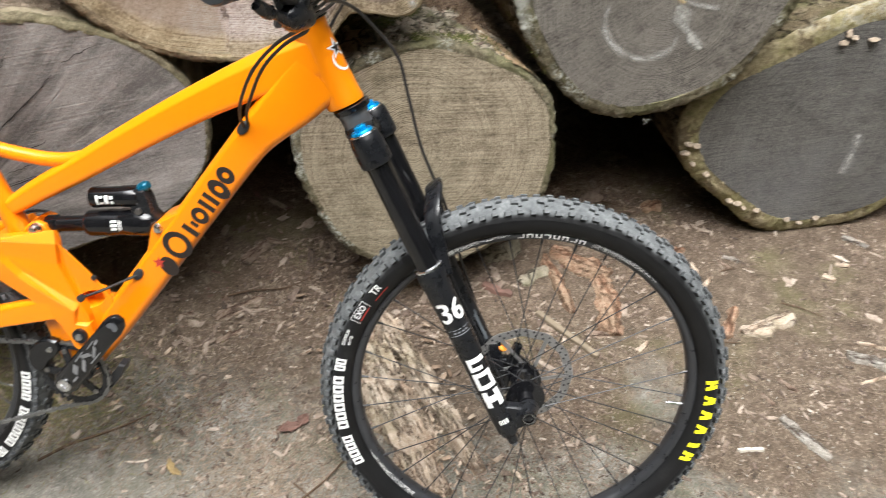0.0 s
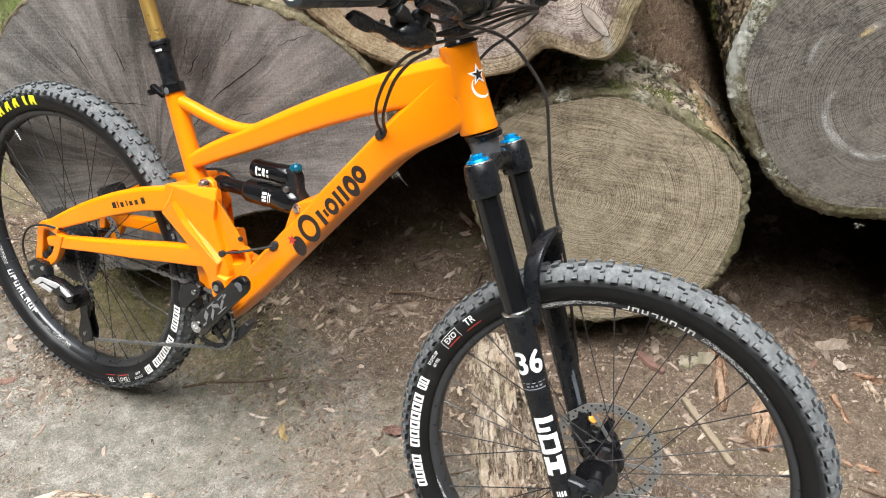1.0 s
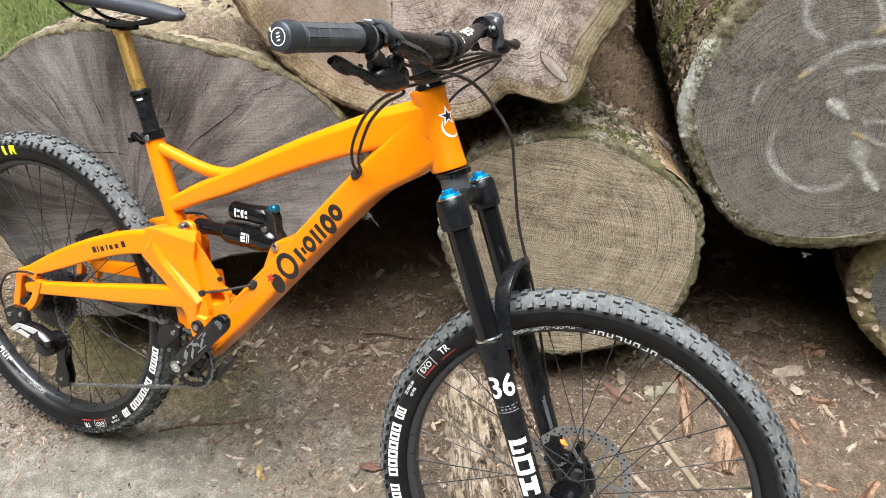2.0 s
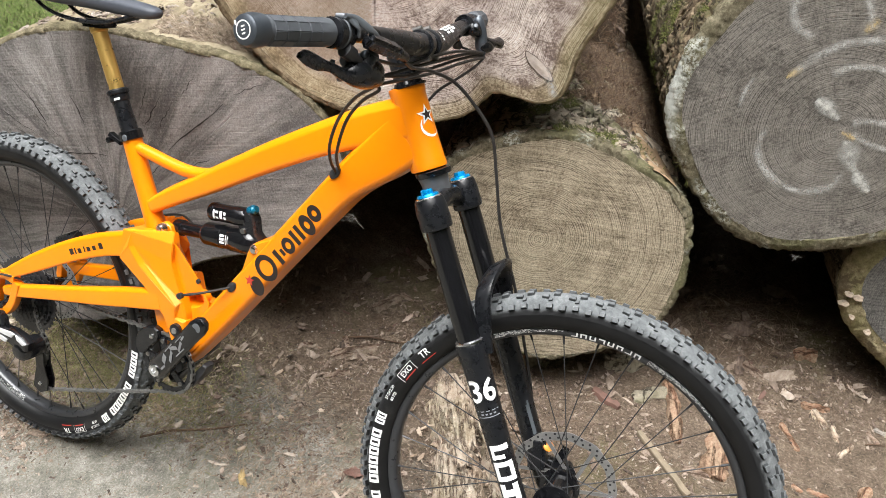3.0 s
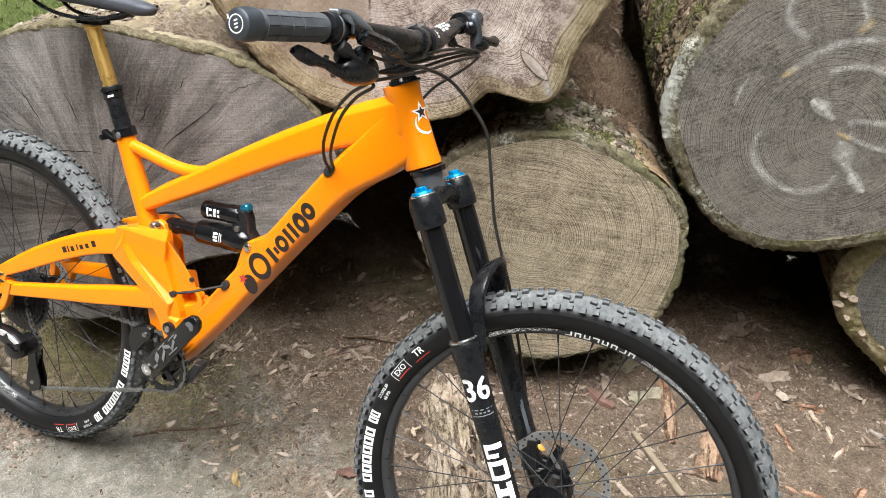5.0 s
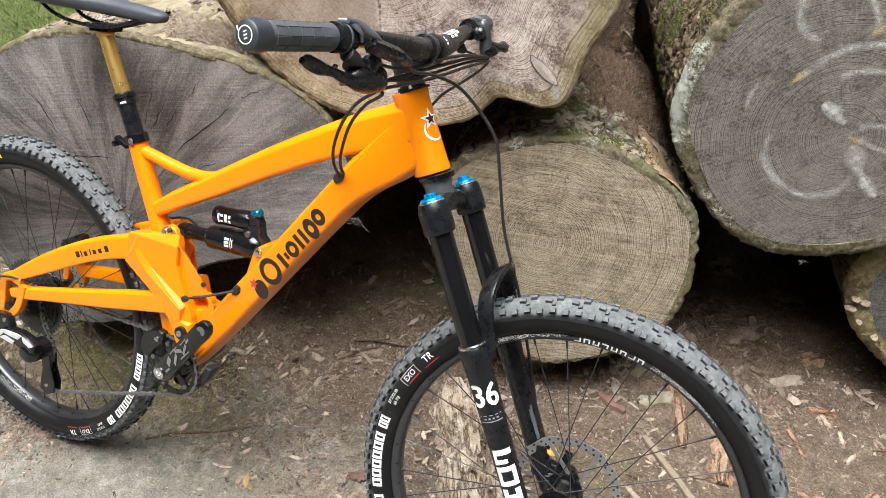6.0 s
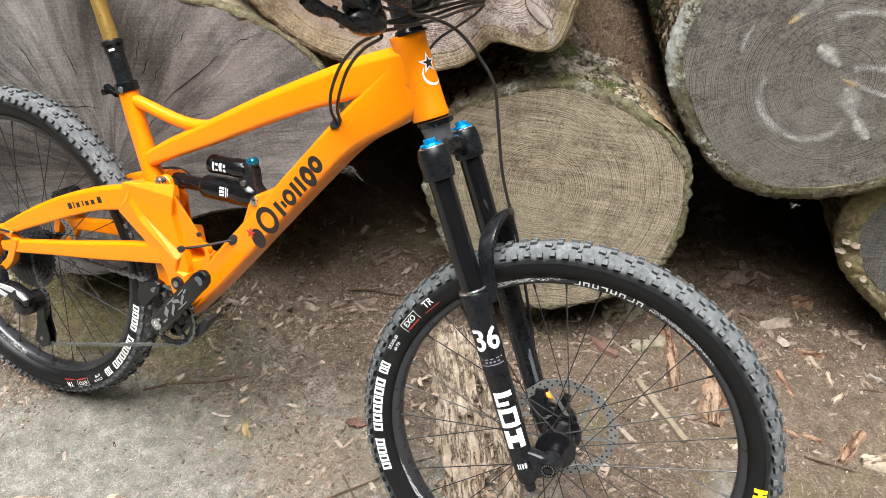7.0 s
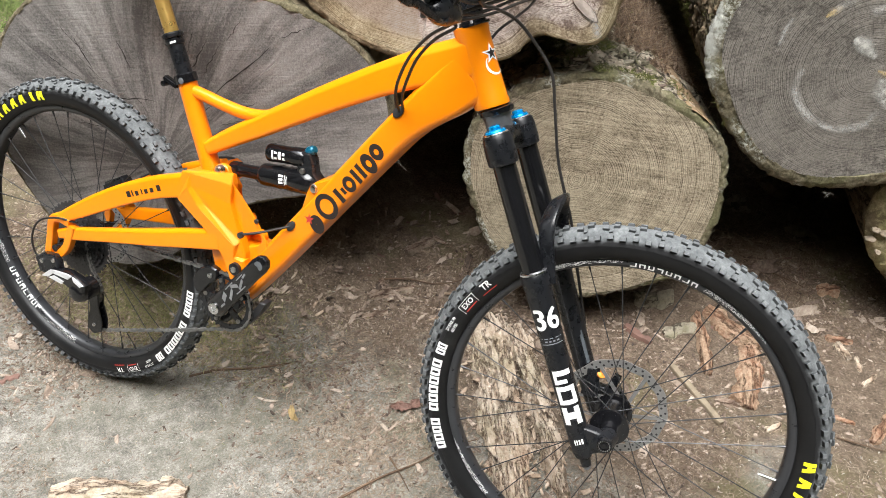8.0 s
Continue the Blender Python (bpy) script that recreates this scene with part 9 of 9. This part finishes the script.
bark_slab("bark_piece", "tan flake of bark below the logs", (0.455, 0.405), (0.545, 0.485), 0.04, 0.012, 23.0, SLAB_DULL)
bark_slab("bark_piece", "brown flake of bark below the logs", (0.475, 0.335), (0.525, 0.385), 0.035, 0.01, 24.0, SLAB_DULL)
bark_slab("bark_piece", "small red-brown flake of bark on the path", (-0.19, -0.225), (-0.165, -0.185), 0.025, 0.006, 25.0, LEAF_RED)
bark_slab("bark_piece", "pale stone-like flake by the front wheel", (1.462, 0.41), (1.49, 0.445), 0.022, 0.01, 26.0, SLAB)
bark_slab("bark_piece", "brown chunk of bark by the front wheel", (1.674, 0.480), (1.712, 0.580), 0.036, 0.012, 27.0, SLAB_RED)
bark_slab("bark_piece", "long brown strip of bark beyond the wheel", (1.514, 0.684), (1.562, 0.620), 0.026, 0.012, 28.0, SLAB_RED)
bark_slab("bark_block", "mossy block of bark under the tan log", (1.085, 0.69), (1.175, 0.735), 0.07, 0.055, 30.0, BARK_MOSSY, -0.005)
bark_slab("bark_block", "mossy block of bark under the tan log", (0.84, 0.60), (0.96, 0.64), 0.06, 0.06, 31.0, BARK_MOSSY, -0.005)


def leaf(name, label, x, y, turn, length, width, material, curl):
    """A crumpled leaf: folded along its rib, with a torn edge."""
    verts, faces = [], []
    n, h = 17, 6
    z0 = ground_height(x, y) + 0.004
    for i in range(n):
        t = i / (n - 1)
        w = width * (math.sin(math.pi * (0.05 + 0.9 * t)) ** 0.8) * (1 + 0.45 * noise.noise((t * 9, x * 50, y * 50)))
        for k in range(-h, h + 1):
            v = k / h
            e = 1 + 0.25 * noise.noise((t * 22, v * 2, x * 70))
            crease = 0.16 * width * noise.noise((t * 5 + x * 40, v * 2.2, y * 40)) + 0.07 * width * noise.noise((t * 14, v * 5, x * 40))
            verts.append(((t - 0.5) * length + 0.12 * length * noise.noise((v * 2, t * 3, y * 60)), v * w / 2 * e, curl * abs(v) ** 1.3 * width * 0.32 + crease))
    row = 2 * h + 1
    for i in range(n - 1):
        for k in range(row - 1):
            a = i * row + k
            faces.append((a, a + 1, a + row + 1, a + row))
    ob = mesh_from(name, verts, faces, material)
    ob.matrix_basis = pose(x, y, z0, 6, -5, turn)
    tagged(ob, label, "leaf")
    return ob


leaf("dry_leaf", "curled yellow-brown dry leaf on the path", 0.488, 0.004, -55, 0.046, 0.014, LEAF_YELLOW, 0.9)
leaf("dry_leaf", "curled yellow-brown dry leaf on the path", 0.496, -0.004, -25, 0.04, 0.012, LEAF_YELLOW, 0.7)
leaf("dead_leaf", "dark red dead leaf beside the front tyre", 0.712, 0.115, 20, 0.05, 0.026, LEAF_RED, 0.8)
leaf("dead_leaf", "dark red dead leaf beside the front tyre", 0.735, 0.135, 60, 0.038, 0.022, LEAF_RED, 0.6)


def twig(name, label, pts, r):
    bm = bmesh.new()
    path = smooth_path([(x, y, ground_height(x, y) + r * 0.7 + dz) for x, y, dz in pts], 6)
    tube(bm, path, [r * (1.1 - 0.7 * i / (len(path) - 1)) * (1 + 0.25 * noise.noise((i * 0.6, r * 900, 0))) for i in range(len(path))], 7)
    ob = link_mesh(name, bm, TWIG)
    tagged(ob, label, "twig")


twig("twig", "thin dark root half buried in the path", [(0.205, -0.012, -0.005), (0.25, 0.03, -0.003), (0.294, 0.059, -0.001), (0.34, 0.088, 0.0), (0.40, 0.132, -0.001)], 0.0040)
twig("twig", "thin brown twig lying on the path", [(0.70, -0.16, 0), (0.76, -0.07, 0.003), (0.814, 0.0, 0.004), (0.85, 0.06, 0.003), (0.90, 0.115, 0.002)], 0.0026)
twig("twig", "thin brown twig lying on the path", [(0.752, -0.012, 0), (0.79, -0.04, 0.004), (0.83, -0.07, 0.002)], 0.0022)
twig("twig", "long thin twig in the shade of the logs", [(1.355, 0.920, 0.0), (1.40, 0.915, 0.006), (1.474, 0.906, 0.002)], 0.0026)
twig("twig", "pale thin twig lying beyond the wheel", [(1.605, 0.458, 0.0), (1.648, 0.459, 0.005), (1.709, 0.468, 0.002)], 0.0022)
twig("twig", "pale thin twig lying beyond the wheel", [(1.83, 0.615, 0.0), (1.874, 0.595, 0.004), (1.919, 0.57, 0.0)], 0.002)
twig("twig", "pale thin twig lying beyond the wheel", [(1.692, 0.708, 0.0), (1.715, 0.716, 0.004), (1.742, 0.727, 0.0)], 0.002)
twig("twig", "thin curved twig under the pile", [(0.45, 0.47, 0.0), (0.52, 0.50, 0.006), (0.60, 0.52, 0.004), (0.66, 0.57, 0.0)], 0.0024)

# coarse litter in the shade below the pile
def shade_places(count, seed, x0, x1, d0, d1):
    rnd = random.Random(seed)
    out = []
    while len(out) < count:
        x = rnd.uniform(x0, x1)
        y = pile_line(x) + rnd.uniform(d0, d1)
        if noise.noise((x * 5, y * 5, seed)) > rnd.uniform(-0.5, 0.3):
            out.append((x, y, ground_height(x, y), (rnd.gauss(0, 0.28), rnd.gauss(0, 0.28) - 0.15, 1)))
    return out


scatter_chips("shaded_bark", "brown bark flakes in the shade below the logs", shade_places(300, 61, 0.22, 1.15, -0.05, 0.36), 0.030, CHIP, 62, 0.12)
scatter_chips("shaded_leaves", "dull dead leaves in the shade below the logs", shade_places(70, 63, 0.22, 1.5, -0.05, 0.5), 0.026, LEAF_RED, 64, 0.06)
scatter_chips("shaded_slivers", "grey slivers of wood in the shade below the logs", shade_places(90, 65, 0.22, 1.15, -0.05, 0.55), 0.030, SLAB_DULL, 66, 0.15)
scatter_chips("bank_crumbs", "tan bark crumbs on the bank below the wide log", [(x, y, ground_height(x, y), (0, -0.4, 1)) for x, y in ((random.Random(6700 + k).gauss(0.06, 0.16), random.Random(6900 + k).uniform(0.12, 0.30)) for k in range(420))], 0.017, CHIP, 68, 0.2)

# grass behind the rear wheel and beyond the end of the wide log
_g = random.Random(44)
scatter_needles("short_grass", "short yellow-green grass and moss by the logs", [(x, y, ground_height(x, y), (0, 0, 1)) for x, y in ((_g.gauss(-0.05, 0.19), _g.gauss(0.16, 0.075)) for _ in range(14000))], 0.012, GRASS, 45, 0.0006, 0.9, "grass")
scatter_needles("far_grass", "green grass beyond the log pile", [(x, y, ground_height(x, y), (0, 0, 1)) for x, y in ((_g.gauss(-2.1, 0.75), _g.gauss(1.7, 0.65)) for _ in range(30000)) if x < -0.75 - 0.2 * y and y > 0.3], 0.035, GREEN_GRASS, 46, 0.0016, 1.3, "grass")


# unseen ring about the clearing, added to block low light; coloured like woodland
def surround():
    n = 72
    verts, faces = [], []
    for i in range(n):
        a = 2 * math.pi * i / n
        r = 9.0 + 1.2 * noise.noise((math.cos(a) * 3, math.sin(a) * 3, 0))
        top = 11.5 + 2.5 * noise.noise((math.cos(a) * 6, math.sin(a) * 6, 4))
        for z in (-0.5, top * 0.5, top):
            verts.append((0.8 + math.cos(a) * r, 0.2 + math.sin(a) * r, z))
    for i in range(n):
        j = (i + 1) % n
        for k in (0, 1):
            faces.append((i * 3 + k, j * 3 + k, j * 3 + k + 1, i * 3 + k + 1))
    ob = mesh_from("backdrop", verts, faces, LOW_LIGHT_SCREEN, None, "", True)
    tagged(ob, "unseen dark green ring that blocks low light", "woodland", "", "structure")


# dark green for the added ring that shuts out low light
_n = Nodes("woodland", 0.95, 0.0, (0.05, 0.055, 0.03), 0.1)
_n.colour(_n.ramp(_n.noise(1.6, 8, 0.75), [(0.35, (0.015, 0.015, 0.01)), (0.55, (0.05, 0.06, 0.025)), (0.75, (0.12, 0.14, 0.06))]))
LOW_LIGHT_SCREEN = _n.m
surround()


# crumbs of bark that have broken off the large slab
_k = random.Random(77)
_spots = []
for _ in range(900):
    _t = _k.random()
    _x, _y = 0.80 + 0.30 * _t + _k.gauss(0, 0.06), 0.45 - 0.44 * _t + _k.gauss(0, 0.05)
    _spots.append((_x, _y, ground_height(_x, _y) + 0.012, (_k.gauss(0, .3), _k.gauss(0, .3), 1)))
scatter_chips("slab_crumbs", "pale crumbs of bark about the slab", _spots, 0.012, SLAB_CRUMB, 78, 0.14)
